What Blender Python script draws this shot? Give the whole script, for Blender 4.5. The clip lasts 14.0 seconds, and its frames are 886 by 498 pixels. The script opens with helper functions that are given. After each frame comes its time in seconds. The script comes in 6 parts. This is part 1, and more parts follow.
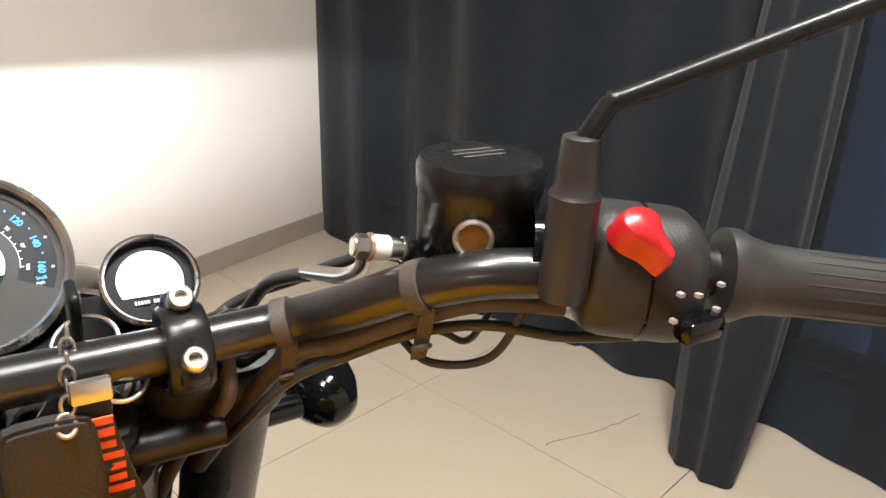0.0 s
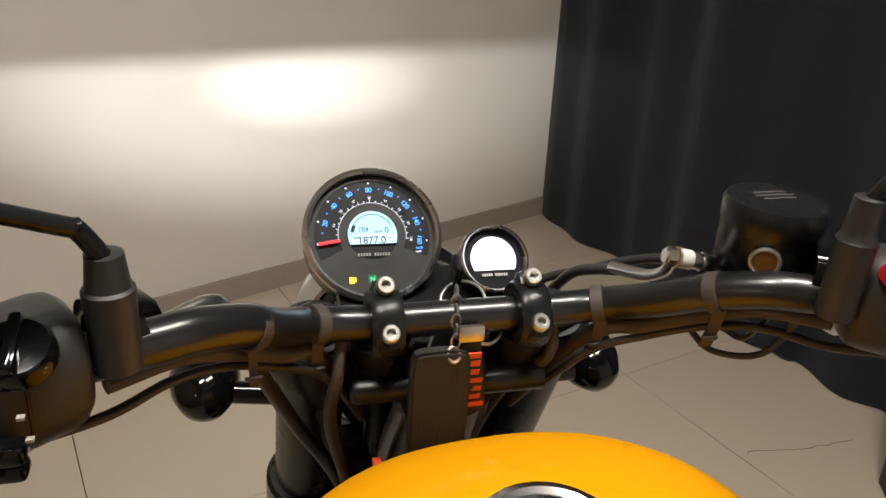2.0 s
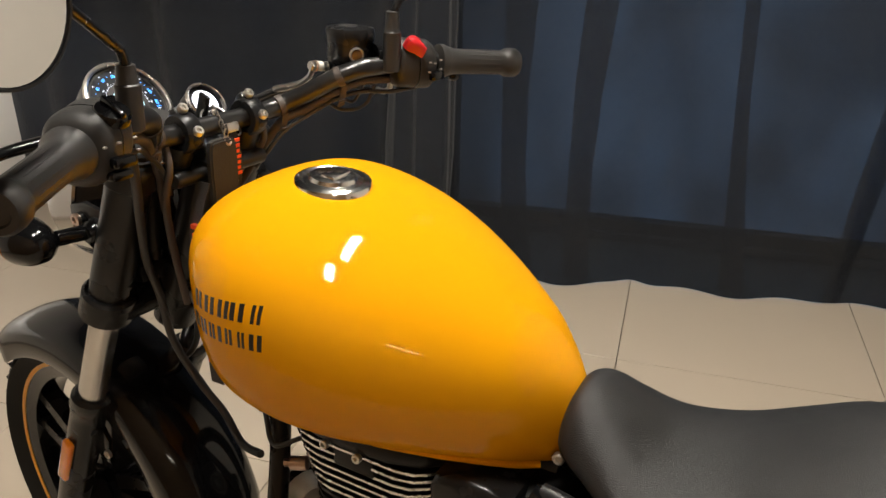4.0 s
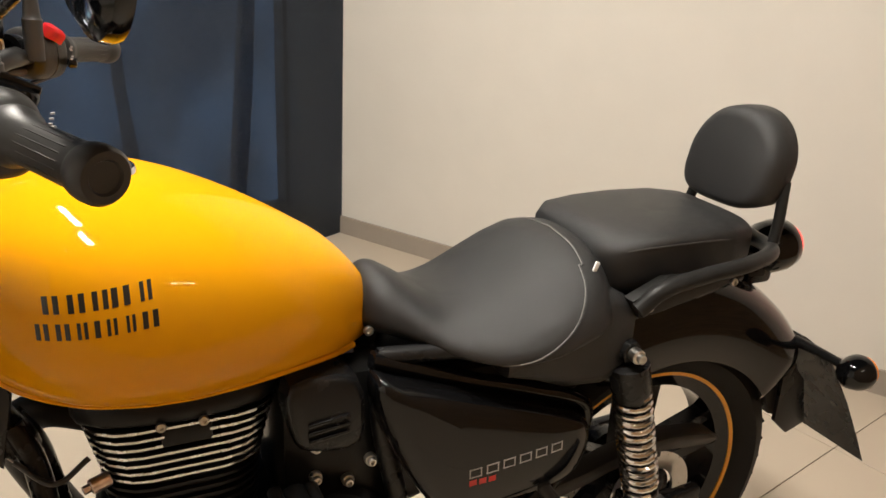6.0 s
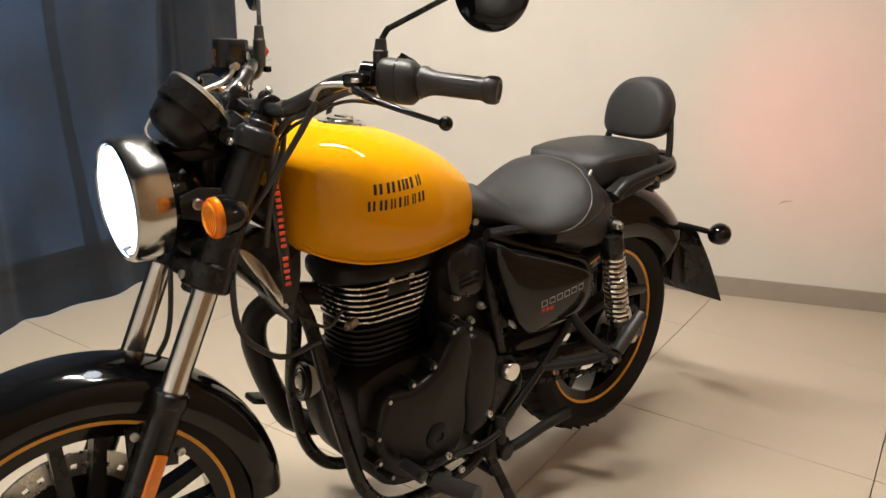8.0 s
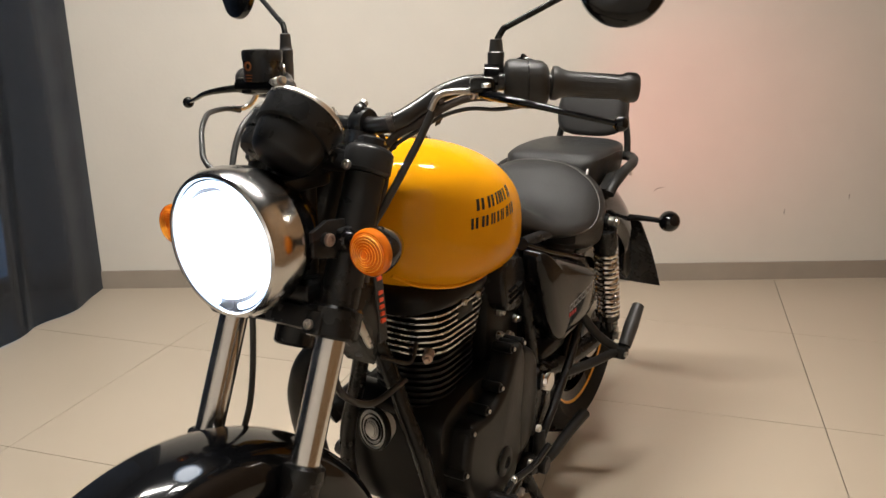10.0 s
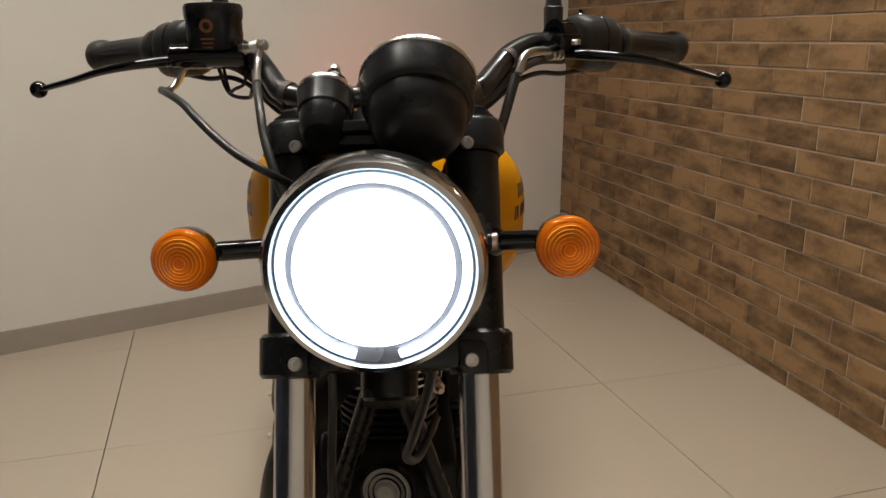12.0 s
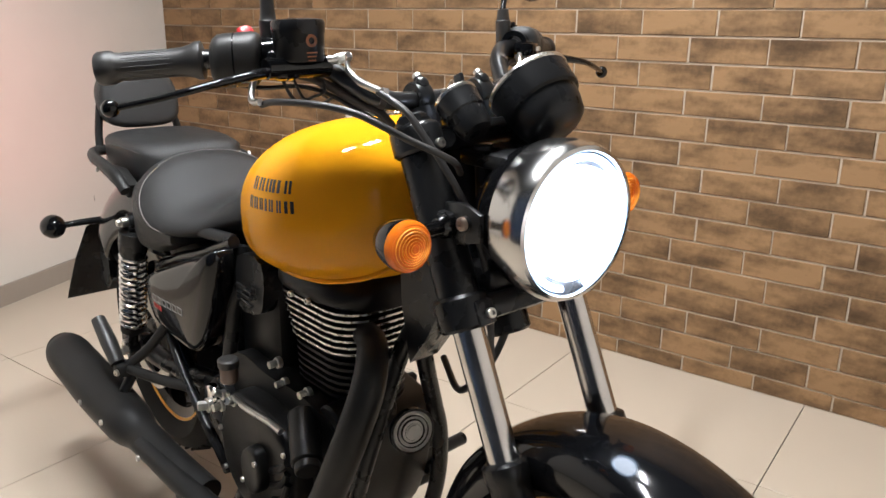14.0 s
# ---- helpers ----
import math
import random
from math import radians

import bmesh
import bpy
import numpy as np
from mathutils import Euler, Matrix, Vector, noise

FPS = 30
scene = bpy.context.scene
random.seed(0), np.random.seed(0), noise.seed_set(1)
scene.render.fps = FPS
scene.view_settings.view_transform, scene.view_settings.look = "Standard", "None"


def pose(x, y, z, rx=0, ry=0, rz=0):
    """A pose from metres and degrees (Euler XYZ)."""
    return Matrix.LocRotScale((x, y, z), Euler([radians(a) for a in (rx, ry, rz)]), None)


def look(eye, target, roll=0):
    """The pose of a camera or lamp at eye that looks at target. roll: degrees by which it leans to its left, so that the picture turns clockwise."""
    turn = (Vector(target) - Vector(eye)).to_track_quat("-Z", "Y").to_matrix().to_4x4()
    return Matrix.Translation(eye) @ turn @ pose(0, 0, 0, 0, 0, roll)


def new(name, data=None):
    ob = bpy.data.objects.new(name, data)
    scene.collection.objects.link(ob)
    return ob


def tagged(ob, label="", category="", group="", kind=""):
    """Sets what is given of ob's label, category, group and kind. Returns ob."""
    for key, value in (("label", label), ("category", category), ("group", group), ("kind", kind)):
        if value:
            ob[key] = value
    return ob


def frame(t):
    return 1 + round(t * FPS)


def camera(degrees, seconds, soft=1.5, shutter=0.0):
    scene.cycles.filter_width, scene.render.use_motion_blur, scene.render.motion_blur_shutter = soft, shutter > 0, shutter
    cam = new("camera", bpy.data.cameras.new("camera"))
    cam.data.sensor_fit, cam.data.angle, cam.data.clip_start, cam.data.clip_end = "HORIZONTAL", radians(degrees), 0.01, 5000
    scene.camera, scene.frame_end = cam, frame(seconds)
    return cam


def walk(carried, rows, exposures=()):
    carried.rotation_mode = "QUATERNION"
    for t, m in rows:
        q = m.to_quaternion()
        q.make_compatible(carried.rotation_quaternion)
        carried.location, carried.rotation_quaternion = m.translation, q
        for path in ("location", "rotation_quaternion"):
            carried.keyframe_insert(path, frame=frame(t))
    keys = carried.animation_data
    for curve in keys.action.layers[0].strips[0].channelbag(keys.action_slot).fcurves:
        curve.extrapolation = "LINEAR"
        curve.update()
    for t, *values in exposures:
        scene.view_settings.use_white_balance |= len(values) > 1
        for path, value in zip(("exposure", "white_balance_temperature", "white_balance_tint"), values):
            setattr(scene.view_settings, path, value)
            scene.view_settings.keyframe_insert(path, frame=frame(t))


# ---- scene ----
cam = camera(59.6, 14.0)

PATH = [
    (0, (-0.06, 0.038, 1.208), (1.48, -0.999, 0.465), 1.9),
    (0.5, (-0.027, 0.078, 1.22), (1.659, -0.674, 0.45), 2.3),
    (0.8, (-0.009, 0.089, 1.227), (1.731, -0.497, 0.434), 2.7),
    (1, (-0.009, 0.088, 1.232), (1.751, -0.411, 0.424), 2.7),
    (1.5, (-0.06, 0.103, 1.243), (1.711, -0.327, 0.421), 2.5),
    (2, (-0.14, 0.165, 1.27), (1.597, -0.411, 0.464), 2.7),
    (2.5, (-0.23, 0.297, 1.291), (1.407, -0.524, 0.487), 3.1),
    (3, (-0.342, 0.438, 1.289), (1.155, -0.627, 0.498), 2.1),
    (3.5, (-0.424, 0.57, 1.271), (0.863, -0.742, 0.482), 0.9),
    (4, (-0.391, 0.676, 1.259), (0.506, -0.915, 0.444), 0.8),
    (4.2, (-0.353, 0.712, 1.247), (0.354, -0.971, 0.431), 0.4),
    (6.3, (0.239, 0.963, 1.203), (-0.695, -0.668, 0.519), 3.2),
    (6.5, (0.308, 0.997, 1.206), (-0.675, -0.611, 0.535), 2.9),
    (7, (0.523, 1.107, 1.198), (-0.586, -0.434, 0.569), 2.4),
    (7.5, (0.741, 1.137, 1.19), (-0.476, -0.328, 0.576), 2.0),
    (8, (0.963, 1.175, 1.174), (-0.34, -0.219, 0.575), 1.2),
    (8.2, (1.034, 1.208, 1.174), (-0.288, -0.167, 0.572), 0.8),
    (10.3, (1.216, 0.578, 1.133), (-0.521, -0.247, 0.584), -0.6),
    (10.5, (1.194, 0.496, 1.119), (-0.588, -0.233, 0.578), -0.7),
    (11, (1.147, 0.275, 1.09), (-0.724, -0.19, 0.556), -0.3),
    (11.5, (1.144, 0.133, 1.058), (-0.776, -0.066, 0.537), -0.2),
    (12, (1.173, 0.019, 1.068), (-0.755, 0.132, 0.547), 0.0),
    (12.5, (1.138, -0.123, 1.072), (-0.739, 0.33, 0.549), 0.3),
    (13, (1.097, -0.274, 1.078), (-0.667, 0.501, 0.543), 0.3),
    (13.5, (1.108, -0.466, 1.098), (-0.492, 0.599, 0.542), 0.4),
    (14, (1.101, -0.699, 1.112), (-0.341, 0.562, 0.537), 0.5),
]
walk(cam, [(t, look(eye, target, roll)) for t, eye, target, roll in PATH],
     exposures=[(0.0, 1.0, 5950, 10), (0.5, 0.85, 5950, 10), (1.0, -0.1, 6250, 10), (1.5, -0.02, 6250, 10), (2.0, -0.05, 6250, 10), (3.5, 0.05, 6300, 10), (4.0, 0.38, 6300, 10), (6.3, 0.78, 6250, 10), (8.0, 0.85, 6200, 10), (10.5, 0.58, 6050, 10), (11.0, 0.45, 6050, 10), (11.5, 0.25, 6150, 10), (12.0, 0.0, 6200, 10), (12.5, 0.08, 6300, 10), (13.0, 0.25, 6500, 10), (13.5, 0.68, 6200, 10), (14.0, 1.05, 5500, 10)])

# ---------------------------------------------------------------- light
world = bpy.data.worlds.new("world")
scene.world = world
world.use_nodes = True
world.node_tree.nodes["Background"].inputs[0].default_value = (0.30, 0.34, 0.45, 1)
world.node_tree.nodes["Background"].inputs[1].default_value = 0.05


def lamp(name, kind, m, energy, color, **settings):
    data = bpy.data.lights.new(name, kind)
    data.energy, data.color = energy, color
    for key, value in settings.items():
        if key == "size":
            data.size = value
        elif key == "size_y":
            data.shape, data.size_y = "RECTANGLE", value
        elif key == "spot":
            data.spot_size = radians(value)
        elif key == "blend":
            data.spot_blend = value
        elif key == "soft":
            data.shadow_soft_size = value
    ob = new(name, data)
    ob.matrix_world = m
    return ob


WARM = (1.0, 0.925, 0.80)
CEIL = 2.75

# ---------------------------------------------------------------- materials


def material(name, color, rough=0.5, metal=0.0, coat=0.0, vary=0.12, scale=30.0, bump=0.0, bump_scale=200.0, sheen=0.0, emit=None, power=0.0, rough_vary=0.1, spec=0.5):
    """A principled surface whose colour and gloss vary at two scales."""
    m = bpy.data.materials.new(name)
    m.use_nodes = True
    nt = m.node_tree
    b = nt.nodes["Principled BSDF"]
    L = nt.links.new
    b.inputs["Metallic"].default_value = metal
    b.inputs["Coat Weight"].default_value = coat
    b.inputs["Coat Roughness"].default_value = 0.04
    b.inputs["Sheen Weight"].default_value = sheen
    b.inputs["Specular IOR Level"].default_value = spec
    co = nt.nodes.new("ShaderNodeTexCoord")
    n1 = nt.nodes.new("ShaderNodeTexNoise")
    n1.inputs["Scale"].default_value, n1.inputs["Detail"].default_value = scale, 6
    n2 = nt.nodes.new("ShaderNodeTexNoise")
    n2.inputs["Scale"].default_value, n2.inputs["Detail"].default_value = scale / 9, 3
    L(co.outputs["Object"], n1.inputs["Vector"])
    L(co.outputs["Object"], n2.inputs["Vector"])
    add = nt.nodes.new("ShaderNodeMath")
    add.operation = "ADD"
    L(n1.outputs[0], add.inputs[0])
    L(n2.outputs[0], add.inputs[1])
    ramp = nt.nodes.new("ShaderNodeMapRange")
    ramp.inputs[1].default_value, ramp.inputs[2].default_value = 0.7, 1.3
    ramp.inputs[3].default_value, ramp.inputs[4].default_value = 1 - vary, 1 + vary
    L(add.outputs[0], ramp.inputs[0])
    mul = nt.nodes.new("ShaderNodeVectorMath")
    mul.operation = "SCALE"
    mul.inputs[0].default_value = color[:3]
    L(ramp.outputs[0], mul.inputs["Scale"])
    L(mul.outputs[0], b.inputs["Base Color"])
    rr = nt.nodes.new("ShaderNodeMapRange")
    rr.inputs[1].default_value, rr.inputs[2].default_value = 0.7, 1.3
    rr.inputs[3].default_value, rr.inputs[4].default_value = max(rough * (1 - rough_vary), 0.02), min(rough * (1 + rough_vary * 2), 1)
    L(add.outputs[0], rr.inputs[0])
    L(rr.outputs[0], b.inputs["Roughness"])
    if bump:
        n3 = nt.nodes.new("ShaderNodeTexNoise")
        n3.inputs["Scale"].default_value, n3.inputs["Detail"].default_value = bump_scale, 4
        L(co.outputs["Object"], n3.inputs["Vector"])
        bp = nt.nodes.new("ShaderNodeBump")
        bp.inputs["Strength"].default_value, bp.inputs["Distance"].default_value = bump, 0.002
        L(n3.outputs[0], bp.inputs["Height"])
        L(bp.outputs[0], b.inputs["Normal"])
    if emit:
        b.inputs["Emission Color"].default_value = (*emit, 1)
        b.inputs["Emission Strength"].default_value = power
    return m


def glass(name, color, rough=0.0, ior=1.45):
    m = bpy.data.materials.new(name)
    m.use_nodes = True
    b = m.node_tree.nodes["Principled BSDF"]
    b.inputs["Base Color"].default_value = (*color, 1)
    b.inputs["Roughness"].default_value = rough
    b.inputs["Transmission Weight"].default_value = 1.0
    b.inputs["IOR"].default_value = ior
    return m


YELLOW = material("yellow_paint", (0.73, 0.312, 0.002), 0.5, coat=0.42, vary=0.025, scale=8, spec=0.0)
GLOSS = material("gloss_black_paint", (0.004, 0.004, 0.0044), 0.12, coat=0.45, vary=0.2, scale=12, spec=0.15)
BARBLACK = material("semi_gloss_black_tube", (0.012, 0.0115, 0.0115), 0.27, coat=0.25, vary=0.15, scale=20, spec=0.55)
SATIN = material("satin_black_metal", (0.012, 0.012, 0.0125), 0.26, vary=0.25, scale=25, bump=0.05, bump_scale=900, spec=0.3)
CASTBLACK = material("black_cast_metal", (0.0085, 0.0083, 0.0082), 0.33, vary=0.25, scale=25, bump=0.12, bump_scale=700, spec=0.22)
MATTE = material("matte_black_metal", (0.017, 0.0165, 0.016), 0.40, vary=0.25, scale=25, bump=0.2, bump_scale=600, spec=0.22)
PLASTIC = material("black_plastic", (0.032, 0.031, 0.030), 0.36, vary=0.15, scale=40, bump=0.25, bump_scale=900, spec=0.35)
RUBBER = material("black_rubber", (0.030, 0.0285, 0.0275), 0.38, vary=0.15, scale=30, bump=0.10, bump_scale=1800)
TYRE = material("tyre_rubber", (0.015, 0.0147, 0.0142), 0.68, vary=0.3, scale=20, bump=0.3, bump_scale=400, spec=0.2)
STITCH = material("grey_thread", (0.26, 0.25, 0.24), 0.6, vary=0.2)
VINYL = material("black_vinyl", (0.018, 0.018, 0.0185), 0.40, vary=0.12, scale=35, bump=0.55, bump_scale=900)
CAPCHROME = material("brushed_chrome_cap", (0.86, 0.85, 0.83), 0.17, metal=1.0, vary=0.05, scale=40)
CHROME = material("chrome", (0.82, 0.81, 0.80), 0.06, metal=1.0, vary=0.04, scale=20)
FORKCHROME = material("hard_chromed_tube", (0.62, 0.60, 0.58), 0.17, metal=1.0, vary=0.06, scale=30)
DARKCHROME = material("dark_chrome", (0.58, 0.57, 0.56), 0.17, metal=1.0, vary=0.05, scale=20)
BEZEL = material("satin_dark_chrome", (0.78, 0.74, 0.70), 0.27, metal=1.0, vary=0.06, scale=40)
STRAPRUBBER = material("brown_black_strap_rubber", (0.062, 0.049, 0.042), 0.55, vary=0.2, scale=60, bump=0.2, bump_scale=700)
STEEL = material("brushed_steel", (0.58, 0.56, 0.53), 0.28, metal=1.0, vary=0.12, scale=60)
BOLT = material("bolt_steel", (0.66, 0.64, 0.60), 0.30, metal=1.0, vary=0.2, scale=120)
COPPER = material("zinc_fitting", (0.62, 0.48, 0.40), 0.34, metal=1.0, vary=0.15, scale=90)
FIN = material("machined_fin_edge", (0.72, 0.71, 0.69), 0.25, metal=1.0, vary=0.1, scale=80)
GOLD = material("orange_rim_stripe", (0.86, 0.40, 0.03), 0.35, vary=0.06, scale=30)
# paler amber: the bulb, and glints painted onto the lens ridges
AMBERHOT = material("amber_bulb_and_ridge_glint", (0.98, 0.50, 0.05), 0.12, coat=0.8, vary=0.08)
AMBERGLASS = glass("clear_amber_lens", (1.0, 0.25, 0.004), 0.05, 1.45)
AMBERGLASS.node_tree.nodes["Principled BSDF"].inputs["Transmission Weight"].default_value = 0.5
AMBERDARK = material("dark_brake_fluid", (0.16, 0.07, 0.012), 0.12, coat=0.6, vary=0.15)
HORN = material("pale_zinc", (0.80, 0.79, 0.75), 0.34, metal=0.25, vary=0.1, scale=60)
AMBER = material("amber_lens", (0.84, 0.235, 0.005), 0.14, coat=0.8, vary=0.10, scale=60)
REDSW = material("red_switch_plastic", (0.55, 0.015, 0.02), 0.30, coat=0.3, vary=0.05)
WHITEMARK = material("white_mark_print", (0.75, 0.74, 0.72), 0.5, vary=0.05)
SWITCHPRINT = material("pale_grey_switch_print", (0.36, 0.33, 0.32), 0.5, vary=0.1)
ORANGEMARK = material("orange_print", (0.85, 0.10, 0.03), 0.5, vary=0.08)
CAPPRINT = material("dull_grey_cap_print", (0.075, 0.070, 0.066), 0.6, vary=0.2, scale=300)
COPPERPRINT = material("brown_orange_print", (0.30, 0.10, 0.03), 0.5, vary=0.1)
REDMARK = material("red_print", (0.55, 0.03, 0.02), 0.4, vary=0.05)
GREYMARK = material("silver_grey_print", (0.34, 0.33, 0.32), 0.35, vary=0.06)
LETTER = material("black_tank_lettering", (0.012, 0.011, 0.010), 0.35, coat=0.4, vary=0.1)
MIRROR = material("mirror_glass", (0.90, 0.90, 0.89), 0.015, metal=1.0, vary=0.0, rough_vary=0.0)
FABRIC = material("black_strap_fabric", (0.020, 0.019, 0.019), 0.8, vary=0.2, scale=120, bump=0.5, bump_scale=800, sheen=0.2)
LEATHER = material("black_key_pouch", (0.018, 0.017, 0.016), 0.62, vary=0.2, scale=60, bump=0.4, bump_scale=500)
DIAL = material("dial_face", (0.006, 0.007, 0.012), 0.4, vary=0.08, scale=60)
DIALGREY = material("dial_grey_ring", (0.070, 0.066, 0.063), 0.42, vary=0.08, scale=60)
RIMGREY = material("grey_lamp_reflector", (0.20, 0.21, 0.235), 0.25, metal=0.6, vary=0.1)
LCD = material("lcd_backlight", (0.5, 0.6, 0.65), 0.3, vary=0.02, emit=(0.40, 0.74, 0.88), power=0.80)
LCDWHITE = material("white_display_backlight", (0.8, 0.8, 0.85), 0.3, vary=0.02, emit=(0.90, 0.93, 1.0), power=1.15)
LCDINK = material("lcd_segment", (0.02, 0.035, 0.045), 0.5, vary=0.02)
LCDFAINT = material("faint_segment", (0.30, 0.30, 0.31), 0.5, vary=0.02, emit=(0.5, 0.5, 0.52), power=0.45)
BLUEGLOW = material("blue_dial_light", (0.05, 0.2, 0.6), 0.5, emit=(0.06, 0.32, 1.0), power=2.6)
WHITEGLOW = material("white_dial_light", (0.6, 0.6, 0.65), 0.5, emit=(0.8, 0.85, 1.0), power=0.9)
REDGLOW = material("red_needle_light", (0.6, 0.03, 0.04), 0.5, emit=(1.0, 0.03, 0.05), power=0.9)
GREENGLOW = material("green_lamp_light", (0.05, 0.4, 0.15), 0.5, emit=(0.02, 0.75, 0.25), power=1.2)
YELLOWGLOW = material("amber_lamp_light", (0.6, 0.4, 0.02), 0.5, emit=(1.0, 0.62, 0.02), power=1.3)
HEADGLOW = material("headlamp_beam_glow", (0.9, 0.9, 0.9), 0.2, emit=(0.96, 0.98, 1.0), power=9.0)
HALOGLOW = material("running_light_glow", (0.8, 0.85, 0.9), 0.2, emit=(0.66, 0.82, 1.0), power=2.6)
TAILGLOW = material("red_tail_lens", (0.4, 0.01, 0.01), 0.2, coat=0.6, emit=(1.0, 0.04, 0.03), power=1.6)
WALLPAINT = material("cream_wall_paint", (0.74, 0.70, 0.64), 0.75, vary=0.025, scale=6, bump=0.25, bump_scale=60, spec=0.25)
BASE = material("grey_beige_skirting_tile", (0.36, 0.31, 0.26), 0.42, vary=0.05, scale=14, bump=0.05)
GROUT = material("floor_grout", (0.34, 0.285, 0.22), 0.9, vary=0.15, scale=60)
CEILPAINT = material("white_ceiling_paint", (0.80, 0.78, 0.74), 0.85, vary=0.02, scale=5)
PANELGLOW = material("ceiling_panel_diffuser", (0.9, 0.9, 0.9), 0.5, emit=(1.0, 0.88, 0.70), power=14.0)
WALLGLOW = material("wall_light_diffuser", (0.9, 0.9, 0.9), 0.5, emit=(1.0, 0.88, 0.70), power=30.0)
MORTAR = material("light_mortar", (0.50, 0.41, 0.31), 0.85, vary=0.15, scale=80, bump=0.4, bump_scale=200)


def tile_material():
    m = material("beige_porcelain_tile", (0.555, 0.47, 0.37), 0.30, vary=0.02, scale=3, rough_vary=0.06)
    return m


def brick_material(islands=False):
    """Brown glazed bricks: each one takes its own tone, with darker scorched ends and fine grain."""
    m = bpy.data.materials.new("brown_brick")
    m.use_nodes = True
    nt = m.node_tree
    L = nt.links.new
    b = nt.nodes["Principled BSDF"]
    info = nt.nodes.new("ShaderNodeNewGeometry" if islands else "ShaderNodeObjectInfo")
    tone = info.outputs["Random Per Island" if islands else "Random"]
    co = nt.nodes.new("ShaderNodeTexCoord")
    n = nt.nodes.new("ShaderNodeTexNoise")
    n.noise_dimensions = "4D"
    n.inputs["Scale"].default_value, n.inputs["Detail"].default_value = 12, 4
    mapping = nt.nodes.new("ShaderNodeMapping")
    mapping.inputs["Scale"].default_value = (0.55, 1, 1.5)
    L(co.outputs["Object"], mapping.inputs["Vector"])
    L(mapping.outputs[0], n.inputs["Vector"])
    w = nt.nodes.new("ShaderNodeMath")
    w.operation = "MULTIPLY"
    w.inputs[1].default_value = 37.0
    L(tone, w.inputs[0])
    L(w.outputs[0], n.inputs["W"])
    grain = nt.nodes.new("ShaderNodeTexNoise")
    grain.inputs["Scale"].default_value, grain.inputs["Detail"].default_value = 70, 5
    L(co.outputs["Object"], grain.inputs["Vector"])
    mix = nt.nodes.new("ShaderNodeMath")
    mix.operation = "MULTIPLY_ADD"
    mix.inputs[1].default_value, mix.inputs[2].default_value = 0.15, 0.145
    L(tone, mix.inputs[0])
    a1 = nt.nodes.new("ShaderNodeMath")
    a1.operation = "ADD"
    L(mix.outputs[0], a1.inputs[0])
    L(n.outputs[0], a1.inputs[1])
    a2 = nt.nodes.new("ShaderNodeMath")
    a2.operation = "MULTIPLY_ADD"
    a2.inputs[1].default_value = 0.25
    L(grain.outputs[0], a2.inputs[0])
    L(a1.outputs[0], a2.inputs[2])
    ramp = nt.nodes.new("ShaderNodeValToRGB")
    r = ramp.color_ramp
    r.elements[0].position, r.elements[0].color = 0.42, (0.040, 0.024, 0.014, 1)
    r.elements[1].position, r.elements[1].color = 1.15 / 1.2, (0.34, 0.205, 0.100, 1)
    e = r.elements.new(0.66)
    e.color = (0.120, 0.073, 0.038, 1)
    e = r.elements.new(0.80)
    e.color = (0.215, 0.130, 0.065, 1)
    L(a2.outputs[0], ramp.inputs[0])
    L(ramp.outputs[0], b.inputs["Base Color"])
    b.inputs["Roughness"].default_value = 0.6
    b.inputs["Specular IOR Level"].default_value = 0.18
    bp = nt.nodes.new("ShaderNodeBump")
    bp.inputs["Strength"].default_value, bp.inputs["Distance"].default_value = 0.35, 0.003
    L(grain.outputs[0], bp.inputs["Height"])
    L(bp.outputs[0], b.inputs["Normal"])
    return m


def cloth_material(thinness=0.18, sheen=0.12):
    """Dark navy drape, thin enough to let a little of the window behind through."""
    m = material("dark_navy_drape", (0.0075, 0.010, 0.016), 0.8, vary=0.25, scale=5, bump=0.25, bump_scale=300, sheen=sheen)
    nt = m.node_tree
    thin = nt.nodes.new("ShaderNodeBsdfTransparent")
    thin.inputs[0].default_value = (0.85, 0.92, 1.0, 1)
    mix = nt.nodes.new("ShaderNodeMixShader")
    mix.inputs[0].default_value = thinness
    nt.links.new(nt.nodes["Principled BSDF"].outputs[0], mix.inputs[1])
    nt.links.new(thin.outputs[0], mix.inputs[2])
    nt.links.new(mix.outputs[0], nt.nodes["Material Output"].inputs[0])
    return m


TILE, BRICK, BRICK2, CLOTH, FOLDCLOTH = tile_material(), brick_material(), brick_material(True), cloth_material(), cloth_material(0.50, 0.0)

# ---------------------------------------------------------------- mesh kit
AX, AZ = 0.366, 0.972  # steering axis, upper end
RAKE = radians(24.0)
STEER = Matrix.Translation((0.33, 0.006, AZ)) @ Matrix.Rotation(radians(-3.2), 4, Vector((-math.sin(RAKE), 0, math.cos(RAKE)))) @ Matrix.Translation((-0.33, 0, -AZ))


def part(name, bm, mat, parent=None, label="", steer=False, sharp=38.0, m=None):
    """One mesh object from a bmesh, under a thing or a part."""
    if m is not None:
        bm.transform(m)
    if steer:
        bm.transform(STEER)
    bmesh.ops.recalc_face_normals(bm, faces=bm.faces)
    me = bpy.data.meshes.new(name)
    bm.to_mesh(me)
    bm.free()
    me.materials.append(mat)
    me.polygons.foreach_set("use_smooth", [True] * len(me.polygons))
    me.set_sharp_from_angle(angle=radians(sharp))
    ob = new(name, me)
    ob.parent = parent
    if label:
        ob["label"] = label
    return ob


def parts(name, bms, mat, parent=None, label="", steer=False, m=None):
    """Several alike parts, a mesh each."""
    for bm in bms:
        part(name, bm, mat, parent, label, steer, m=m)


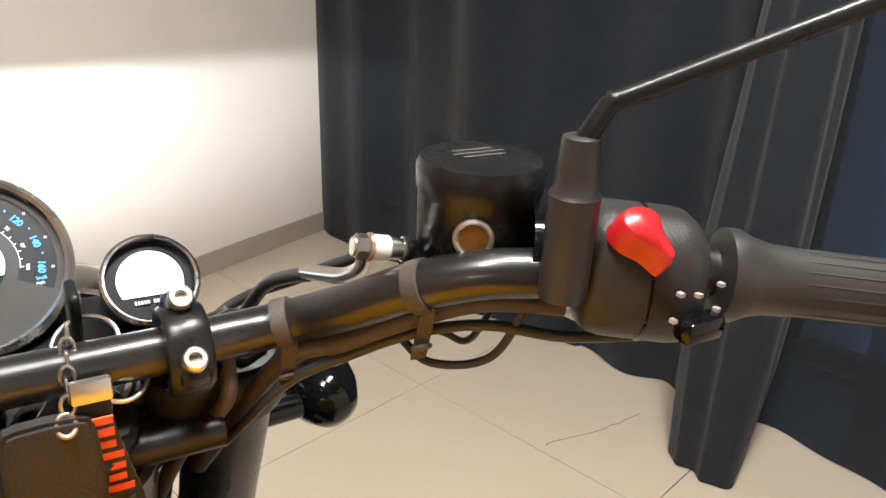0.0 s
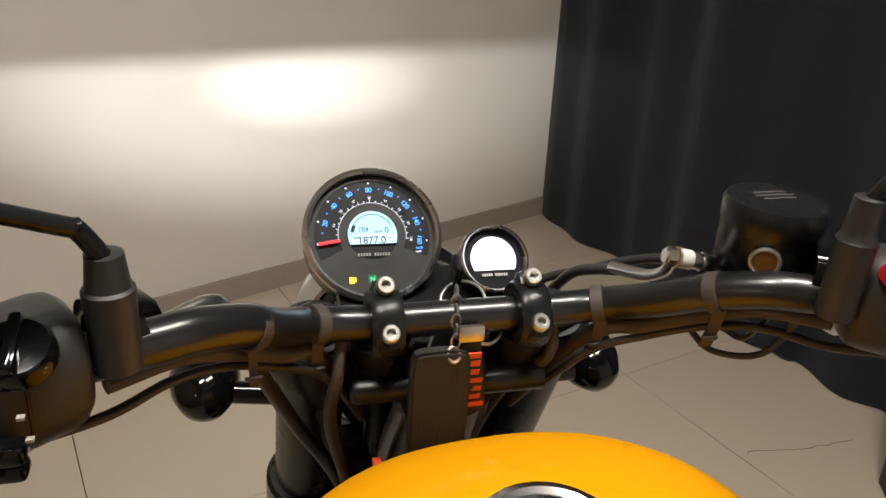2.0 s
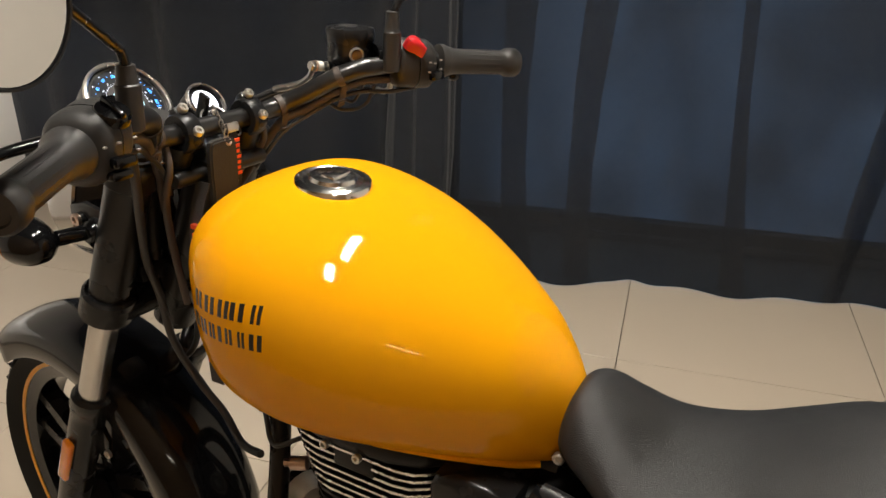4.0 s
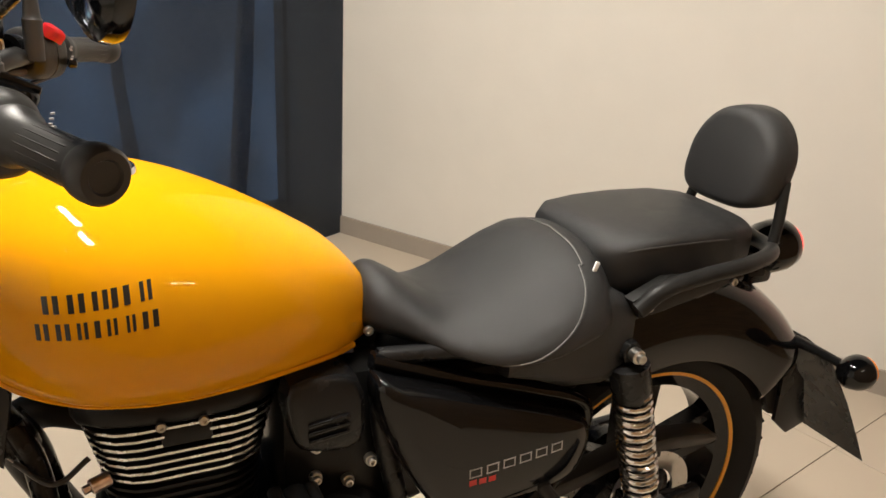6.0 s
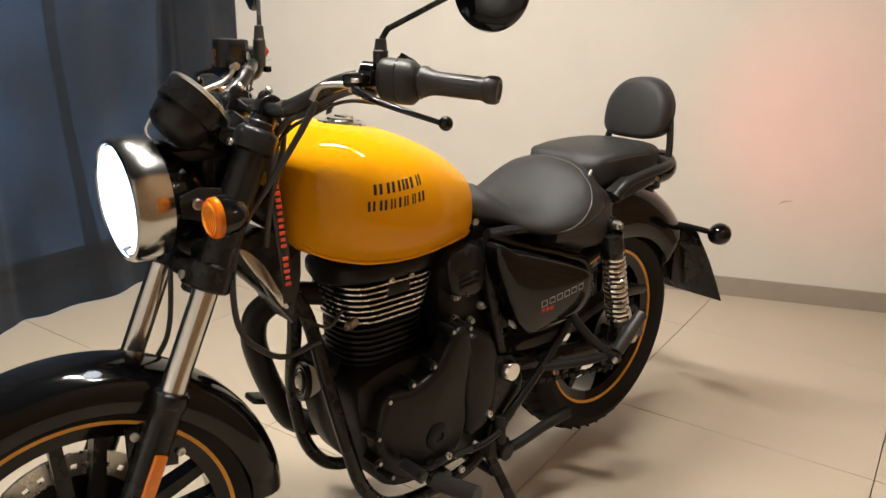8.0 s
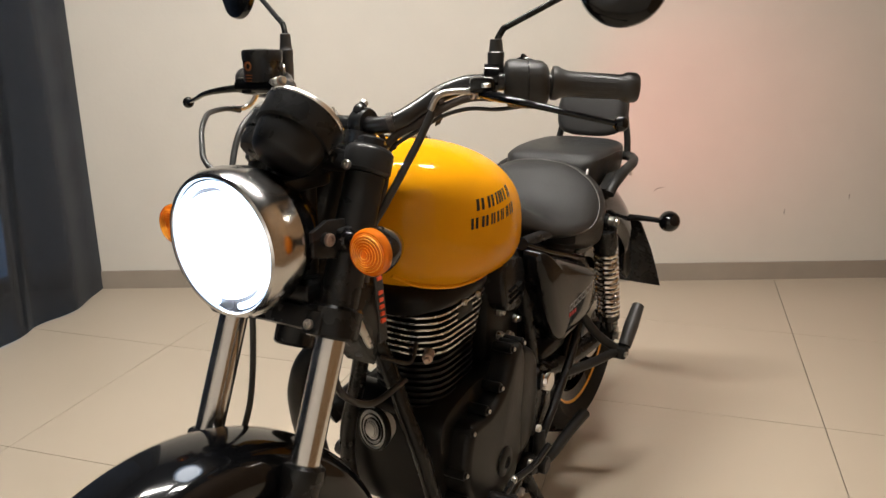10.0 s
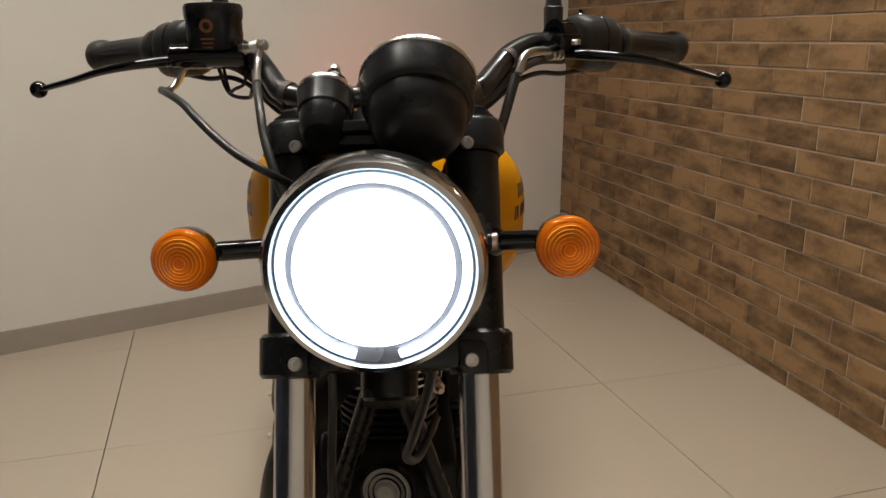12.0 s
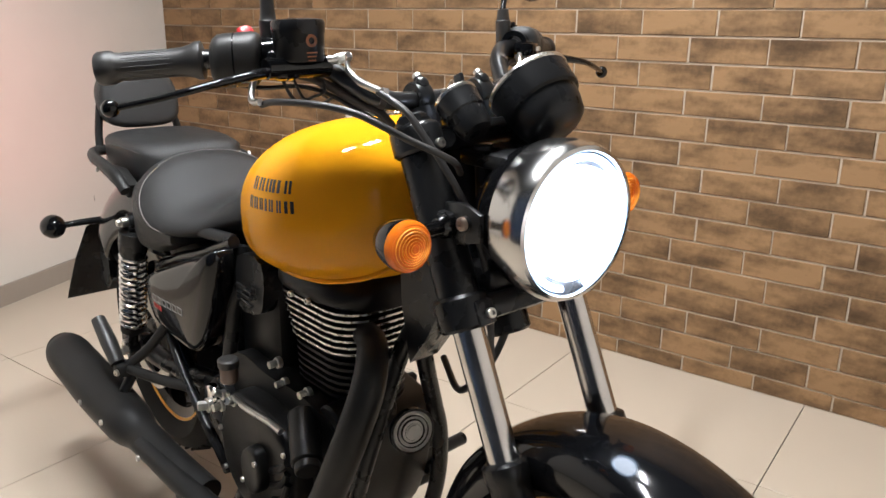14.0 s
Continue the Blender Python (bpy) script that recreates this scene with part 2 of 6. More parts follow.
def joined(*bms):
    out = bmesh.new()
    for b in bms:
        me = bpy.data.meshes.new("tmp")
        b.to_mesh(me)
        b.free()
        out.from_mesh(me)
        bpy.data.meshes.remove(me)
    return out


def loft(rings, cap=True, closed=False):
    """A skin over rings of equally many points."""
    bm = bmesh.new()
    vs = [[bm.verts.new(p) for p in ring] for ring in rings]
    n = len(vs[0])
    last = len(vs) if closed else len(vs) - 1
    for i in range(last):
        a, b = vs[i], vs[(i + 1) % len(vs)]
        for j in range(n):
            k = (j + 1) % n
            bm.faces.new((a[j], a[k], b[k], b[j]))
    if cap and not closed:
        bm.faces.new(vs[0])
        bm.faces.new(vs[-1])
    bmesh.ops.remove_doubles(bm, verts=bm.verts, dist=1e-6)
    return bm


def basis(d):
    d = Vector(d).normalized()
    side = d.cross(Vector((0, 0, 1)))
    if side.length < 1e-3:
        side = d.cross(Vector((1, 0, 0)))
    side.normalize()
    return d, side, side.cross(d)


def lathe(profile, origin, axis, seg=32, closed=False):
    """A surface of revolution: profile of (radius, distance along the axis)."""
    d, s, u = basis(axis)
    o = Vector(origin)
    rings = [[o + d * h + (s * math.cos(2 * math.pi * k / seg) + u * math.sin(2 * math.pi * k / seg)) * max(r, 1e-5) for k in range(seg)] for r, h in profile]
    return loft(rings, cap=not closed, closed=closed)


def rod(p, q, r, seg=16, edge=0.0, r2=None):
    """A round bar with slightly broken edges."""
    p, q = Vector(p), Vector(q)
    n = (q - p).length
    r2 = r if r2 is None else r2
    e = edge or min(r, n) * 0.12
    return lathe([(r - e, 0), (r, e), (r2, n - e), (r2 - e, n)], p, q - p, seg)


def spline(pts, n=8):
    """Catmull-Rom points through pts."""
    p = [Vector(v) for v in pts]
    p = [p[0] * 2 - p[1], *p, p[-1] * 2 - p[-2]]
    out = []
    for i in range(1, len(p) - 2):
        for k in range(n):
            t = k / n
            out.append(0.5 * (2 * p[i] + (p[i + 1] - p[i - 1]) * t + (2 * p[i - 1] - 5 * p[i] + 4 * p[i + 1] - p[i + 2]) * t * t + (3 * p[i] - p[i - 1] - 3 * p[i + 1] + p[i + 2]) * t**3))
    return [*out, p[-2]]


def tube(pts, r, seg=12, n=8, smooth=True, flat=1.0):
    """A pipe along a curve; r may be a list, one radius per given point."""
    line = spline(pts, n) if smooth else [Vector(p) for p in pts]
    rs = np.interp(np.linspace(0, 1, len(line)), np.linspace(0, 1, len(pts)), r) if isinstance(r, (list, tuple)) else [r] * len(line)
    rings = []
    d, s, u = basis(line[1] - line[0])
    for i, p in enumerate(line):
        d2 = (line[min(i + 1, len(line) - 1)] - line[max(i - 1, 0)]).normalized()
        turn = d.rotation_difference(d2)
        s, u, d = turn @ s, turn @ u, d2
        rings.append([p + s * math.cos(2 * math.pi * k / seg) * rs[i] + u * math.sin(2 * math.pi * k / seg) * rs[i] * flat for k in range(seg)])
    return loft(rings)


def box(c, size, bevel=0.004, rot=None, seg=2):
    bm = bmesh.new()
    bmesh.ops.create_cube(bm, size=1.0)
    bmesh.ops.scale(bm, vec=size, verts=bm.verts)
    if bevel:
        bmesh.ops.bevel(bm, geom=bm.edges[:], offset=min(bevel, min(size) * 0.45), segments=seg, affect="EDGES", profile=0.5)
    bm.transform(Matrix.Translation(c) @ (rot.to_4x4() if rot else Matrix()))
    return bm


def ry(deg):
    return Matrix.Rotation(radians(deg), 3, "Y")


def prism(poly, y0, y1, bevel=0.006, seg=2, bulge=0.0):
    """A plate whose outline lies in the bike's side plane (x, z), from y0 to y1, its outer edge rounded."""
    bm = bmesh.new()
    a = [bm.verts.new((x, y0, z)) for x, z in poly]
    b = [bm.verts.new((x, y1, z)) for x, z in poly]
    bm.faces.new(a)
    outer = bm.faces.new(b)
    for i in range(len(poly)):
        j = (i + 1) % len(poly)
        bm.faces.new((a[i], a[j], b[j], b[i]))
    bmesh.ops.recalc_face_normals(bm, faces=bm.faces)
    if bevel:
        bmesh.ops.bevel(bm, geom=list(outer.edges), offset=bevel, segments=seg, affect="EDGES", profile=0.5)
    return bm


def smooth_poly(pts, n=4):
    """A closed outline with rounded corners."""
    k = len(pts)
    out = []
    for i in range(k):
        p0, p1, p2, p3 = (Vector(pts[(i + j - 1) % k]) for j in range(4))
        for s in range(n):
            t = s / n
            v = 0.5 * (2 * p1 + (p2 - p0) * t + (2 * p0 - 5 * p1 + 4 * p2 - p3) * t * t + (3 * p1 - p0 - 3 * p2 + p3) * t**3)
            out.append((v.x, v.y))
    return out


def superring(x, w, zt, zc, zb, nt=2.3, nb=2.3, seg=40, yc=0.0):
    """A cross-section at x: half width w, widest at zc, from zb up to zt."""
    ring = []
    for k in range(seg):
        a = 2 * math.pi * k / seg
        c, s = math.cos(a), math.sin(a)
        n, h = (nt, zt - zc) if s >= 0 else (nb, zc - zb)
        ring.append((x, yc + w * math.copysign(abs(c) ** (2 / n), c), zc + h * math.copysign(abs(s) ** (2 / n), s)))
    return ring


def text_bm(text, size, spacing=1.0):
    cu = bpy.data.curves.new("text", "FONT")
    cu.body, cu.size, cu.align_x, cu.align_y, cu.extrude, cu.space_character = text, size, "CENTER", "CENTER", 0.0002, spacing
    ob = bpy.data.objects.new("text", cu)
    scene.collection.objects.link(ob)
    me = bpy.data.meshes.new_from_object(ob.evaluated_get(bpy.context.evaluated_depsgraph_get()))
    bm = bmesh.new()
    bm.from_mesh(me)
    bpy.data.objects.remove(ob)
    bpy.data.curves.remove(cu)
    bpy.data.meshes.remove(me)
    return bm


def bolt_bm(p, axis, r=0.007, h=0.006):
    """A socket-head screw."""
    return lathe([(r, 0), (r, h * 0.8), (r * 0.85, h), (r * 0.5, h), (r * 0.45, h * 0.45), (0, h * 0.45)], p, axis, 14)


def thing(name, label, category, at=(0, 0, 0), **kw):
    ob = new(name)
    ob.location = at
    ob.empty_display_size = 0.1
    return tagged(ob, label, category, **kw)


# ---------------------------------------------------------------- room
TURN = radians(13.0)  # run of the floor tiles
CORNER_BACK = Vector((-2.806, 0.878))
BRICK_DIR = Vector((1, 0.207)).normalized()
BACK_DIR = Vector((0.5143, -0.8576)).normalized()
CORNER_FRONT = Vector((2.91, -1.33))
FRONT_DIR = Vector((-0.371, 0.928)).normalized()
BACK_END = CORNER_BACK + BACK_DIR * 3.98
FRONT_START = CORNER_FRONT - FRONT_DIR * 0.24
FRONT_END = CORNER_FRONT + FRONT_DIR * 3.33
BRICK_END = CORNER_BACK + BRICK_DIR * 4.52


def wall_bm(p, q, z0, z1, thick):
    """A straight wall from p to q; it grows to the right-hand side by thick."""
    p, q = Vector(p), Vector(q)
    d = (q - p).normalized()
    n = Vector((d.y, -d.x)) * thick
    bm = bmesh.new()
    a = [bm.verts.new((v.x, v.y, z)) for z in (z0, z1) for v in (p, q, q + n, p + n)]
    for f in ((0, 1, 2, 3), (4, 5, 6, 7), (0, 1, 5, 4), (1, 2, 6, 5), (2, 3, 7, 6), (3, 0, 4, 7)):
        bm.faces.new([a[i] for i in f])
    return bm


def structure(ob, label, category):
    return tagged(ob, label, category, kind="structure")


wall_back = structure(part("wall_back", wall_bm(BACK_END + BACK_DIR * 0.12, CORNER_BACK - BACK_DIR * 0.12, 0, CEIL, -0.12), WALLPAINT), "cream painted plaster wall behind the motorcycle", "wall")
wall_front = structure(part("wall_front", wall_bm(FRONT_START, FRONT_END + FRONT_DIR * 0.1, 0, CEIL, 0.12), WALLPAINT), "cream painted wall lit by the headlamp beam", "wall")
wall_brick = structure(part("wall_brick", wall_bm(CORNER_BACK, BRICK_END + BRICK_DIR * 0.1, 0, CEIL, -0.12), MORTAR), "brown brick wall with pale mortar joints", "wall")
wall_window = structure(part("wall_window", wall_bm(BACK_END, FRONT_START, 0, 0.03, 0.12), WALLPAINT), "low plain wall under the window behind the drape", "wall")
wall_lintel = structure(part("wall_lintel", wall_bm(BACK_END, FRONT_START, 2.35, CEIL, 0.12), WALLPAINT), "plain wall above the window behind the drape", "wall")
structure(part("baseboard", wall_bm(BACK_END, CORNER_BACK, 0.0, 0.082, 0.012), BASE), "grey beige tile skirting along the cream wall", "skirting")
structure(part("baseboard", wall_bm(CORNER_FRONT - FRONT_DIR * 0.22, FRONT_END, 0.0, 0.082, -0.012), BASE), "grey beige tile skirting along the front wall", "skirting")
bm = bmesh.new()
for v in ((-4, -4.2), (4.6, -4.2), (4.6, 3.4), (-4, 3.4)):
    bm.verts.new((*v, CEIL))
bm.faces.new(bm.verts[:])
bmesh.ops.solidify(bm, geom=bm.faces[:], thickness=-0.1)
structure(part("ceiling", bm, CEILPAINT), "plain white painted ceiling", "ceiling")
bm = bmesh.new()
for v in ((-4, -4.2), (4.6, -4.2), (4.6, 3.4), (-4, 3.4)):
    bm.verts.new((*v, -0.0035))
bm.faces.new(bm.verts[:])
bmesh.ops.solidify(bm, geom=bm.faces[:], thickness=-0.1)
floor = structure(part("floor", bm, GROUT), "beige porcelain tile floor with thin dark joints", "floor")

# window behind the drape: frame, panes, evening outside
WIN_DIR = (FRONT_START - BACK_END).normalized()
WIN_LEN = (FRONT_START - BACK_END).length
FRAME = material("dark_window_frame", (0.03, 0.03, 0.032), 0.4, vary=0.1)
SKYGLOW = bpy.data.materials.new("dusk_outside")
SKYGLOW.use_nodes = True
nt = SKYGLOW.node_tree
nt.nodes.remove(nt.nodes["Principled BSDF"])
em = nt.nodes.new("ShaderNodeEmission")
co = nt.nodes.new("ShaderNodeTexCoord")
no = nt.nodes.new("ShaderNodeTexNoise")
no.inputs["Scale"].default_value, no.inputs["Detail"].default_value = 1.6, 3
ra = nt.nodes.new("ShaderNodeValToRGB")
ra.color_ramp.elements[0].position, ra.color_ramp.elements[0].color = 0.40, (0.17, 0.265, 0.39, 1)
ra.color_ramp.elements[1].position, ra.color_ramp.elements[1].color = 0.66, (0.46, 0.74, 1.08, 1)
mp = nt.nodes.new("ShaderNodeMapping")
mp.inputs["Scale"].default_value = (1.5, 1.5, 0.9)
nt.links.new(co.outputs["Object"], mp.inputs["Vector"])
nt.links.new(mp.outputs[0], no.inputs["Vector"])
nt.links.new(no.outputs[0], ra.inputs[0])
nt.links.new(ra.outputs[0], em.inputs[0])
sep = nt.nodes.new("ShaderNodeSeparateXYZ")
fade = nt.nodes.new("ShaderNodeMapRange")
fade.inputs[1].default_value, fade.inputs[2].default_value = 0.5, 1.5
fade.inputs[3].default_value, fade.inputs[4].default_value = 1.15, 0.05
nt.links.new(co.outputs["Object"], sep.inputs[0])
nt.links.new(sep.outputs[0], fade.inputs[0])
nt.links.new(fade.outputs[0], em.inputs[1])
em.inputs[1].default_value = 1.0
nt.links.new(em.outputs[0], nt.nodes["Material Output"].inputs[0])
OUT = Vector((WIN_DIR.y, -WIN_DIR.x))
backdrop = structure(part("backdrop", wall_bm(BACK_END + OUT * 0.20 - WIN_DIR * 0.3, FRONT_START + OUT * 0.20 + WIN_DIR * 0.3, -0.2, 3.2, 0.02), SKYGLOW), "dim blue evening outside the window", "backdrop")
window = thing("window_1", "wide dark framed window hidden behind the drape", "window", kind="structure")
for i in range(3):
    p = BACK_END + WIN_DIR * (WIN_LEN * i / 2) + OUT * 0.06
    part("mullion", box((p.x, p.y, 1.19), (0.05, 0.05, 2.32), 0.004), FRAME, window)
for z in (0.055, 2.325):
    a, b = BACK_END + OUT * 0.03, FRONT_START + OUT * 0.03
    part("rail", wall_bm(a, b, z - 0.025, z + 0.025, 0.06), FRAME, window)

# drape: hangs in folds from a rail down to the floor
DRAPE = [(2.93, -1.27), (2.40, -1.38), (1.85, -1.47), (1.30, -1.57), (0.85, -1.70), (0.40, -1.80), (0.0, -1.94), (-0.45, -2.07), (-0.912, -2.305)]


def drape_bm():
    line = spline([(x, y, 0) for x, y in DRAPE], 40)
    rng = random.Random(4)
    phases = [rng.uniform(0, 6.28) for _ in range(6)]
    rows = []
    zs = [0.003, 0.03, 0.08, 0.2, 0.4, 0.7, 1.0, 1.3, 1.6, 1.9, 2.2, 2.45, 2.62]
    for side in (0, 1):
        for z in zs if side == 0 else reversed(zs):
            row = []
            s = 0.0
            for i, p in enumerate(line):
                d = (line[min(i + 1, len(line) - 1)] - line[max(i - 1, 0)]).normalized()
                n = Vector((-d.y, d.x, 0))
                s += (p - line[max(i - 1, 0)]).length
                hang = (1 - 0.35 * z / 2.6) * min(1.0, 0.15 + (len(line) - 1 - i) / 45)
                w = 0.030 * math.sin(s * 9.0 + phases[0] + 0.5 * math.sin(s * 2.3 + phases[1])) + 0.014 * math.sin(s * 21 + phases[2] + 0.3 * z) + 0.020 * math.sin(s * 4.1 + phases[3] + 0.25 * z)
                w += 0.05 * math.exp(-((s - 1.75) / 0.07) ** 2) + 0.035 * math.exp(-((s - 2.75) / 0.05) ** 2)
                row.append((p + n * (w * hang - (0.004 if side else 0)) + Vector((0, 0, z))))
            rows.append(row)
    bm = bmesh.new()
    vs = [[bm.verts.new(p) for p in row] for row in rows]
    for i in range(len(vs)):
        a, b = vs[i], vs[(i + 1) % len(vs)]
        for j in range(len(a) - 1):
            bm.faces.new((a[j], a[j + 1], b[j + 1], b[j]))
    for e in (0, -1):
        bm.faces.new([r[e] for r in vs])
    return bm


drape = tagged(part("curtain", drape_bm(), CLOTH, sharp=80), "long dark navy drape hanging in folds to the floor", "curtain")
rng = random.Random(12)
DLINE = spline([(x, y, 0) for x, y in DRAPE], 40)
for f in (0.10, 0.17, 0.31, 0.45, 0.56, 0.63, 0.77, 0.88):
    i = int(f * (len(DLINE) - 2))
    o, d = DLINE[i], (DLINE[i + 1] - DLINE[i]).normalized()
    n = Vector((-d.y, d.x, 0))
    w, ph = rng.uniform(0.02, 0.06), rng.uniform(0, 6)
    rings = []
    for z in (0.003, 0.15, 0.4, 0.7, 1.0, 1.4, 1.8, 2.2, 2.6):
        sway = d * (0.06 * math.sin(1.7 * z + ph)) + n * 0.045
        ww = w * (1.5 - 0.42 * z) * (1 + 0.3 * math.sin(2.9 * z + ph)) if z < 2.2 else w * 0.5
        rings.append([o + sway + d * ww * math.cos(t) + n * 0.55 * ww * math.sin(t) + Vector((0, 0, z)) for t in (2 * math.pi * k / 14 for k in range(14))])
    part("fold", loft(rings), FOLDCLOTH, drape, sharp=80)
BX, BY = 0.90, -1.42
# a gathered loose end of the drape that reaches the floor beside the wheel
bm = loft([[(BX + 0.02 * z + r * math.cos(a) * (1 + 0.12 * math.sin(5 * a + 1.3 * z)), BY - 0.10 * z + 0.75 * r * math.sin(a) * (1 + 0.22 * math.sin(3 * a + 0.8 * z) + 0.10 * math.sin(7 * a + z)), z) for a in (2 * math.pi * k / 42 for k in range(42))]
           for z, r in ((0.003, 0.088), (0.02, 0.090), (0.15, 0.100), (0.3, 0.112), (0.5, 0.116), (0.8, 0.108), (1.1, 0.10), (1.6, 0.09), (2.1, 0.085), (2.6, 0.08))])
tagged(part("curtain", bm, CLOTH, sharp=80), "gathered dark drape bundle standing out from the curtain", "curtain")
rail_pts = [(x, y, 2.66) for x, y in DRAPE]
tagged(part("curtain_rail", tube(rail_pts, 0.012, 10), SATIN), "black curtain rail under the ceiling", "curtain rail")

# ceiling lights
for x, y, lx, ly, watts in ((0.13, -0.52, 0.10, 0.80, 32.0), (-0.03, 0.36, 0.10, 0.48, 22.0)):
    light = thing("ceiling_light", "flat white linear ceiling light, switched on", "ceiling light", group="ceiling lights")
    rot = Matrix.Rotation(radians(17), 3, "Z")
    part("housing", box((x, y, CEIL - 0.03), (lx + 0.04, ly + 0.04, 0.058), 0.006, rot), CEILPAINT, light)
    lamp("ceiling_lamp", "AREA", Matrix.Translation((x, y, CEIL - 0.066)) @ rot.to_4x4(), watts, WARM, size=lx, size_y=ly)
    part("diffuser", box((x, y, CEIL - 0.061), (lx, ly, 0.006), 0.001, rot), PANELGLOW, light)

# small linear light on the brick wall, above the view
light = thing("wall_light", "short white linear light on the brick wall, switched on", "wall light")
o = CORNER_BACK + BRICK_DIR * 1.86 + Vector((BRICK_DIR.y, -BRICK_DIR.x)) * 0.020
rot = Matrix.Rotation(math.atan2(BRICK_DIR.y, BRICK_DIR.x), 3, "Z")
part("housing", box((o.x, o.y, 1.56), (0.36, 0.030, 0.060), 0.006, rot), CEILPAINT, light)
o = o + Vector((BRICK_DIR.y, -BRICK_DIR.x)) * 0.017
part("diffuser", box((o.x, o.y, 1.56), (0.32, 0.006, 0.030), 0.001, rot), WALLGLOW, light)

from mathutils.bvhtree import BVHTree

# ---------------------------------------------------------------- motorcycle
bike = thing("motorcycle", "yellow and black cruiser motorcycle, headlamp lit, on its centre stand", "motorcycle")

# fuel tank
TX = [0.281, 0.273, 0.257, 0.231, 0.195, 0.156, 0.103, 0.050, -0.003, -0.056, -0.100, -0.1355, -0.166, -0.184]
TW = [0.0295, 0.071, 0.107, 0.140, 0.168, 0.1845, 0.188, 0.179, 0.1615, 0.1355, 0.108, 0.0815, 0.050, 0.0275]
TT = [0.912, 0.928, 0.943, 0.9575, 0.969, 0.971, 0.963, 0.949, 0.928, 0.902, 0.8765, 0.853, 0.823, 0.799]
TC = [0.8995, 0.896, 0.890, 0.8805, 0.868, 0.852, 0.8355, 0.822, 0.810, 0.7975, 0.7855, 0.774, 0.7605, 0.7475]
TB = [0.7955, 0.775, 0.756, 0.741, 0.730, 0.722, 0.717, 0.714, 0.7145, 0.7145, 0.713, 0.710, 0.7085, 0.709]


def tank_at(x):
    xs = TX[::-1]
    return [float(np.interp(x, xs, v[::-1])) for v in (TW, TT, TC, TB)]


def tank_side(x, z, out=0.0):
    """Half width of the tank at x and height z."""
    w, zt, zc, zb = tank_at(x)
    n, h = (2.46, zt - zc) if z >= zc else (3.07, zc - zb)
    return w * max(1 - min(abs((z - zc) / h), 1) ** n, 0) ** (1 / n) + out


def tank_bm():
    prof = spline([(x, w, t) for x, w, t in zip(TX, TW, TT)], 4)
    prof2 = spline([(x, c, b) for x, c, b in zip(TX, TC, TB)], 4)
    return loft([superring(p.x, p.y, p.z, q.y, q.z, 2.46, 3.07, 56, 0.0036) for p, q in zip(prof, prof2)])


tank = part("fuel_tank", tank_bm(), YELLOW, bike, "glossy yellow teardrop fuel tank", sharp=60)
seam = []
for sgn in (1, -1):
    pts = []
    for x in np.linspace(0.262, -0.160, 22):
        w, zt, zc, zb = tank_at(float(x))
        z = zb + 0.010
        pts.append((float(x), 0.0036 + sgn * (tank_side(float(x), z) + 0.003), z - 0.002))
    seam.append(tube(pts, 0.0045, 8, 2))
part("seam", joined(*seam), YELLOW, tank)
CAPC, CAPN = Vector((0.132, 0.007, 0.964)), Vector((-0.09, 0.0, 1)).normalized()
part("filler_cap", lathe([(0.0455, -0.010), (0.0465, 0.001), (0.0440, 0.006), (0.0385, 0.0080), (0.0345, 0.0060), (0.0285, 0.0075), (0.0260, 0.0115), (0.021, 0.0130), (0.0, 0.0135)], CAPC, CAPN, 48), CAPCHROME, tank, "polished chrome flip filler cap")
part("cap_flap", box(CAPC + CAPN * 0.0138 + Vector((-0.004, 0, 0)), (0.020, 0.034, 0.004), 0.0018, CAPN.to_track_quat("Z", "X").to_matrix()), CAPCHROME, tank)


TANKTREE = BVHTree.FromPolygons([v.co for v in tank.data.vertices], [p.vertices[:] for p in tank.data.polygons])


def on_tank(x, z, sgn):
    """The tank's skin beside the point (x, z)."""
    hit, n, _, _ = TANKTREE.ray_cast(Vector((x, sgn * 0.5, z)), Vector((0, -sgn, 0)))
    return hit, n * (1 if n.y * sgn > 0 else -1)


def skin_block(x0, x1, z0, z1, sgn, slant=-0.07, n=3):
    """A thin block lying on the tank's skin."""
    bm = bmesh.new()
    rows = [[], []]
    for j in range(n + 1):
        for lift, rows_ in ((0.0006, 0), (-0.0014, 1)):
            row = []
            for i in range(n + 1):
                x = x0 + (x1 - x0) * i / n
                p, nn = on_tank(x, z0 + (z1 - z0) * j / n + (x - 0.14) * slant, sgn)
                row.append(bm.verts.new(p + nn * lift))
            rows[rows_].append(row)
    for g, flip in zip(rows, (1, -1)):
        for j in range(n):
            for i in range(n):
                bm.faces.new((g[j][i], g[j][i + 1], g[j + 1][i + 1], g[j + 1][i])[::flip])
    t, u = rows
    for i in range(n):
        bm.faces.new((t[0][i], u[0][i], u[0][i + 1], t[0][i + 1]))
        bm.faces.new((t[n][i], t[n][i + 1], u[n][i + 1], u[n][i]))
        bm.faces.new((t[i][0], t[i + 1][0], u[i + 1][0], u[i][0]))
        bm.faces.new((t[i][n], u[i][n], u[i + 1][n], t[i + 1][n]))
    return bm


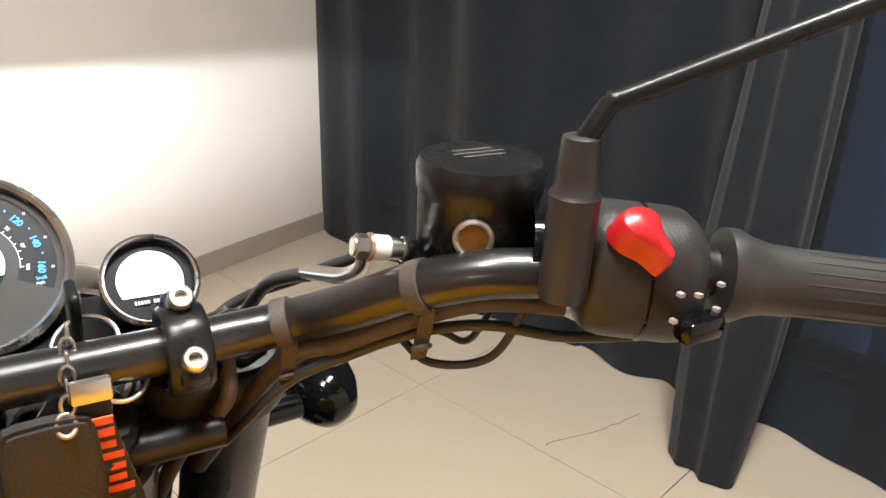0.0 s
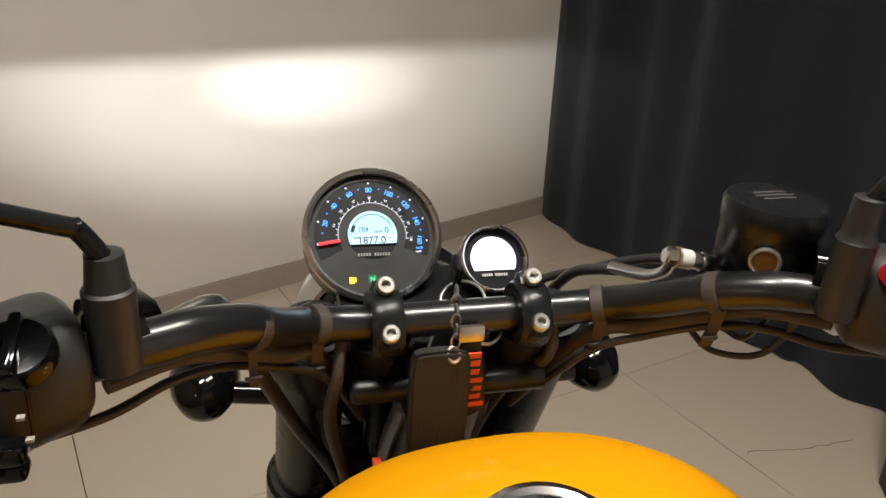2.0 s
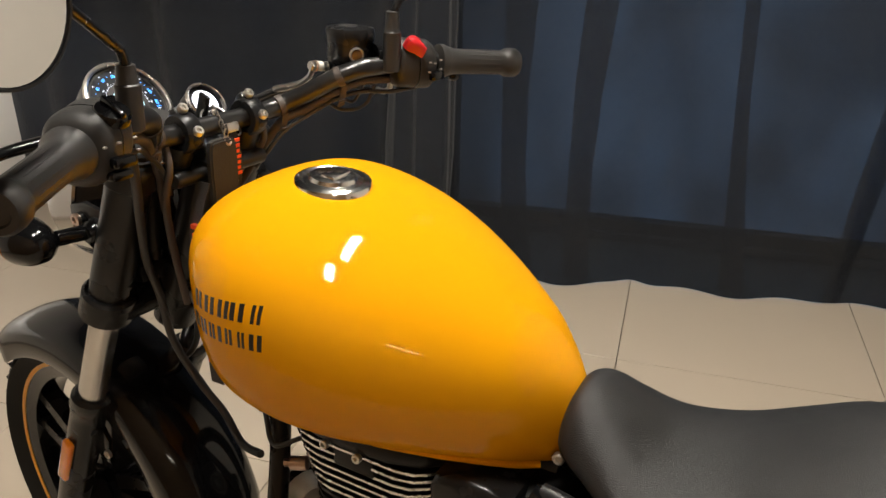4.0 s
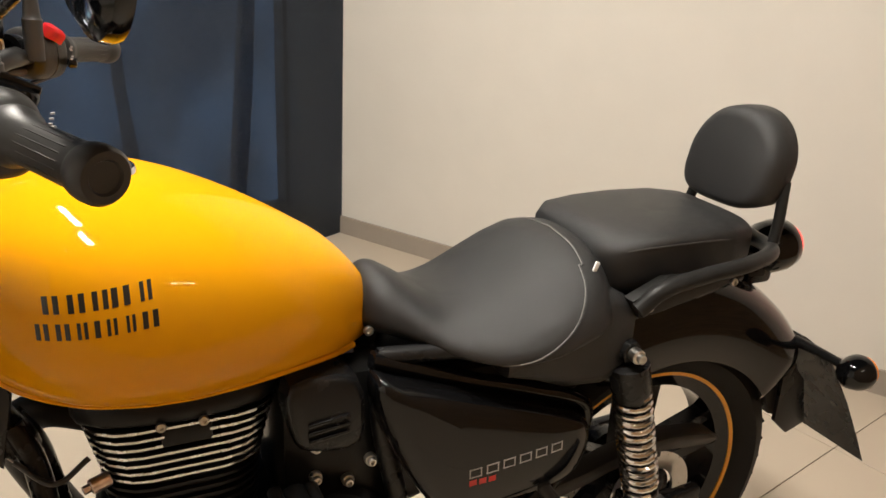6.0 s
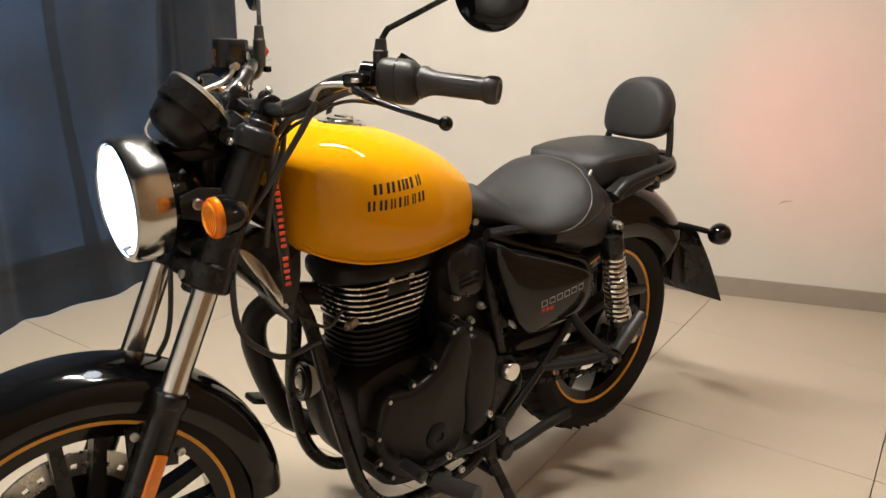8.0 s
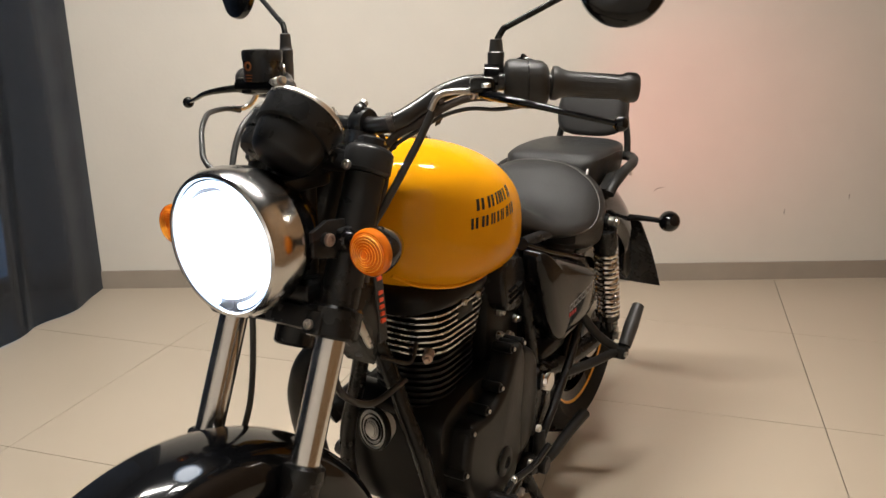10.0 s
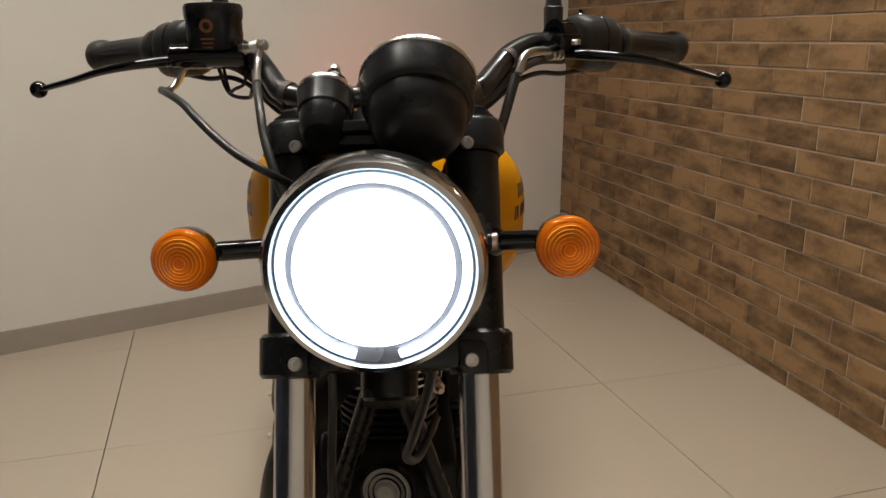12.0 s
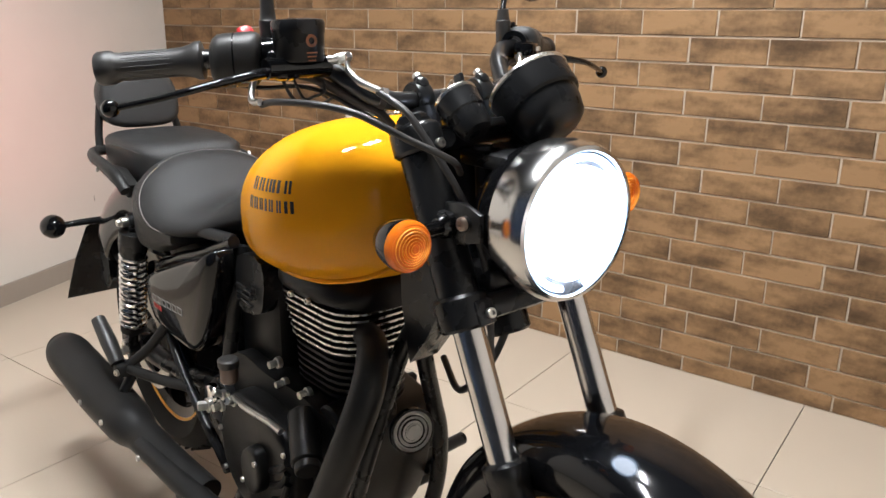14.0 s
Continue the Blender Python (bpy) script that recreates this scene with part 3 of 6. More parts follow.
for sgn in (1, -1):
    for z, xs, h, ws in ((0.8825, (0.182, 0.160, 0.139, 0.121, 0.098), 0.018, (0.015, 0.016, 0.015, 0.018, 0.012)),
                         (0.8545, (0.192, 0.174, 0.157, 0.144, 0.131, 0.114, 0.096), 0.0175, (0.012, 0.013, 0.010, 0.005, 0.010, 0.009, 0.016))):
        for x, w in zip(xs, ws):
            x = x if sgn > 0 else 0.272 - x
            bars = ((-0.46, -0.14, -0.5, 0.5), (0.14, 0.46, -0.5, 0.5)) if w > 0.0055 else ((-0.5, 0.5, -0.5, 0.5),)
            part("emblem_block", joined(*[skin_block(x + a * w, x + b * w, z + c * h, z + e * h, sgn, -0.07 * sgn) for a, b, c, e in bars]), LETTER, tank)

# seats
SX = [-0.172, -0.178, -0.190, -0.208, -0.235, -0.28, -0.34, -0.40, -0.45, -0.49, -0.515, -0.53]
SW = [0.030, 0.050, 0.064, 0.076, 0.092, 0.124, 0.156, 0.172, 0.171, 0.160, 0.140, 0.110]
ST = [0.770, 0.794, 0.807, 0.807, 0.791, 0.764, 0.766, 0.796, 0.824, 0.833, 0.828, 0.804]
SB = [0.742, 0.730, 0.722, 0.716, 0.708, 0.694, 0.682, 0.680, 0.688, 0.695, 0.70, 0.71]


def seat_bm():
    a = spline(list(zip(SX, SW, ST)), 5)
    b = spline([(x, w, z) for x, w, z in zip(SX, SW, SB)], 5)
    rings = []
    for p, q in zip(a, b):
        ring = []
        for k in range(48):
            t = 2 * math.pi * k / 48
            c, s = math.cos(t), math.sin(t)
            y = p.y * math.copysign(abs(c) ** (2 / 2.35), c)
            zc = q.z + (p.z - q.z) * 0.32
            h = (p.z - zc) if s >= 0 else (zc - q.z)
            ring.append((p.x, y, zc + h * math.copysign(abs(s) ** (2 / 1.75), s)))
        rings.append(ring)
    return loft(rings)


seat = part("rider_seat", seat_bm(), VINYL, bike, "black vinyl rider seat with stitched edge", sharp=60)
SEATTREE = BVHTree.FromPolygons([v.co for v in seat.data.vertices], [p.vertices[:] for p in seat.data.polygons])
SEAM = spline([(-0.338, 0, 0.700), (-0.385, 0, 0.716), (-0.432, 0, 0.748), (-0.462, 0, 0.785), (-0.474, 0, 0.812)], 6)
for sgn in (1, -1):
    pts = []
    for p in SEAM:
        hit = SEATTREE.ray_cast(Vector((p.x, sgn * 0.5, p.z)), Vector((0, -sgn, 0)))[0]
        if hit:
            pts.append(hit)
    for x, y in ((-0.480, 0.10), (-0.486, 0.06), (-0.489, 0.0)):
        pts.append(SEATTREE.ray_cast(Vector((x, sgn * y, 1.2)), Vector((0, 0, -1)))[0])
    part("seam", tube(pts, 0.0016, 6), VINYL, seat)
    part("stitching", tube([p + Vector((0.003, sgn * 0.0006, 0.0012)) for p in pts], 0.0007, 6), STITCH, seat, "pale stitching")
    part("side_skirt", loft([superring(x, 0.06, zt, (zt + zb) / 2, zb, 4, 4, 24, sgn * yc) for x, yc, zt, zb in ((-0.35, 0.082, 0.70, 0.672), (-0.40, 0.086, 0.74, 0.655), (-0.45, 0.090, 0.775, 0.635), (-0.51, 0.092, 0.785, 0.63), (-0.555, 0.080, 0.76, 0.64))]), VINYL, seat)
part("seat_clip", box(SEATTREE.ray_cast(Vector((-0.492, 0.5, 0.806)), Vector((0, -1, 0)))[0], (0.007, 0.004, 0.026), 0.001, ry(-20)), WHITEMARK, seat, "small white tag")
PX = [-0.510, -0.522, -0.545, -0.60, -0.67, -0.745, -0.792, -0.812]
pil = loft([superring(x, w, zt, zt - 0.030, zb, 3.6, 4.5, 44) for x, w, zt, zb in zip(PX, (0.060, 0.098, 0.116, 0.122, 0.122, 0.117, 0.105, 0.080), (0.820, 0.838, 0.847, 0.852, 0.854, 0.853, 0.848, 0.832), (0.775, 0.758, 0.748, 0.744, 0.746, 0.752, 0.764, 0.785))])
pillion = part("pillion_seat", pil, VINYL, bike, "black vinyl pillion seat pad", sharp=60)
for sgn in (1, -1):
    part("piping", tube([(x, sgn * (w + 0.001), zt - 0.018) for x, w, zt in ((-0.545, 0.113, 0.846), (-0.60, 0.1205, 0.850), (-0.67, 0.1215, 0.850), (-0.73, 0.116, 0.846), (-0.77, 0.104, 0.839))], 0.0016, 6), RUBBER, pillion)


def backrest_bm():
    rings = []
    for t in (0.0, 0.02, 0.07, 0.16, 0.5, 0.84, 0.93, 0.98, 1.0):
        e = 1 - 0.16 * max(abs(t - 0.5) * 2 - 0.55, 0) ** 2 / 0.2025 - 0.05 * (t < 0.01 or t > 0.99)
        ring = []
        for k in range(44):
            a = 2 * math.pi * k / 44
            c, s = math.cos(a), math.sin(a)
            y = 0.094 * e * math.copysign(abs(c) ** (2 / (2.2 if s > 0 else 3.6)), c)
            z = math.copysign(abs(s) ** (2 / (2.1 if s > 0 else 4.0)), s)
            z = 0.922 + (0.084 if s > 0 else 0.074) * e * z
            y *= 1 - 0.10 * max((z - 0.928) / 0.09, 0)
            x = -0.846 - 0.066 * (t - 0.5) - 0.22 * (z - 0.926) - 0.35 * y * y
            ring.append((x, y, z))
        rings.append(ring)
    return loft(rings)


backrest = part("backrest", backrest_bm(), VINYL, bike, "padded black backrest on a grab rail", sharp=60)
for sgn in (1, -1):
    part("rail_post", tube([(-0.843, sgn * 0.102, 0.80), (-0.853, sgn * 0.097, 0.84), (-0.864, sgn * 0.085, 0.90)], 0.009, 10), MATTE, backrest)
    rail = part("grab_rail", tube([(-0.548, sgn * 0.150, 0.752), (-0.585, sgn * 0.156, 0.782), (-0.66, sgn * 0.154, 0.793), (-0.75, sgn * 0.146, 0.797), (-0.83, sgn * 0.115, 0.797), (-0.86, sgn * 0.05, 0.795), (-0.865, 0, 0.795)], 0.0125, 14), MATTE, bike, "matte black tubular grab rail")
    parts("bolt", [bolt_bm((-0.565, sgn * 0.152, 0.755), (0, sgn, 0), 0.006, 0.005), bolt_bm((-0.724, sgn * 0.147, 0.773), (0, sgn, 0), 0.006, 0.005)], BOLT, rail)
    part("rail_bracket", prism([(-0.54, 0.765), (-0.60, 0.79), (-0.73, 0.785), (-0.73, 0.77), (-0.60, 0.74), (-0.56, 0.735)], sgn * 0.125, sgn * 0.145, 0.004), MATTE, rail)

# rear fender, tail lamp, plate holder, indicators
RW, FW = Vector((-0.70, 0, 0.345)), Vector((0.664, 0, 0.303))


def arc_sheet(c, r, a0, a1, half, drop, thick, n=28, flare=0.0):
    """A mudguard: a curved sheet round a wheel, from angle a0 to a1 (degrees, from +x upwards)."""
    rings = []
    for i in range(n + 1):
        t = i / n
        a = radians(a0 + (a1 - a0) * t)
        e = 1 - 0.35 * max(abs(t - 0.5) * 2 - 0.8, 0) / 0.2
        ring = []
        sec = []
        for k in range(13):
            b = math.pi * k / 12
            sec.append((half * e * math.cos(b), (math.sin(b) ** 0.5 - 1) * drop))
        inner = [(y * 0.965, z - thick) for y, z in reversed(sec)]
        for y, dz in sec + inner:
            rr = r + dz + flare * max(t - 0.8, 0)
            ring.append((c.x + rr * math.cos(a), y, c.z + rr * math.sin(a)))
        rings.append(ring)
    return loft(rings)


rear_fender = part("rear_fender", arc_sheet(RW, 0.409, 60, 152, 0.098, 0.140, 0.004), GLOSS, bike, "glossy black rear mudguard", sharp=50)
tail = part("tail_lamp", lathe([(0.0, 0.030), (0.034, 0.028), (0.044, 0.018), (0.048, 0.0), (0.046, -0.03), (0.034, -0.055), (0, -0.062)], (-0.975, 0, 0.752), (-1, 0, 0.12), 32), GLOSS, bike, "round black tail lamp with a lit red lens")
part("lens", lathe([(0.037, 0.026), (0.034, 0.031), (0.02, 0.035), (0, 0.036)], (-0.975, 0, 0.752), (-1, 0, 0.12), 32), TAILGLOW, tail, "glowing red lens")
part("lamp_bracket", box((-0.925, 0, 0.72), (0.06, 0.05, 0.06), 0.01), SATIN, tail)
holder = part("plate_holder", prism([(-0.985, 0.60), (-1.02, 0.575), (-1.075, 0.46), (-1.06, 0.40), (-1.0, 0.42), (-0.955, 0.50)], -0.05, 0.05, 0.006), PLASTIC, bike, "black plastic plate holder")
part("plate", loft([[(x, -w, z), (x, w, z), (x - 0.004, w, z - 0.002), (x - 0.004, -w, z - 0.002)] for x, w, z in ((-1.035, 0.060, 0.585), (-1.060, 0.095, 0.560), (-1.110, 0.118, 0.465), (-1.150, 0.130, 0.385), (-1.176, 0.137, 0.329))]), SATIN, holder, "dark plate flap that widens downwards")
parts("flap_bracket", [prism([(-0.985, 0.56), (-1.045, 0.50), (-1.075, 0.40), (-1.03, 0.385), (-0.99, 0.42)], 0.062, 0.070, 0.002), prism([(-0.985, 0.56), (-1.045, 0.50), (-1.075, 0.40), (-1.03, 0.385), (-0.99, 0.42)], -0.070, -0.062, 0.002)], SATIN, holder)
for sgn in (1, -1):
    ind = part("rear_indicator", lathe([(0, -0.034), (0.014, -0.032), (0.024, -0.022), (0.030, -0.006), (0.031, 0.006), (0.029, 0.012), (0.0, 0.014)], (-1.006, sgn * 0.190, 0.586), (-1, 0, 0), 28), GLOSS, bike, "round black rear indicator on a short stalk")
    part("lens", lathe([(0.028, 0.012), (0.026, 0.020), (0.015, 0.026), (0, 0.028)], (-1.006, sgn * 0.190, 0.586), (-1, 0, 0), 28), AMBER, ind, "amber lens")
    part("stalk", tube([(-1.000, sgn * 0.045, 0.585), (-1.004, sgn * 0.10, 0.587), (-1.006, sgn * 0.165, 0.586)], [0.011, 0.009, 0.008], 12), SATIN, ind)

# wheels
def wheel(name, c, r_tyre, r_rim, half, steer, label):
    w = part(name, lathe([(r_rim - 0.004, -half * 0.55), (r_rim + 0.012, -half * 0.80), (r_rim + (r_tyre - r_rim) * 0.45, -half), (r_tyre - 0.018, -half * 0.80), (r_tyre - 0.005, -half * 0.45), (r_tyre, 0), (r_tyre - 0.005, half * 0.45), (r_tyre - 0.018, half * 0.80),
                          (r_rim + (r_tyre - r_rim) * 0.45, half), (r_rim + 0.012, half * 0.80), (r_rim - 0.004, half * 0.55)], c, (0, 1, 0), 72, closed=True), TYRE, bike, label, steer, sharp=50)
    part("rim", lathe([(r_rim - 0.028, -half * 0.5), (r_rim - 0.004, -half * 0.62), (r_rim + 0.003, -half * 0.66), (r_rim, -half * 0.50), (r_rim - 0.016, -half * 0.3), (r_rim - 0.016, half * 0.3), (r_rim, half * 0.5), (r_rim + 0.003, half * 0.66), (r_rim - 0.004, half * 0.62), (r_rim - 0.028, half * 0.5)], c, (0, 1, 0), 72, closed=True), GLOSS, w, "black alloy rim", steer)
    for s in (1, -1):
        part("rim_stripe", lathe([(r_rim - 0.004, s * half * 0.648), (r_rim + 0.000, s * half * 0.665), (r_rim + 0.0030, s * half * 0.672), (r_rim + 0.0030, s * half * 0.64), (r_rim - 0.004, s * half * 0.60)], c, (0, 1, 0), 72, closed=True), GOLD, w, "orange pinstripe round the rim", steer)
    spokes = []
    for k in range(5):
        for off in (-9, 9):
            a = radians(72 * k + 20)
            b = a + radians(off)
            p = Vector((c.x + 0.045 * math.cos(a + radians(off * 2.2)), 0, c.z + 0.045 * math.sin(a + radians(off * 2.2))))
            q = Vector((c.x + (r_rim - 0.022) * math.cos(b), 0, c.z + (r_rim - 0.022) * math.sin(b)))
            d = (q - p).normalized()
            n = Vector((-d.z, 0, d.x))
            spokes.append(loft([[p + n * 0.013 * u + Vector((0, 0.020 * v, 0)) for u, v in ((-1, -1), (1, -1), (1, 1), (-1, 1))], [q + n * 0.010 * u + Vector((0, 0.016 * v, 0)) for u, v in ((-1, -1), (1, -1), (1, 1), (-1, 1))]]))
    for k, s in enumerate(spokes):
        part("spoke", s, SATIN, w, "", steer)
    part("hub", lathe([(0.02, -0.075), (0.048, -0.07), (0.052, -0.04), (0.040, -0.03), (0.040, 0.03), (0.052, 0.04), (0.048, 0.07), (0.02, 0.075)], c, (0, 1, 0), 32), SATIN, w, "", steer)
    # tread: shallow ribs over the crown
    ribs = []
    for k in range(46):
        a = 2 * math.pi * k / 46
        for s in (1, -1):
            p = Vector((c.x + (r_tyre - 0.0012) * math.cos(a), s * half * 0.16, c.z + (r_tyre - 0.0012) * math.sin(a)))
            a2 = a + 0.06
            q = Vector((c.x + (r_tyre - 0.010) * math.cos(a2), s * half * 0.70, c.z + (r_tyre - 0.010) * math.sin(a2)))
            ribs.append(rod(p, q, 0.0042, 5))
    part("tread", joined(*ribs), TYRE, w, "", steer)
    return w


front_wheel = wheel("front_wheel", FW, 0.303, 0.242, 0.052, True, "black front tyre on an alloy wheel")
rear_wheel = wheel("rear_wheel", RW, 0.302, 0.217, 0.070, False, "black rear tyre on an alloy wheel")
# drilled disc on the far side of the spokes: two rings joined by webs, with openings between them
DC = FW + Vector((0, -0.066, 0))
rings = [lathe([(a, 0.0), (b, 0.0), (b, 0.005), (a, 0.005)], DC, (0, 1, 0), 64, closed=True) for a, b in ((0.105, 0.121), (0.130, 0.150))]
webs = []
for k in range(30):
    a0 = 2 * math.pi * k / 30
    webs.append(loft([[DC + Vector((q * math.cos(a), y, q * math.sin(a))) for q, y in ((0.1205, 0.0004), (0.1305, 0.0004), (0.1305, 0.0046), (0.1205, 0.0046))] for a in (a0, a0 + 0.065, a0 + 0.13)]))
part("brake_disc", joined(*rings, *webs), STEEL, front_wheel, "drilled steel brake disc", True)
part("disc_carrier", lathe([(0.05, 0), (0.108, 0.002), (0.108, 0.006), (0.05, 0.012)], FW + Vector((0, -0.056, 0)), (0, -1, 0), 40), SATIN, front_wheel, "", True)

front_fender = part("front_fender", arc_sheet(FW, 0.341, 40, 178, 0.076, 0.066, 0.004, 40), GLOSS, bike, "glossy black front mudguard", True, 50)
for sgn in (1, -1):
    part("fender_stay", prism([(0.555, 0.545), (0.60, 0.54), (0.60, 0.47), (0.525, 0.455), (0.52, 0.50)], sgn * 0.072, sgn * 0.080, 0.002), GLOSS, front_fender, "", True)
    parts("bolt", [bolt_bm((x, sgn * 0.080, z), (0, sgn, 0), 0.007, 0.006) for x, z in ((0.588, 0.527), (0.580, 0.483), (0.520, 0.478))], BOLT, front_fender, "", True)

EXTRA = Matrix.Translation((0.655, 0, 0.303)) @ Matrix.Rotation(radians(-3.0), 4, "Z") @ Matrix.Translation((-0.662, -0.002, -0.303))
front_wheel.matrix_world = front_fender.matrix_world = EXTRA

# front fork
DIR = Vector((math.sin(RAKE), 0, -math.cos(RAKE)))
TOP = Vector((AX - 0.010, 0, 0.965))


def on_fork(z, y=0.0, fwd=0.0):
    p = TOP + DIR * ((TOP.z - z) / math.cos(RAKE))
    return Vector((p.x + fwd * math.cos(RAKE), y, p.z + fwd * math.sin(RAKE)))


FY = 0.092
fork = part("upper_yoke", joined(prism(smooth_poly([(0.303, 0.946), (0.33, 0.942), (0.40, 0.962), (0.398, 0.982), (0.33, 0.968), (0.302, 0.961)], 3), -0.072, 0.072, 0.006),
                                 *[lathe([(0.030, -0.018), (0.034, -0.014), (0.034, 0.012), (0.030, 0.018), (0.024, 0.020), (0.024, 0.024), (0, 0.025)], on_fork(0.965, s * FY), -DIR, 28) for s in (1, -1)]), SATIN, bike, "black upper fork yoke", True)
for s in (1, -1):
    part("fork_cap", lathe([(0.020, 0.018), (0.020, 0.030), (0.017, 0.033), (0, 0.034)], on_fork(0.965, s * FY), -DIR, 8), SATIN, fork, "", True)
    part("pinch_bolt", bolt_bm(on_fork(0.952, s * 0.086, 0.034), (math.cos(RAKE), 0, math.sin(RAKE)), 0.0066, 0.006), BOLT, fork, "", True)
yoke2 = part("lower_yoke", joined(box(on_fork(0.762, 0, 0.0), (0.070, 0.20, 0.034), 0.010, ry(-24)), *[lathe([(0.032, -0.021), (0.0355, -0.017), (0.0355, 0.019), (0.032, 0.023)], on_fork(0.762, s * FY), -DIR, 28) for s in (1, -1)],
                                  *[box(on_fork(0.758, s * 0.086, 0.030), (0.018, 0.030, 0.034), 0.006, ry(-24)) for s in (1, -1)]), SATIN, bike, "black lower fork yoke", True)
for s in (1, -1):
    part("pinch_bolt", bolt_bm(on_fork(0.755, s * 0.084, 0.040), (math.cos(RAKE), 0, math.sin(RAKE)), 0.0068, 0.006), BOLT, yoke2, "", True)
for s in (1, -1):
    leg = part("fork_leg", rod(on_fork(0.95, s * FY), on_fork(0.775, s * FY), 0.0275, 24), SATIN, bike, "telescopic fork leg with bright stanchion", True)
    part("stanchion", rod(on_fork(0.76, s * FY), on_fork(0.50, s * FY), 0.0205, 28), FORKCHROME, leg, "polished steel stanchion", True)
    part("slider", joined(lathe([(0.024, 0.0), (0.029, 0.004), (0.030, 0.022), (0.0275, 0.026), (0.0265, 0.05), (0.0255, 0.24), (0.024, 0.315), (0.0, 0.32)], on_fork(0.59, s * FY), DIR, 28), box(on_fork(0.305, s * 0.088, 0.0), (0.055, 0.030, 0.075), 0.012, ry(-24))), SATIN, leg, "black fork slider", True)
    part("reflector", box(on_fork(0.463, s * 0.1215, -0.002), (0.022, 0.010, 0.090), 0.0045, ry(-24), 3), AMBER, leg, "orange reflector", True)
    part("axle_nut", rod(Vector((0.664, s * 0.10, 0.303)), Vector((0.664, s * 0.116, 0.303)), 0.014, 6), BOLT, leg, "", True)
part("steering_stem", rod(on_fork(0.99, 0, -0.035), on_fork(0.72, 0, -0.035), 0.030, 24), SATIN, bike, "", True)
part("stem_nut", rod(on_fork(0.985, 0, -0.035), on_fork(1.0, 0, -0.035), 0.018, 6), BOLT, bike, "", True)
part("brake_caliper", box((0.60, -0.085, 0.34), (0.05, 0.05, 0.095), 0.014, ry(-20)), SATIN, bike, "black front brake caliper", True)

# headlamp
HC, HD = Vector((0.545, 0.000, 0.880)), Vector((1, 0, -0.03)).normalized()
head = part("headlamp", lathe([(0.0, -0.135), (0.030, -0.132), (0.062, -0.115), (0.084, -0.080), (0.0925, -0.040), (0.0945, -0.012), (0.0925, -0.010), (0.080, -0.035), (0.06, -0.08), (0.0, -0.11)], HC, HD, 64), GLOSS, bike, "round headlamp switched on, black shell with chrome ring", True)
part("chrome_ring", lathe([(0.0905, -0.056), (0.0940, -0.054), (0.0985, -0.026), (0.0975, -0.008), (0.0935, 0.001), (0.0885, 0.003), (0.0865, 0.0), (0.0865, -0.004), (0.092, -0.01)], HC, HD, 72, closed=True), DARKCHROME, head, "polished chrome headlamp ring", True)
lens = part("lens", lathe([(0.0690, -0.006), (0.0690, 0.001), (0.055, 0.004), (0.03, 0.0065), (0.0, 0.0075)], HC, HD, 56), HEADGLOW, head, "blazing white lamp lens", True)
lens.visible_shadow = False
ringmat = lathe([(0.0865, -0.005), (0.0865, -0.012), (0.0680, -0.012), (0.0680, -0.005)], HC, HD, 64, closed=True)
part("lamp_rim", ringmat, RIMGREY, head, "", True)
d, s_, u_ = basis(HD)
halo = [HC + d * -0.002 + (s_ * math.sin(a) + u_ * math.cos(a)) * 0.0798 for a in np.linspace(radians(-166), radians(166), 60)]
part("running_light", tube([Vector(p) for p in halo], 0.0042, 8, smooth=False), HALOGLOW, head, "thin glowing ring light", True)
for s in (1, -1):
    part("headlamp_ear", joined(prism([(0.455, 0.905), (0.485, 0.895), (0.485, 0.862), (0.44, 0.85), (0.415, 0.87), (0.42, 0.90)], s * 0.094, s * 0.100, 0.002), rod((0.462, s * 0.093, 0.882), (0.462, s * 0.106, 0.882), 0.009, 12)), SATIN, head, "", True)
    part("ear_bolt", bolt_bm((0.462, s * 0.105, 0.882), (0, s, 0), 0.0085, 0.006), COPPER, head, "", True)
part("cutoff_shield", box((0.500, 0.004, 0.9064), (0.001, 0.14, 0.056), 0), SATIN, head, "", True)
part("lamp_bucket_bracket", joined(box((0.435, 0, 0.80), (0.06, 0.13, 0.03), 0.008), box((0.43, 0, 0.945), (0.09, 0.10, 0.02), 0.006), rod((0.42, 0.03, 0.80), (0.41, 0.03, 0.96), 0.012), rod((0.42, -0.03, 0.80), (0.41, -0.03, 0.96), 0.012)), SATIN, bike, "", True)
FLAT = Matrix.Diagonal((1, 0.40, 1, 1))
lamp("headlamp_spread", "SPOT", STEER @ look((0.452, 0.004, 0.880), (1.452, -0.058, 0.820)) @ FLAT, 122.0, (1.0, 0.97, 0.93), spot=74, blend=0.9, soft=0.0010)
lamp("headlamp_core", "SPOT", STEER @ look((0.452, 0.004, 0.880), (1.452, -0.062, 0.800)) @ FLAT, 125.0, (1.0, 0.98, 0.96), spot=26, blend=1.0, soft=0.0010)
lamp("tail_lamp_light", "SPOT", look((-1.03, 0, 0.757), (-2.1, 0.0, 0.78)), 9.0, (1.0, 0.05, 0.035), spot=62, blend=1.0, soft=0.03)

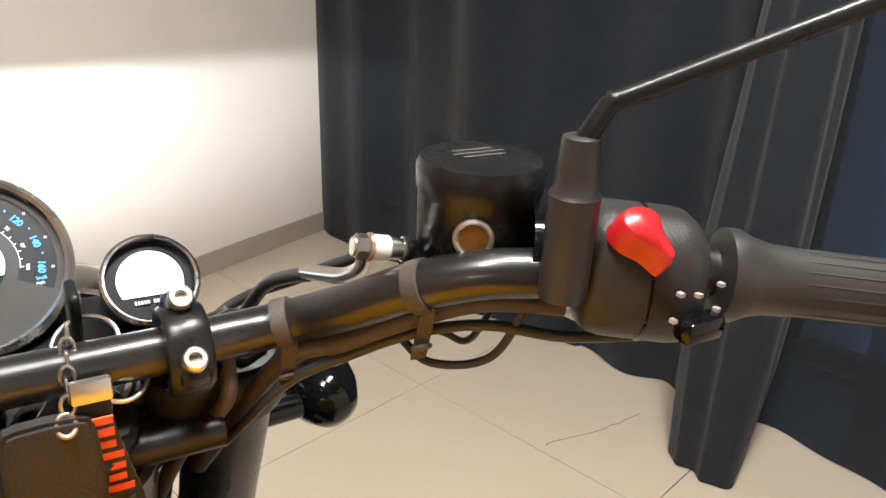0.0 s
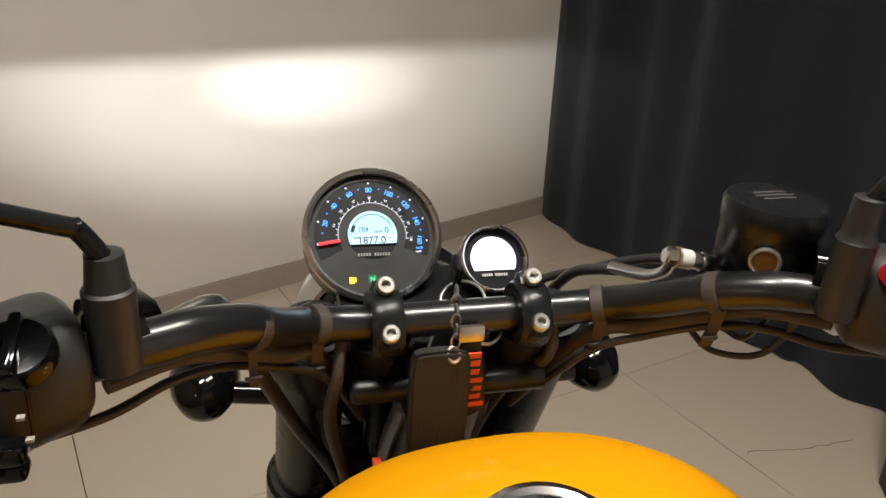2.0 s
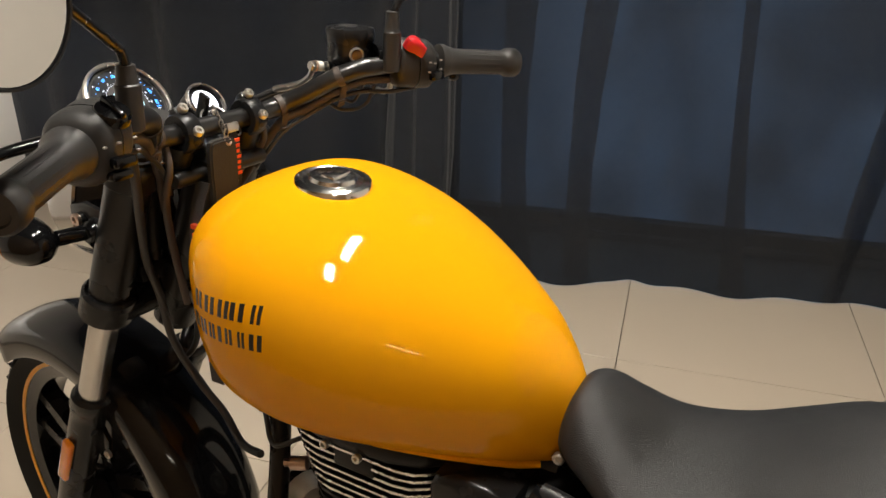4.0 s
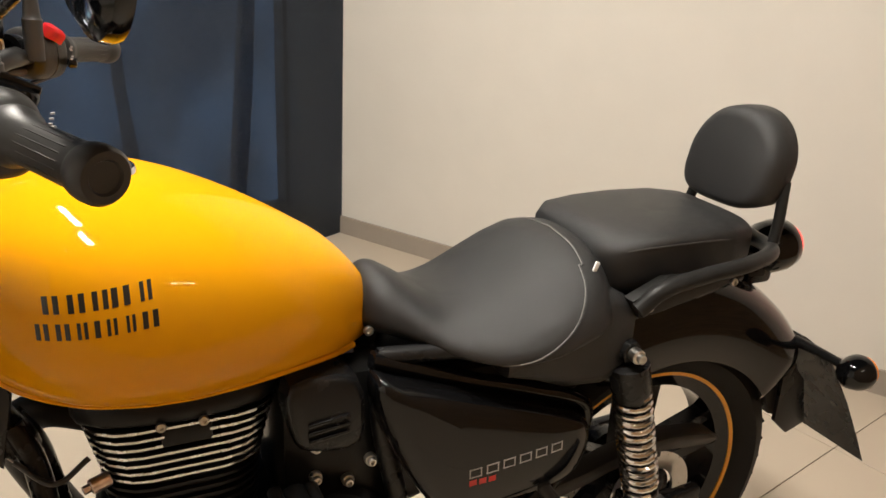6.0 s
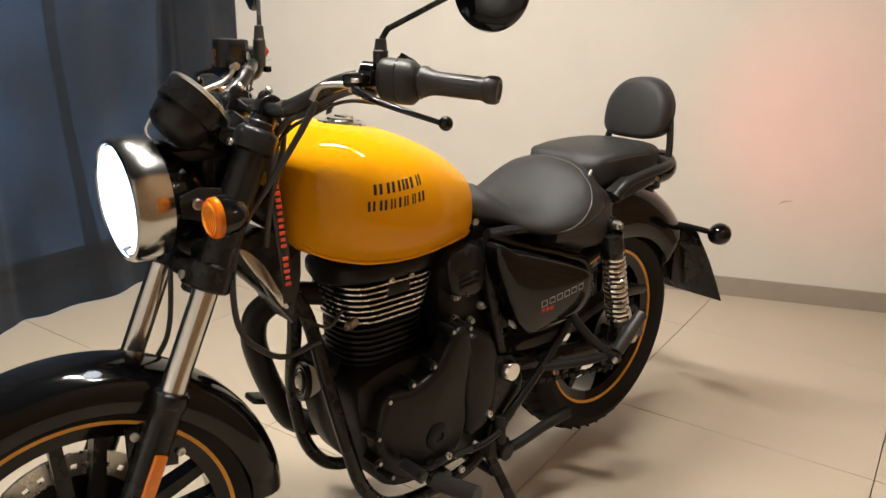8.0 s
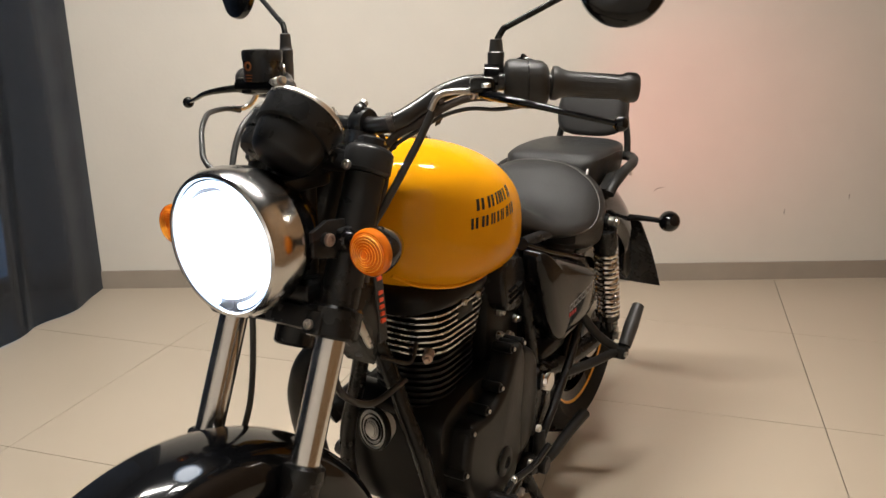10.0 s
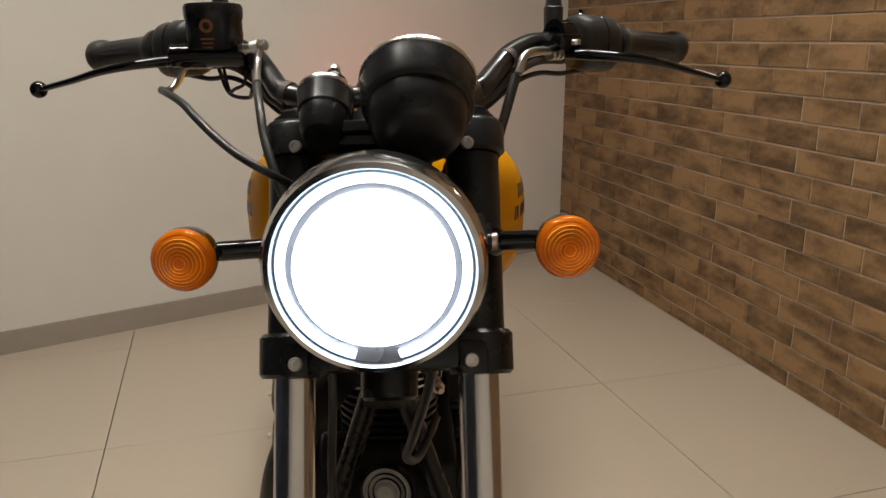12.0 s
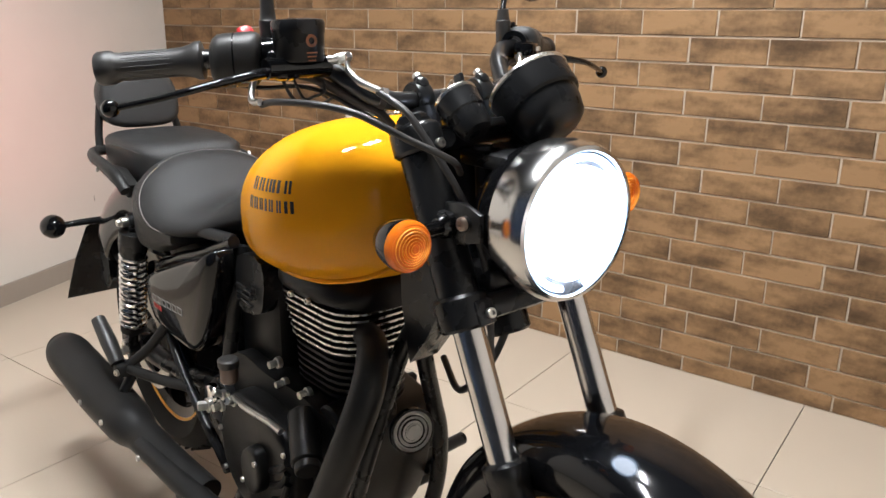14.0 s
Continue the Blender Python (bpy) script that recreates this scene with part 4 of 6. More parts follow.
for s in (1, -1):
    c = Vector((0.461, 0.177, 0.876)) if s > 0 else Vector((0.458, -0.187, 0.871))
    ind = part("front_indicator", lathe([(0.0, -0.044), (0.010, -0.043), (0.020, -0.035), (0.0275, -0.018), (0.0305, -0.002), (0.0305, 0.003), (0.029, 0.003), (0.0, -0.001)], c, (1, 0, 0), 36), GLOSS, bike, "round front indicator with ribbed amber lens", True)
    prof = [(0.0300, 0.002), (0.0305, 0.004), (0.0300, 0.010)] + [(r, 0.0115 + 0.0085 * (1 - (r / 0.0295) ** 2) + (0.0009 if k % 2 else 0)) for k, r in enumerate(np.linspace(0.0285, 0.0015, 19))] + [(0, 0.0205)]
    amber = part("lens", lathe([(float(r), float(h)) for r, h in prof], c, (1, 0, 0), 40), AMBERGLASS, ind, "ribbed amber lens", True)
    amber.visible_shadow = False
    part("lamp_reflector", lathe([(0.0290, 0.0098), (0.022, 0.0062), (0.014, 0.0042), (0.006, 0.0032), (0.0, 0.0030)], c, (1, 0, 0), 40), HORN, ind, "pale reflector bowl behind the lens", True)
    part("bulb", lathe([(0.0055, 0.0030), (0.0058, 0.0075), (0.0040, 0.0105), (0, 0.0115)], c, (1, 0, 0), 20), AMBERHOT, ind, "amber bulb", True)
    # fine lens ridges; their paler colour paints in the bright ring glints
    for r in (0.0055, 0.0090, 0.0125, 0.0160, 0.0195, 0.0230):
        h = 0.0119 + 0.0085 * (1 - (r / 0.0295) ** 2)
        part("lens_ridge_glint", lathe([(r - 0.0004, h), (r, h + 0.0011), (r + 0.0004, h)], c, (1, 0, 0), 40, closed=True), AMBERHOT, ind, "", True)
    e = c + Vector((-0.023, -s * 0.024, 0.0))
    f = Vector((0.428, s * 0.085, 0.873))
    part("stalk", joined(rod(e, f, 0.0100, 16), lathe([(0.015, 0), (0.017, 0.006), (0.015, 0.018), (0.011, 0.024)], (0.428, s * 0.095, 0.873), (0, s, 0), 20)), GLOSS, ind, "", True)
    part("clamp", box((0.425, s * 0.098, 0.874), (0.03, 0.022, 0.032), 0.006), SATIN, ind, "", True)

# handlebar and controls
HALF = [(0.303, 0, 1.006), (0.303, 0.05, 1.006), (0.303, 0.086, 1.007), (0.292, 0.110, 1.014), (0.264, 0.128, 1.030), (0.238, 0.147, 1.0475), (0.216, 0.172, 1.0585), (0.204, 0.192, 1.0605), (0.190, 0.222, 1.062), (0.172, 0.270, 1.061), (0.104, 0.380, 1.051)]
bar = part("handlebar", tube([(x, -y, z) for x, y, z in reversed(HALF)] + HALF[1:], 0.0125, 20, 6), BARBLACK, bike, "wide glossy black handlebar", True)
CN = Vector((-0.72, 0, 0.69))


def pod_bm(o, g, stops=((-0.003, 0.62), (0.0, 0.82), (0.006, 0.97), (0.012, 1.0), (0.046, 1.0), (0.053, 0.95), (0.057, 0.84), (0.059, 0.6))):
    """The switch housing: an egg-shaped drum along the bar, deeper below it than above."""
    back = Vector((0, 0, 1)).cross(g).normalized()
    back = back if back.x < 0 else -back
    rings = []
    for t, k in stops:
        ring = []
        for i in range(40):
            a = 2 * math.pi * i / 40
            c, z = math.cos(a), math.sin(a)
            y = 0.0305 * math.copysign(abs(c) ** 0.83, c)
            ring.append(o + g * t + back * y * k + Vector((0, 0, (0.030 if z > 0 else 0.037) * math.copysign(abs(z) ** 0.83, z) * k)))
        rings.append(ring)
    return loft(rings)


for s in (1, -1):
    y = s * 0.052 + 0.003
    clamp = part("bar_clamp", joined(lathe([(0.0140, -0.0105), (0.0225, -0.011), (0.0245, -0.008), (0.0245, 0.008), (0.0225, 0.011), (0.0140, 0.0105)], (0.301, y, 1.006), (0, 1, 0), 28, closed=True),
                                     box((0.2955, y, 1.0145), (0.053, 0.0185, 0.019), 0.0075, Matrix.Rotation(radians(-46), 3, "Y")),
                                     tube([(0.310, y, 0.995), (0.322, y, 0.965), (0.328, y, 0.945)], [0.022, 0.019, 0.021], 18)), SATIN, bar, "black handlebar clamp with two screws", True)
    for f in (0.0165, -0.0165):
        p = Vector((0.2875, y, 1.0235)) + Vector((0.69, 0, 0.72)) * f
        part("clamp_screw", bolt_bm(p - CN * 0.002, CN, 0.0064, 0.0062), BOLT, bar, "", True)
    # rubber straps round the bar and its wiring, each with a buttoned tail
    outer = (0.243, 0.144, 1.043) if s > 0 else (0.234, 0.151, 1.049)
    for (px, py, pz), (dx, dy, dz) in (((0.297, 0.102, 1.011), (-0.40, 0.8, 0.25)), (outer, (-0.66, 0.52, 0.38))):
        tie = part("cable_strap", lathe([(0.0126, -0.0046), (0.0140, -0.0042), (0.0140, 0.0042), (0.0126, 0.0046)], (px, s * py, pz), (dx, s * dy, dz), 28, closed=True), STRAPRUBBER, bar, "rubber strap holding the wiring", True)
        along = Vector((dx, s * dy, dz)).normalized()
        back = Vector((-0.62, 0, -0.78))
        back = (back - along * back.dot(along)).normalized()
        foot = Vector((px, s * py, pz)) + back * 0.0150
        drop = foot + Vector((0.004, 0, -0.017))
        part("strap_end", loft([[c + along * a * 0.0044 + back * b * 0.0010 for a, b in ((-1, -1), (1, -1), (1, 1), (-1, 1))] for c in spline([Vector((px, s * py, pz)) + back * 0.0130 + Vector((-0.001, 0, 0.006)), foot, drop, drop + Vector((0.003, 0, -0.009))], 4)]), STRAPRUBBER, tie, "", True)
        part("strap_button", lathe([(0.0052, 0), (0.0054, 0.0016), (0.0035, 0.0028), (0, 0.0030)], drop + back * 0.0005, back, 18), STRAPRUBBER, tie, "", True)
    part("wiring", tube([(0.200, s * 0.215, 1.040), (0.222, s * 0.180, 1.040), (0.246, s * 0.150, 1.026), (0.272, s * 0.126, 1.006), (0.300, s * 0.100, 0.985), (0.345, s * 0.06, 0.90)], [0.005, 0.0055, 0.006, 0.006, 0.006, 0.006], 10), STRAPRUBBER, bar, "", True)
    p, q = Vector((0.1035, s * 0.3805, 1.051)), Vector((0.1684, s * 0.2744, 1.0604))
    p = p.lerp(q, 0.045) if s > 0 else p
    g = (q - p).normalized()
    prof = [(0.0, -0.008), (0.011, -0.0085), (0.0125, -0.011), (0.0178, -0.011), (0.0205, -0.007), (0.0210, 0.002), (0.0205, 0.008), (0.0182, 0.012), (0.0170, 0.016), (0.0170, 0.05), (0.0172, 0.075), (0.0180, 0.094), (0.0205, 0.104), (0.0235, 0.110), (0.0235, 0.117), (0.012, 0.120)]
    grip = part("hand_grip", lathe([(r, h * (0.935 if s > 0 else 1.0)) for r, h in prof], p, g, 28), RUBBER, bar, "black rubber hand grip", True)
    ridges = []
    d, a_, b_ = basis(g)
    for k in range(18):
        ang = 2 * math.pi * k / 18
        o = (a_ * math.cos(ang) + b_ * math.sin(ang)) * 0.0168
        ridges.append(rod(p + o + g * 0.022, p + o + g * 0.088, 0.0007, 5))
    part("grip_rib", joined(*ridges), RUBBER, grip, "", True)
    # switch pod
    h0 = q + g * (-0.002 if s > 0 else 0.006)
    sw = part("switch_pod", pod_bm(h0, g), PLASTIC, bar, "grey black switch pod", True, sharp=50)
    part("seam_ring", pod_bm(h0, g, ((0.0255, 0.99), (0.0262, 1.012), (0.0274, 1.012), (0.0281, 0.99))), GLOSS, sw, "", True)
    perch = h0 + g * (0.078 if s > 0 else 0.072)
    clampm = part("lever_perch", joined(lathe([(0.013, -0.010), (0.021, -0.010), (0.021, 0.010), (0.013, 0.010)], perch, g, 24, closed=True), box(perch + Vector((0.024, 0, -0.006)), (0.036, 0.034, 0.022), 0.007, Matrix.Rotation(math.atan2(g.y, g.x), 3, "Z"))), GLOSS, bar, "", True)
    lev = part("lever", tube([(0.236, s * 0.214, 1.048), (0.250, s * 0.240, 1.047), (0.262, s * 0.280, 1.043), (0.260, s * 0.320, 1.036), (0.244, s * 0.360, 1.026), (0.224, s * (0.398 if s > 0 else 0.406), 1.016)], [0.0080, 0.0092, 0.0074, 0.0060, 0.0053, 0.0048], 14, flat=0.75), GLOSS, bar, "black hand lever with ball end", True)
    part("lever_ball", lathe([(0.0102 * math.sin(math.pi * k / 10), -0.0102 * math.cos(math.pi * k / 10)) for k in range(11)], (0.219, s * (0.405 if s > 0 else 0.413), 1.015), (0, 0, 1), 20), GLOSS, lev, "", True)
    part("pivot_bolt", bolt_bm((0.242, s * 0.222, 1.058), (0, 0, 1), 0.007, 0.006), BOLT, lev, "", True)
    # mirror
    mb = Vector((0.184, 0.205, 1.084)) if s > 0 else Vector((0.183, -0.198, 1.080))
    MC, MN = (Vector((0.098, 0.356, 1.194)), (-0.93, -0.28, 0.0)) if s > 0 else (Vector((0.085, -0.405, 1.222)), (-0.93, 0.28, -0.1))
    inner = MC + Vector((0.014, -s * 0.050, -0.004))
    up = 0.68 if s > 0 else 1.0
    ELB = mb + Vector((-0.005, s * 0.004, 0.070 * up - (0.005 if s < 0 else 0)))
    ELB = ELB + (inner - ELB).normalized() * 0.006
    mir = part("mirror", lathe([(0.0, -0.012), (0.046, -0.011), (0.0600, -0.003), (0.0625, 0.004), (0.0615, 0.009), (0.0595, 0.009), (0.0585, 0.006), (0, 0.006)], MC, MN, 48), GLOSS, bar, "round black rear-view mirror on a bent stem", True)
    part("mirror_glass", lathe([(0.0585, 0.0062), (0.0585, 0.0072), (0, 0.0072)], MC, MN, 48), MIRROR, mir, "reflecting glass", True)
    part("stem", tube([mb + Vector((0, 0, -0.005)), mb + Vector((-0.002, 0, 0.046 * up)), mb + Vector((-0.003, s * 0.001, 0.052 * up)), ELB, ELB.lerp(inner, 0.05), ELB.lerp(inner, 0.5), ELB.lerp(inner, 0.9), inner], [0.0054, 0.0052, 0.0048, 0.0046, 0.0045, 0.0044, 0.0044, 0.007], 12), SATIN, mir, "", True)
    part("boot", lathe([(0.0114, -0.024), (0.0117, 0.010 * up), (0.0120, 0.026 * up), (0.0104, 0.028 * up), (0.0098, 0.034 * up), (0.0085, 0.052 * up), (0.006, 0.053 * up)], mb, (-0.03, 0, 1), 20), RUBBER, mir, "black rubber boot", True)

bar.matrix_world = Matrix.Translation((0.007, -0.006, 0.002)) @ Matrix.Translation((0.29, 0, 1.01)) @ Matrix.Rotation(radians(-0.5), 4, 'X') @ Matrix.Translation((-0.29, 0, -1.01))

# left pod: rotary switch, rocker, horn button
HL = Vector((0.169, 0.2745, 1.0585))
part("rotary_switch", joined(lathe([(0.0165, 0), (0.0165, 0.006), (0.0145, 0.0095), (0, 0.0115)], HL + Vector((-0.006, -0.034, 0.022)), (-0.42, 0.0, 0.90), 24), box(HL + Vector((-0.011, -0.034, 0.0325)), (0.030, 0.006, 0.007), 0.002, ry(-25))), GLOSS, bar, "glossy round rotary switch", True)
part("rocker", box(HL + Vector((-0.026, -0.026, -0.011)), (0.012, 0.022, 0.010), 0.003), GLOSS, bar, "", True)
part("horn_button", box(HL + Vector((-0.021, -0.024, -0.0235)), (0.012, 0.022, 0.009), 0.003), GLOSS, bar, "black horn button", True)
for k, (dy, dz) in enumerate(((-0.038, 0.012), (-0.022, 0.010), (-0.008, 0.008), (-0.040, -0.004))):
    part("switch_mark", box(HL + Vector((-0.0300, dy, dz * 0.7)), (0.0030, 0.0030, 0.0014), 0), SWITCHPRINT, bar, "", True)
# right pod: red run switch, starter
HR = Vector((0.174, -0.268, 1.061))
part("run_switch", loft([[HR + Vector((-0.008, 0.044, 0.024)) + Vector((0, 1, 0)) * k * y * 0.74 + Vector((0.80, 0, 0.60)) * k * v * 0.70 + Vector((-0.60, 0, 0.80)) * h for y, v in smooth_poly([(-0.015, 0.010), (-0.006, 0.019), (0.008, 0.019), (0.016, 0.010), (0.013, -0.002), (0.003, -0.012), (-0.003, -0.024), (-0.010, -0.020), (-0.009, -0.008)], 3)] for h, k in ((-0.004, 1.0), (0.006, 1.0), (0.010, 0.9), (0.0125, 0.55), (0.013, 0.1))]), REDSW, bar, "bright red run and stop switch", True)
part("starter_button", box(HR + Vector((-0.030, 0.020, -0.014)), (0.012, 0.024, 0.012), 0.003), GLOSS, bar, "", True)
for dy, dz in ((0.036, 0.008), (0.024, 0.004), (0.010, 0.008), (0.010, -0.010), (0.038, -0.010)):
    part("switch_mark", box(HR + Vector((-0.0300, dy, dz * 0.7)), (0.0030, 0.0026, 0.0018), 0), SWITCHPRINT, bar, "", True)
# front brake reservoir
RC = Vector((0.247, -0.190, 1.058))
res = part("brake_reservoir", lathe([(0.029, 0.0), (0.031, 0.003), (0.0315, 0.033), (0.0325, 0.035), (0.0330, 0.046), (0.0310, 0.050), (0.022, 0.0512), (0, 0.0515)], RC, (-0.03, 0, 1), 40), SATIN, bar, "round black brake fluid reservoir", True)
part("sight_lens", lathe([(0.0072, 0), (0.0072, 0.0022), (0, 0.0026)], RC + Vector((-0.0252, 0.0180, 0.018)), (-0.82, 0.57, 0), 20), AMBERDARK, res, "amber fluid window", True)
part("sight_glass", lathe([(0.0100, 0), (0.0100, 0.003), (0.0086, 0.0038), (0.0074, 0.003), (0.0074, 0)], RC + Vector((-0.0252, 0.0180, 0.018)), (-0.82, 0.57, 0), 24, closed=True), BOLT, res, "steel ring of the fluid window", True)
for k in range(3):
    part("cap_mark", box(RC + Vector((-0.004 + 0.006 * k, 0, 0.0517)), (0.002, 0.030 - 0.006 * abs(k - 1), 0.0004), 0), CAPPRINT, res, "", True)
part("maker_mark", lathe([(0.0040, 0), (0.0040, 0.0006), (0.0075, 0.0006), (0.0075, 0)], RC + Vector((0.0313, 0.0, 0.026)), (1, 0, 0), 24, closed=True), COPPERPRINT, res, "small round copper mark", True)
for k in range(3):
    part("print_bar", box(RC + Vector((0.0312, 0.0, 0.012 - 0.0045 * k)), (0.0012, 0.014 - 0.002 * k, 0.0016), 0), COPPERPRINT, res, "", True)
part("master_cylinder", joined(rod(RC + Vector((0.006, -0.05, -0.006)), RC + Vector((0.006, 0.036, -0.006)), 0.013, 18), box(RC + Vector((-0.008, -0.024, -0.008)), (0.05, 0.036, 0.026), 0.008)), GLOSS, bar, "", True)
BJ = (Vector((0.016, 0.054, 0.004)) - Vector((0.012, 0.030, 0.0))).normalized()
B0 = RC + Vector((0.012, 0.030, 0.000))
banjo = part("banjo_fitting", joined(rod(B0, B0 + BJ * 0.014, 0.0058, 16), rod(B0 + BJ * 0.004, B0 + BJ * 0.007, 0.0068, 16)), STEEL, bar, "steel hose fitting", True)
part("sleeve", rod(B0 + BJ * 0.0135, B0 + BJ * 0.0235, 0.0068, 18, 0.001), HORN, banjo, "pale sleeve", True)
part("washer", rod(B0 + BJ * 0.0232, B0 + BJ * 0.0252, 0.0076, 18), COPPER, banjo, "copper washer", True)
part("banjo_bolt", joined(rod(B0 + BJ * 0.025, B0 + BJ * 0.032, 0.0068, 6), rod(B0 + BJ * 0.032, B0 + BJ * 0.0335, 0.0050, 14)), STEEL, banjo, "", True)
part("hose_ferrule", tube([(0.268, -0.136, 1.056), (0.275, -0.137, 1.046), (0.288, -0.1355, 1.037), (0.300, -0.134, 1.032), (0.330, -0.127, 1.024)], [0.0040, 0.0040, 0.0042, 0.0048, 0.0048], 14), STEEL, bar, "", True)
part("brake_hose", tube([(0.334, -0.134, 1.0265), (0.354, -0.129, 1.018), (0.380, -0.122, 1.003), (0.402, -0.115, 0.977), (0.422, -0.103, 0.945), (0.442, -0.082, 0.890), (0.450, -0.062, 0.82), (0.455, -0.055, 0.74), (0.47, -0.06, 0.62), (0.53, -0.04, 0.56)], 0.0046, 10), RUBBER, bike, "black brake hose", True)
part("cable_elbow", tube([(0.216, -0.238, 1.038), (0.222, -0.246, 1.022), (0.236, -0.252, 1.013), (0.260, -0.253, 1.014)], 0.0042, 10), STEEL, bar, "bent bright cable end", True)
part("throttle_cable", tube([(0.258, -0.253, 1.014), (0.290, -0.250, 1.020), (0.345, -0.226, 1.020), (0.380, -0.200, 1.012), (0.404, -0.180, 0.999), (0.426, -0.156, 0.982), (0.446, -0.131, 0.967), (0.450, -0.108, 0.953), (0.432, -0.085, 0.935)], 0.0042, 10), RUBBER, bike, "black looping cable", True)
part("switch_lead", tube([(0.222, -0.190, 1.040), (0.235, -0.182, 1.012), (0.244, -0.172, 1.014), (0.250, -0.160, 1.020), (0.246, -0.158, 1.034)], 0.0020, 8), RUBBER, bar, "", True)
part("switch_lead", tube([(0.210, -0.200, 1.040), (0.220, -0.186, 1.008), (0.236, -0.160, 1.003), (0.256, -0.150, 1.012)], 0.0024, 8), RUBBER, bar, "", True)
for s in (1, -1):
    part("switch_lead", tube([(0.176, s * 0.246, 1.028), (0.198, s * 0.214, 1.024), (0.222, s * 0.184, 1.026), (0.244, s * 0.156, 1.018), (0.270, s * 0.128, 0.998), (0.292, s * 0.100, 0.976), (0.318, s * 0.070, 0.93)], 0.0030, 10), RUBBER, bar, "black wiring lead under the bar", True)
part("clutch_elbow", tube([(0.252, 0.212, 1.051), (0.272, 0.192, 1.054), (0.294, 0.172, 1.050), (0.304, 0.163, 1.030)], 0.0047, 12), STEEL, bar, "bent bright cable guide", True, m=Matrix.Translation((-0.026, -0.009, -0.002)))
parts("cable_adjuster", [rod((0.246 + 0.006 * k, 0.2185 - 0.006 * k, 1.0505), (0.249 + 0.006 * k, 0.2155 - 0.006 * k, 1.051), 0.0085, 14) for k in range(3)], STEEL, bar, "", True, m=Matrix.Translation((-0.026, -0.009, -0.002)))
part("clutch_cable", tube([(0.284, 0.154, 1.030), (0.302, 0.139, 0.985), (0.340, 0.112, 0.91), (0.376, 0.084, 0.84), (0.390, 0.060, 0.771), (0.391, 0.050, 0.702), (0.373, 0.032, 0.631), (0.337, 0.024, 0.583), (0.291, 0.040, 0.557), (0.23, 0.066, 0.580)], 0.0056, 10), RUBBER, bike, "black clutch cable")
part("wiring_loom", tube([(0.308, 0.078, 1.000), (0.300, 0.082, 0.972), (0.31, 0.085, 0.93), (0.325, 0.070, 0.86), (0.33, 0.055, 0.78)], [0.004, 0.0045, 0.005, 0.005, 0.005], 10), STRAPRUBBER, bike, "", True)
part("wiring_loom", tube([(0.312, -0.078, 1.000), (0.306, -0.074, 0.972), (0.335, -0.055, 0.93), (0.34, -0.03, 0.87), (0.33, -0.02, 0.78)], [0.004, 0.0045, 0.005, 0.005, 0.005], 10), STRAPRUBBER, bike, "", True)

# instruments
FUP, FN = Vector((0.655, 0, 0.7556)), Vector((-0.7556, 0, 0.655))


def face_matrix(c):
    return Matrix(((0, FUP.x, FN.x, c.x), (-1, FUP.y, FN.y, c.y), (0, FUP.z, FN.z, c.z), (0, 0, 0, 1)))


def disc_bm(r0, r1, h, a0=0.0, a1=360.0, seg=56):
    """A flat ring or sector on the dial plane at height h."""
    bm = bmesh.new()
    n = max(int(seg * (a1 - a0) / 360), 4)
    rows = [[bm.verts.new((r * math.cos(radians(a0 + (a1 - a0) * k / n)), r * math.sin(radians(a0 + (a1 - a0) * k / n)), h)) for k in range(n + 1)] for r in (max(r0, 1e-4), r1)]
    for k in range(n):
        bm.faces.new((rows[0][k], rows[0][k + 1], rows[1][k + 1], rows[1][k]))
    bmesh.ops.solidify(bm, geom=bm.faces[:], thickness=0.0004)
    return bm


def flat(x, y, w, h, z, ang=0.0):
    return box((x, y, z), (w, h, 0.0004), 0, Matrix.Rotation(radians(ang), 3, "Z"))


SC = Vector((0.418, 0.039, 1.0275))
SM = face_matrix(SC)
speedo = part("speedometer", lathe([(0.0, -0.074), (0.030, -0.073), (0.040, -0.066), (0.0455, -0.050), (0.0475, -0.036), (0.0520, -0.034), (0.0535, -0.030), (0.0545, -0.008), (0.0555, -0.002), (0.0515, -0.0035), (0, -0.0035)], SC, FN, 64), SATIN, bike, "round lit speedometer in a black cup", True)
part("bezel", lathe([(0.0510, -0.002), (0.0545, -0.003), (0.0565, 0.000), (0.0560, 0.004), (0.0530, 0.0058), (0.0510, 0.004)], SC, FN, 64, closed=True), BEZEL, speedo, "dark chrome bezel", True)
part("dial", disc_bm(0, 0.0515, -0.0020), DIAL, speedo, "black dial", True, m=SM)
part("dial_arc", disc_bm(0.026, 0.032, -0.0015, -28, 208), DIAL, speedo, "", True, m=SM)
part("centre_ring", disc_bm(0.0205, 0.0270, -0.0006), DIALGREY, speedo, "grey centre ring", True, m=SM)
part("dial_flange", disc_bm(0.0468, 0.0515, -0.0008), DIALGREY, speedo, "grey dial surround", True, m=SM)
part("lower_panel", disc_bm(0.0265, 0.0500, -0.0012, 205, 335), DIALGREY, speedo, "", True, m=SM)
bm = disc_bm(0, 0.0200, -0.0002, -22, 202)
part("display", bm, LCD, speedo, "pale blue lit display", True, m=SM)
part("display_foot", flat(0, -0.0038, 0.0372, 0.0078, -0.0002), LCD, speedo, "", True, m=SM)
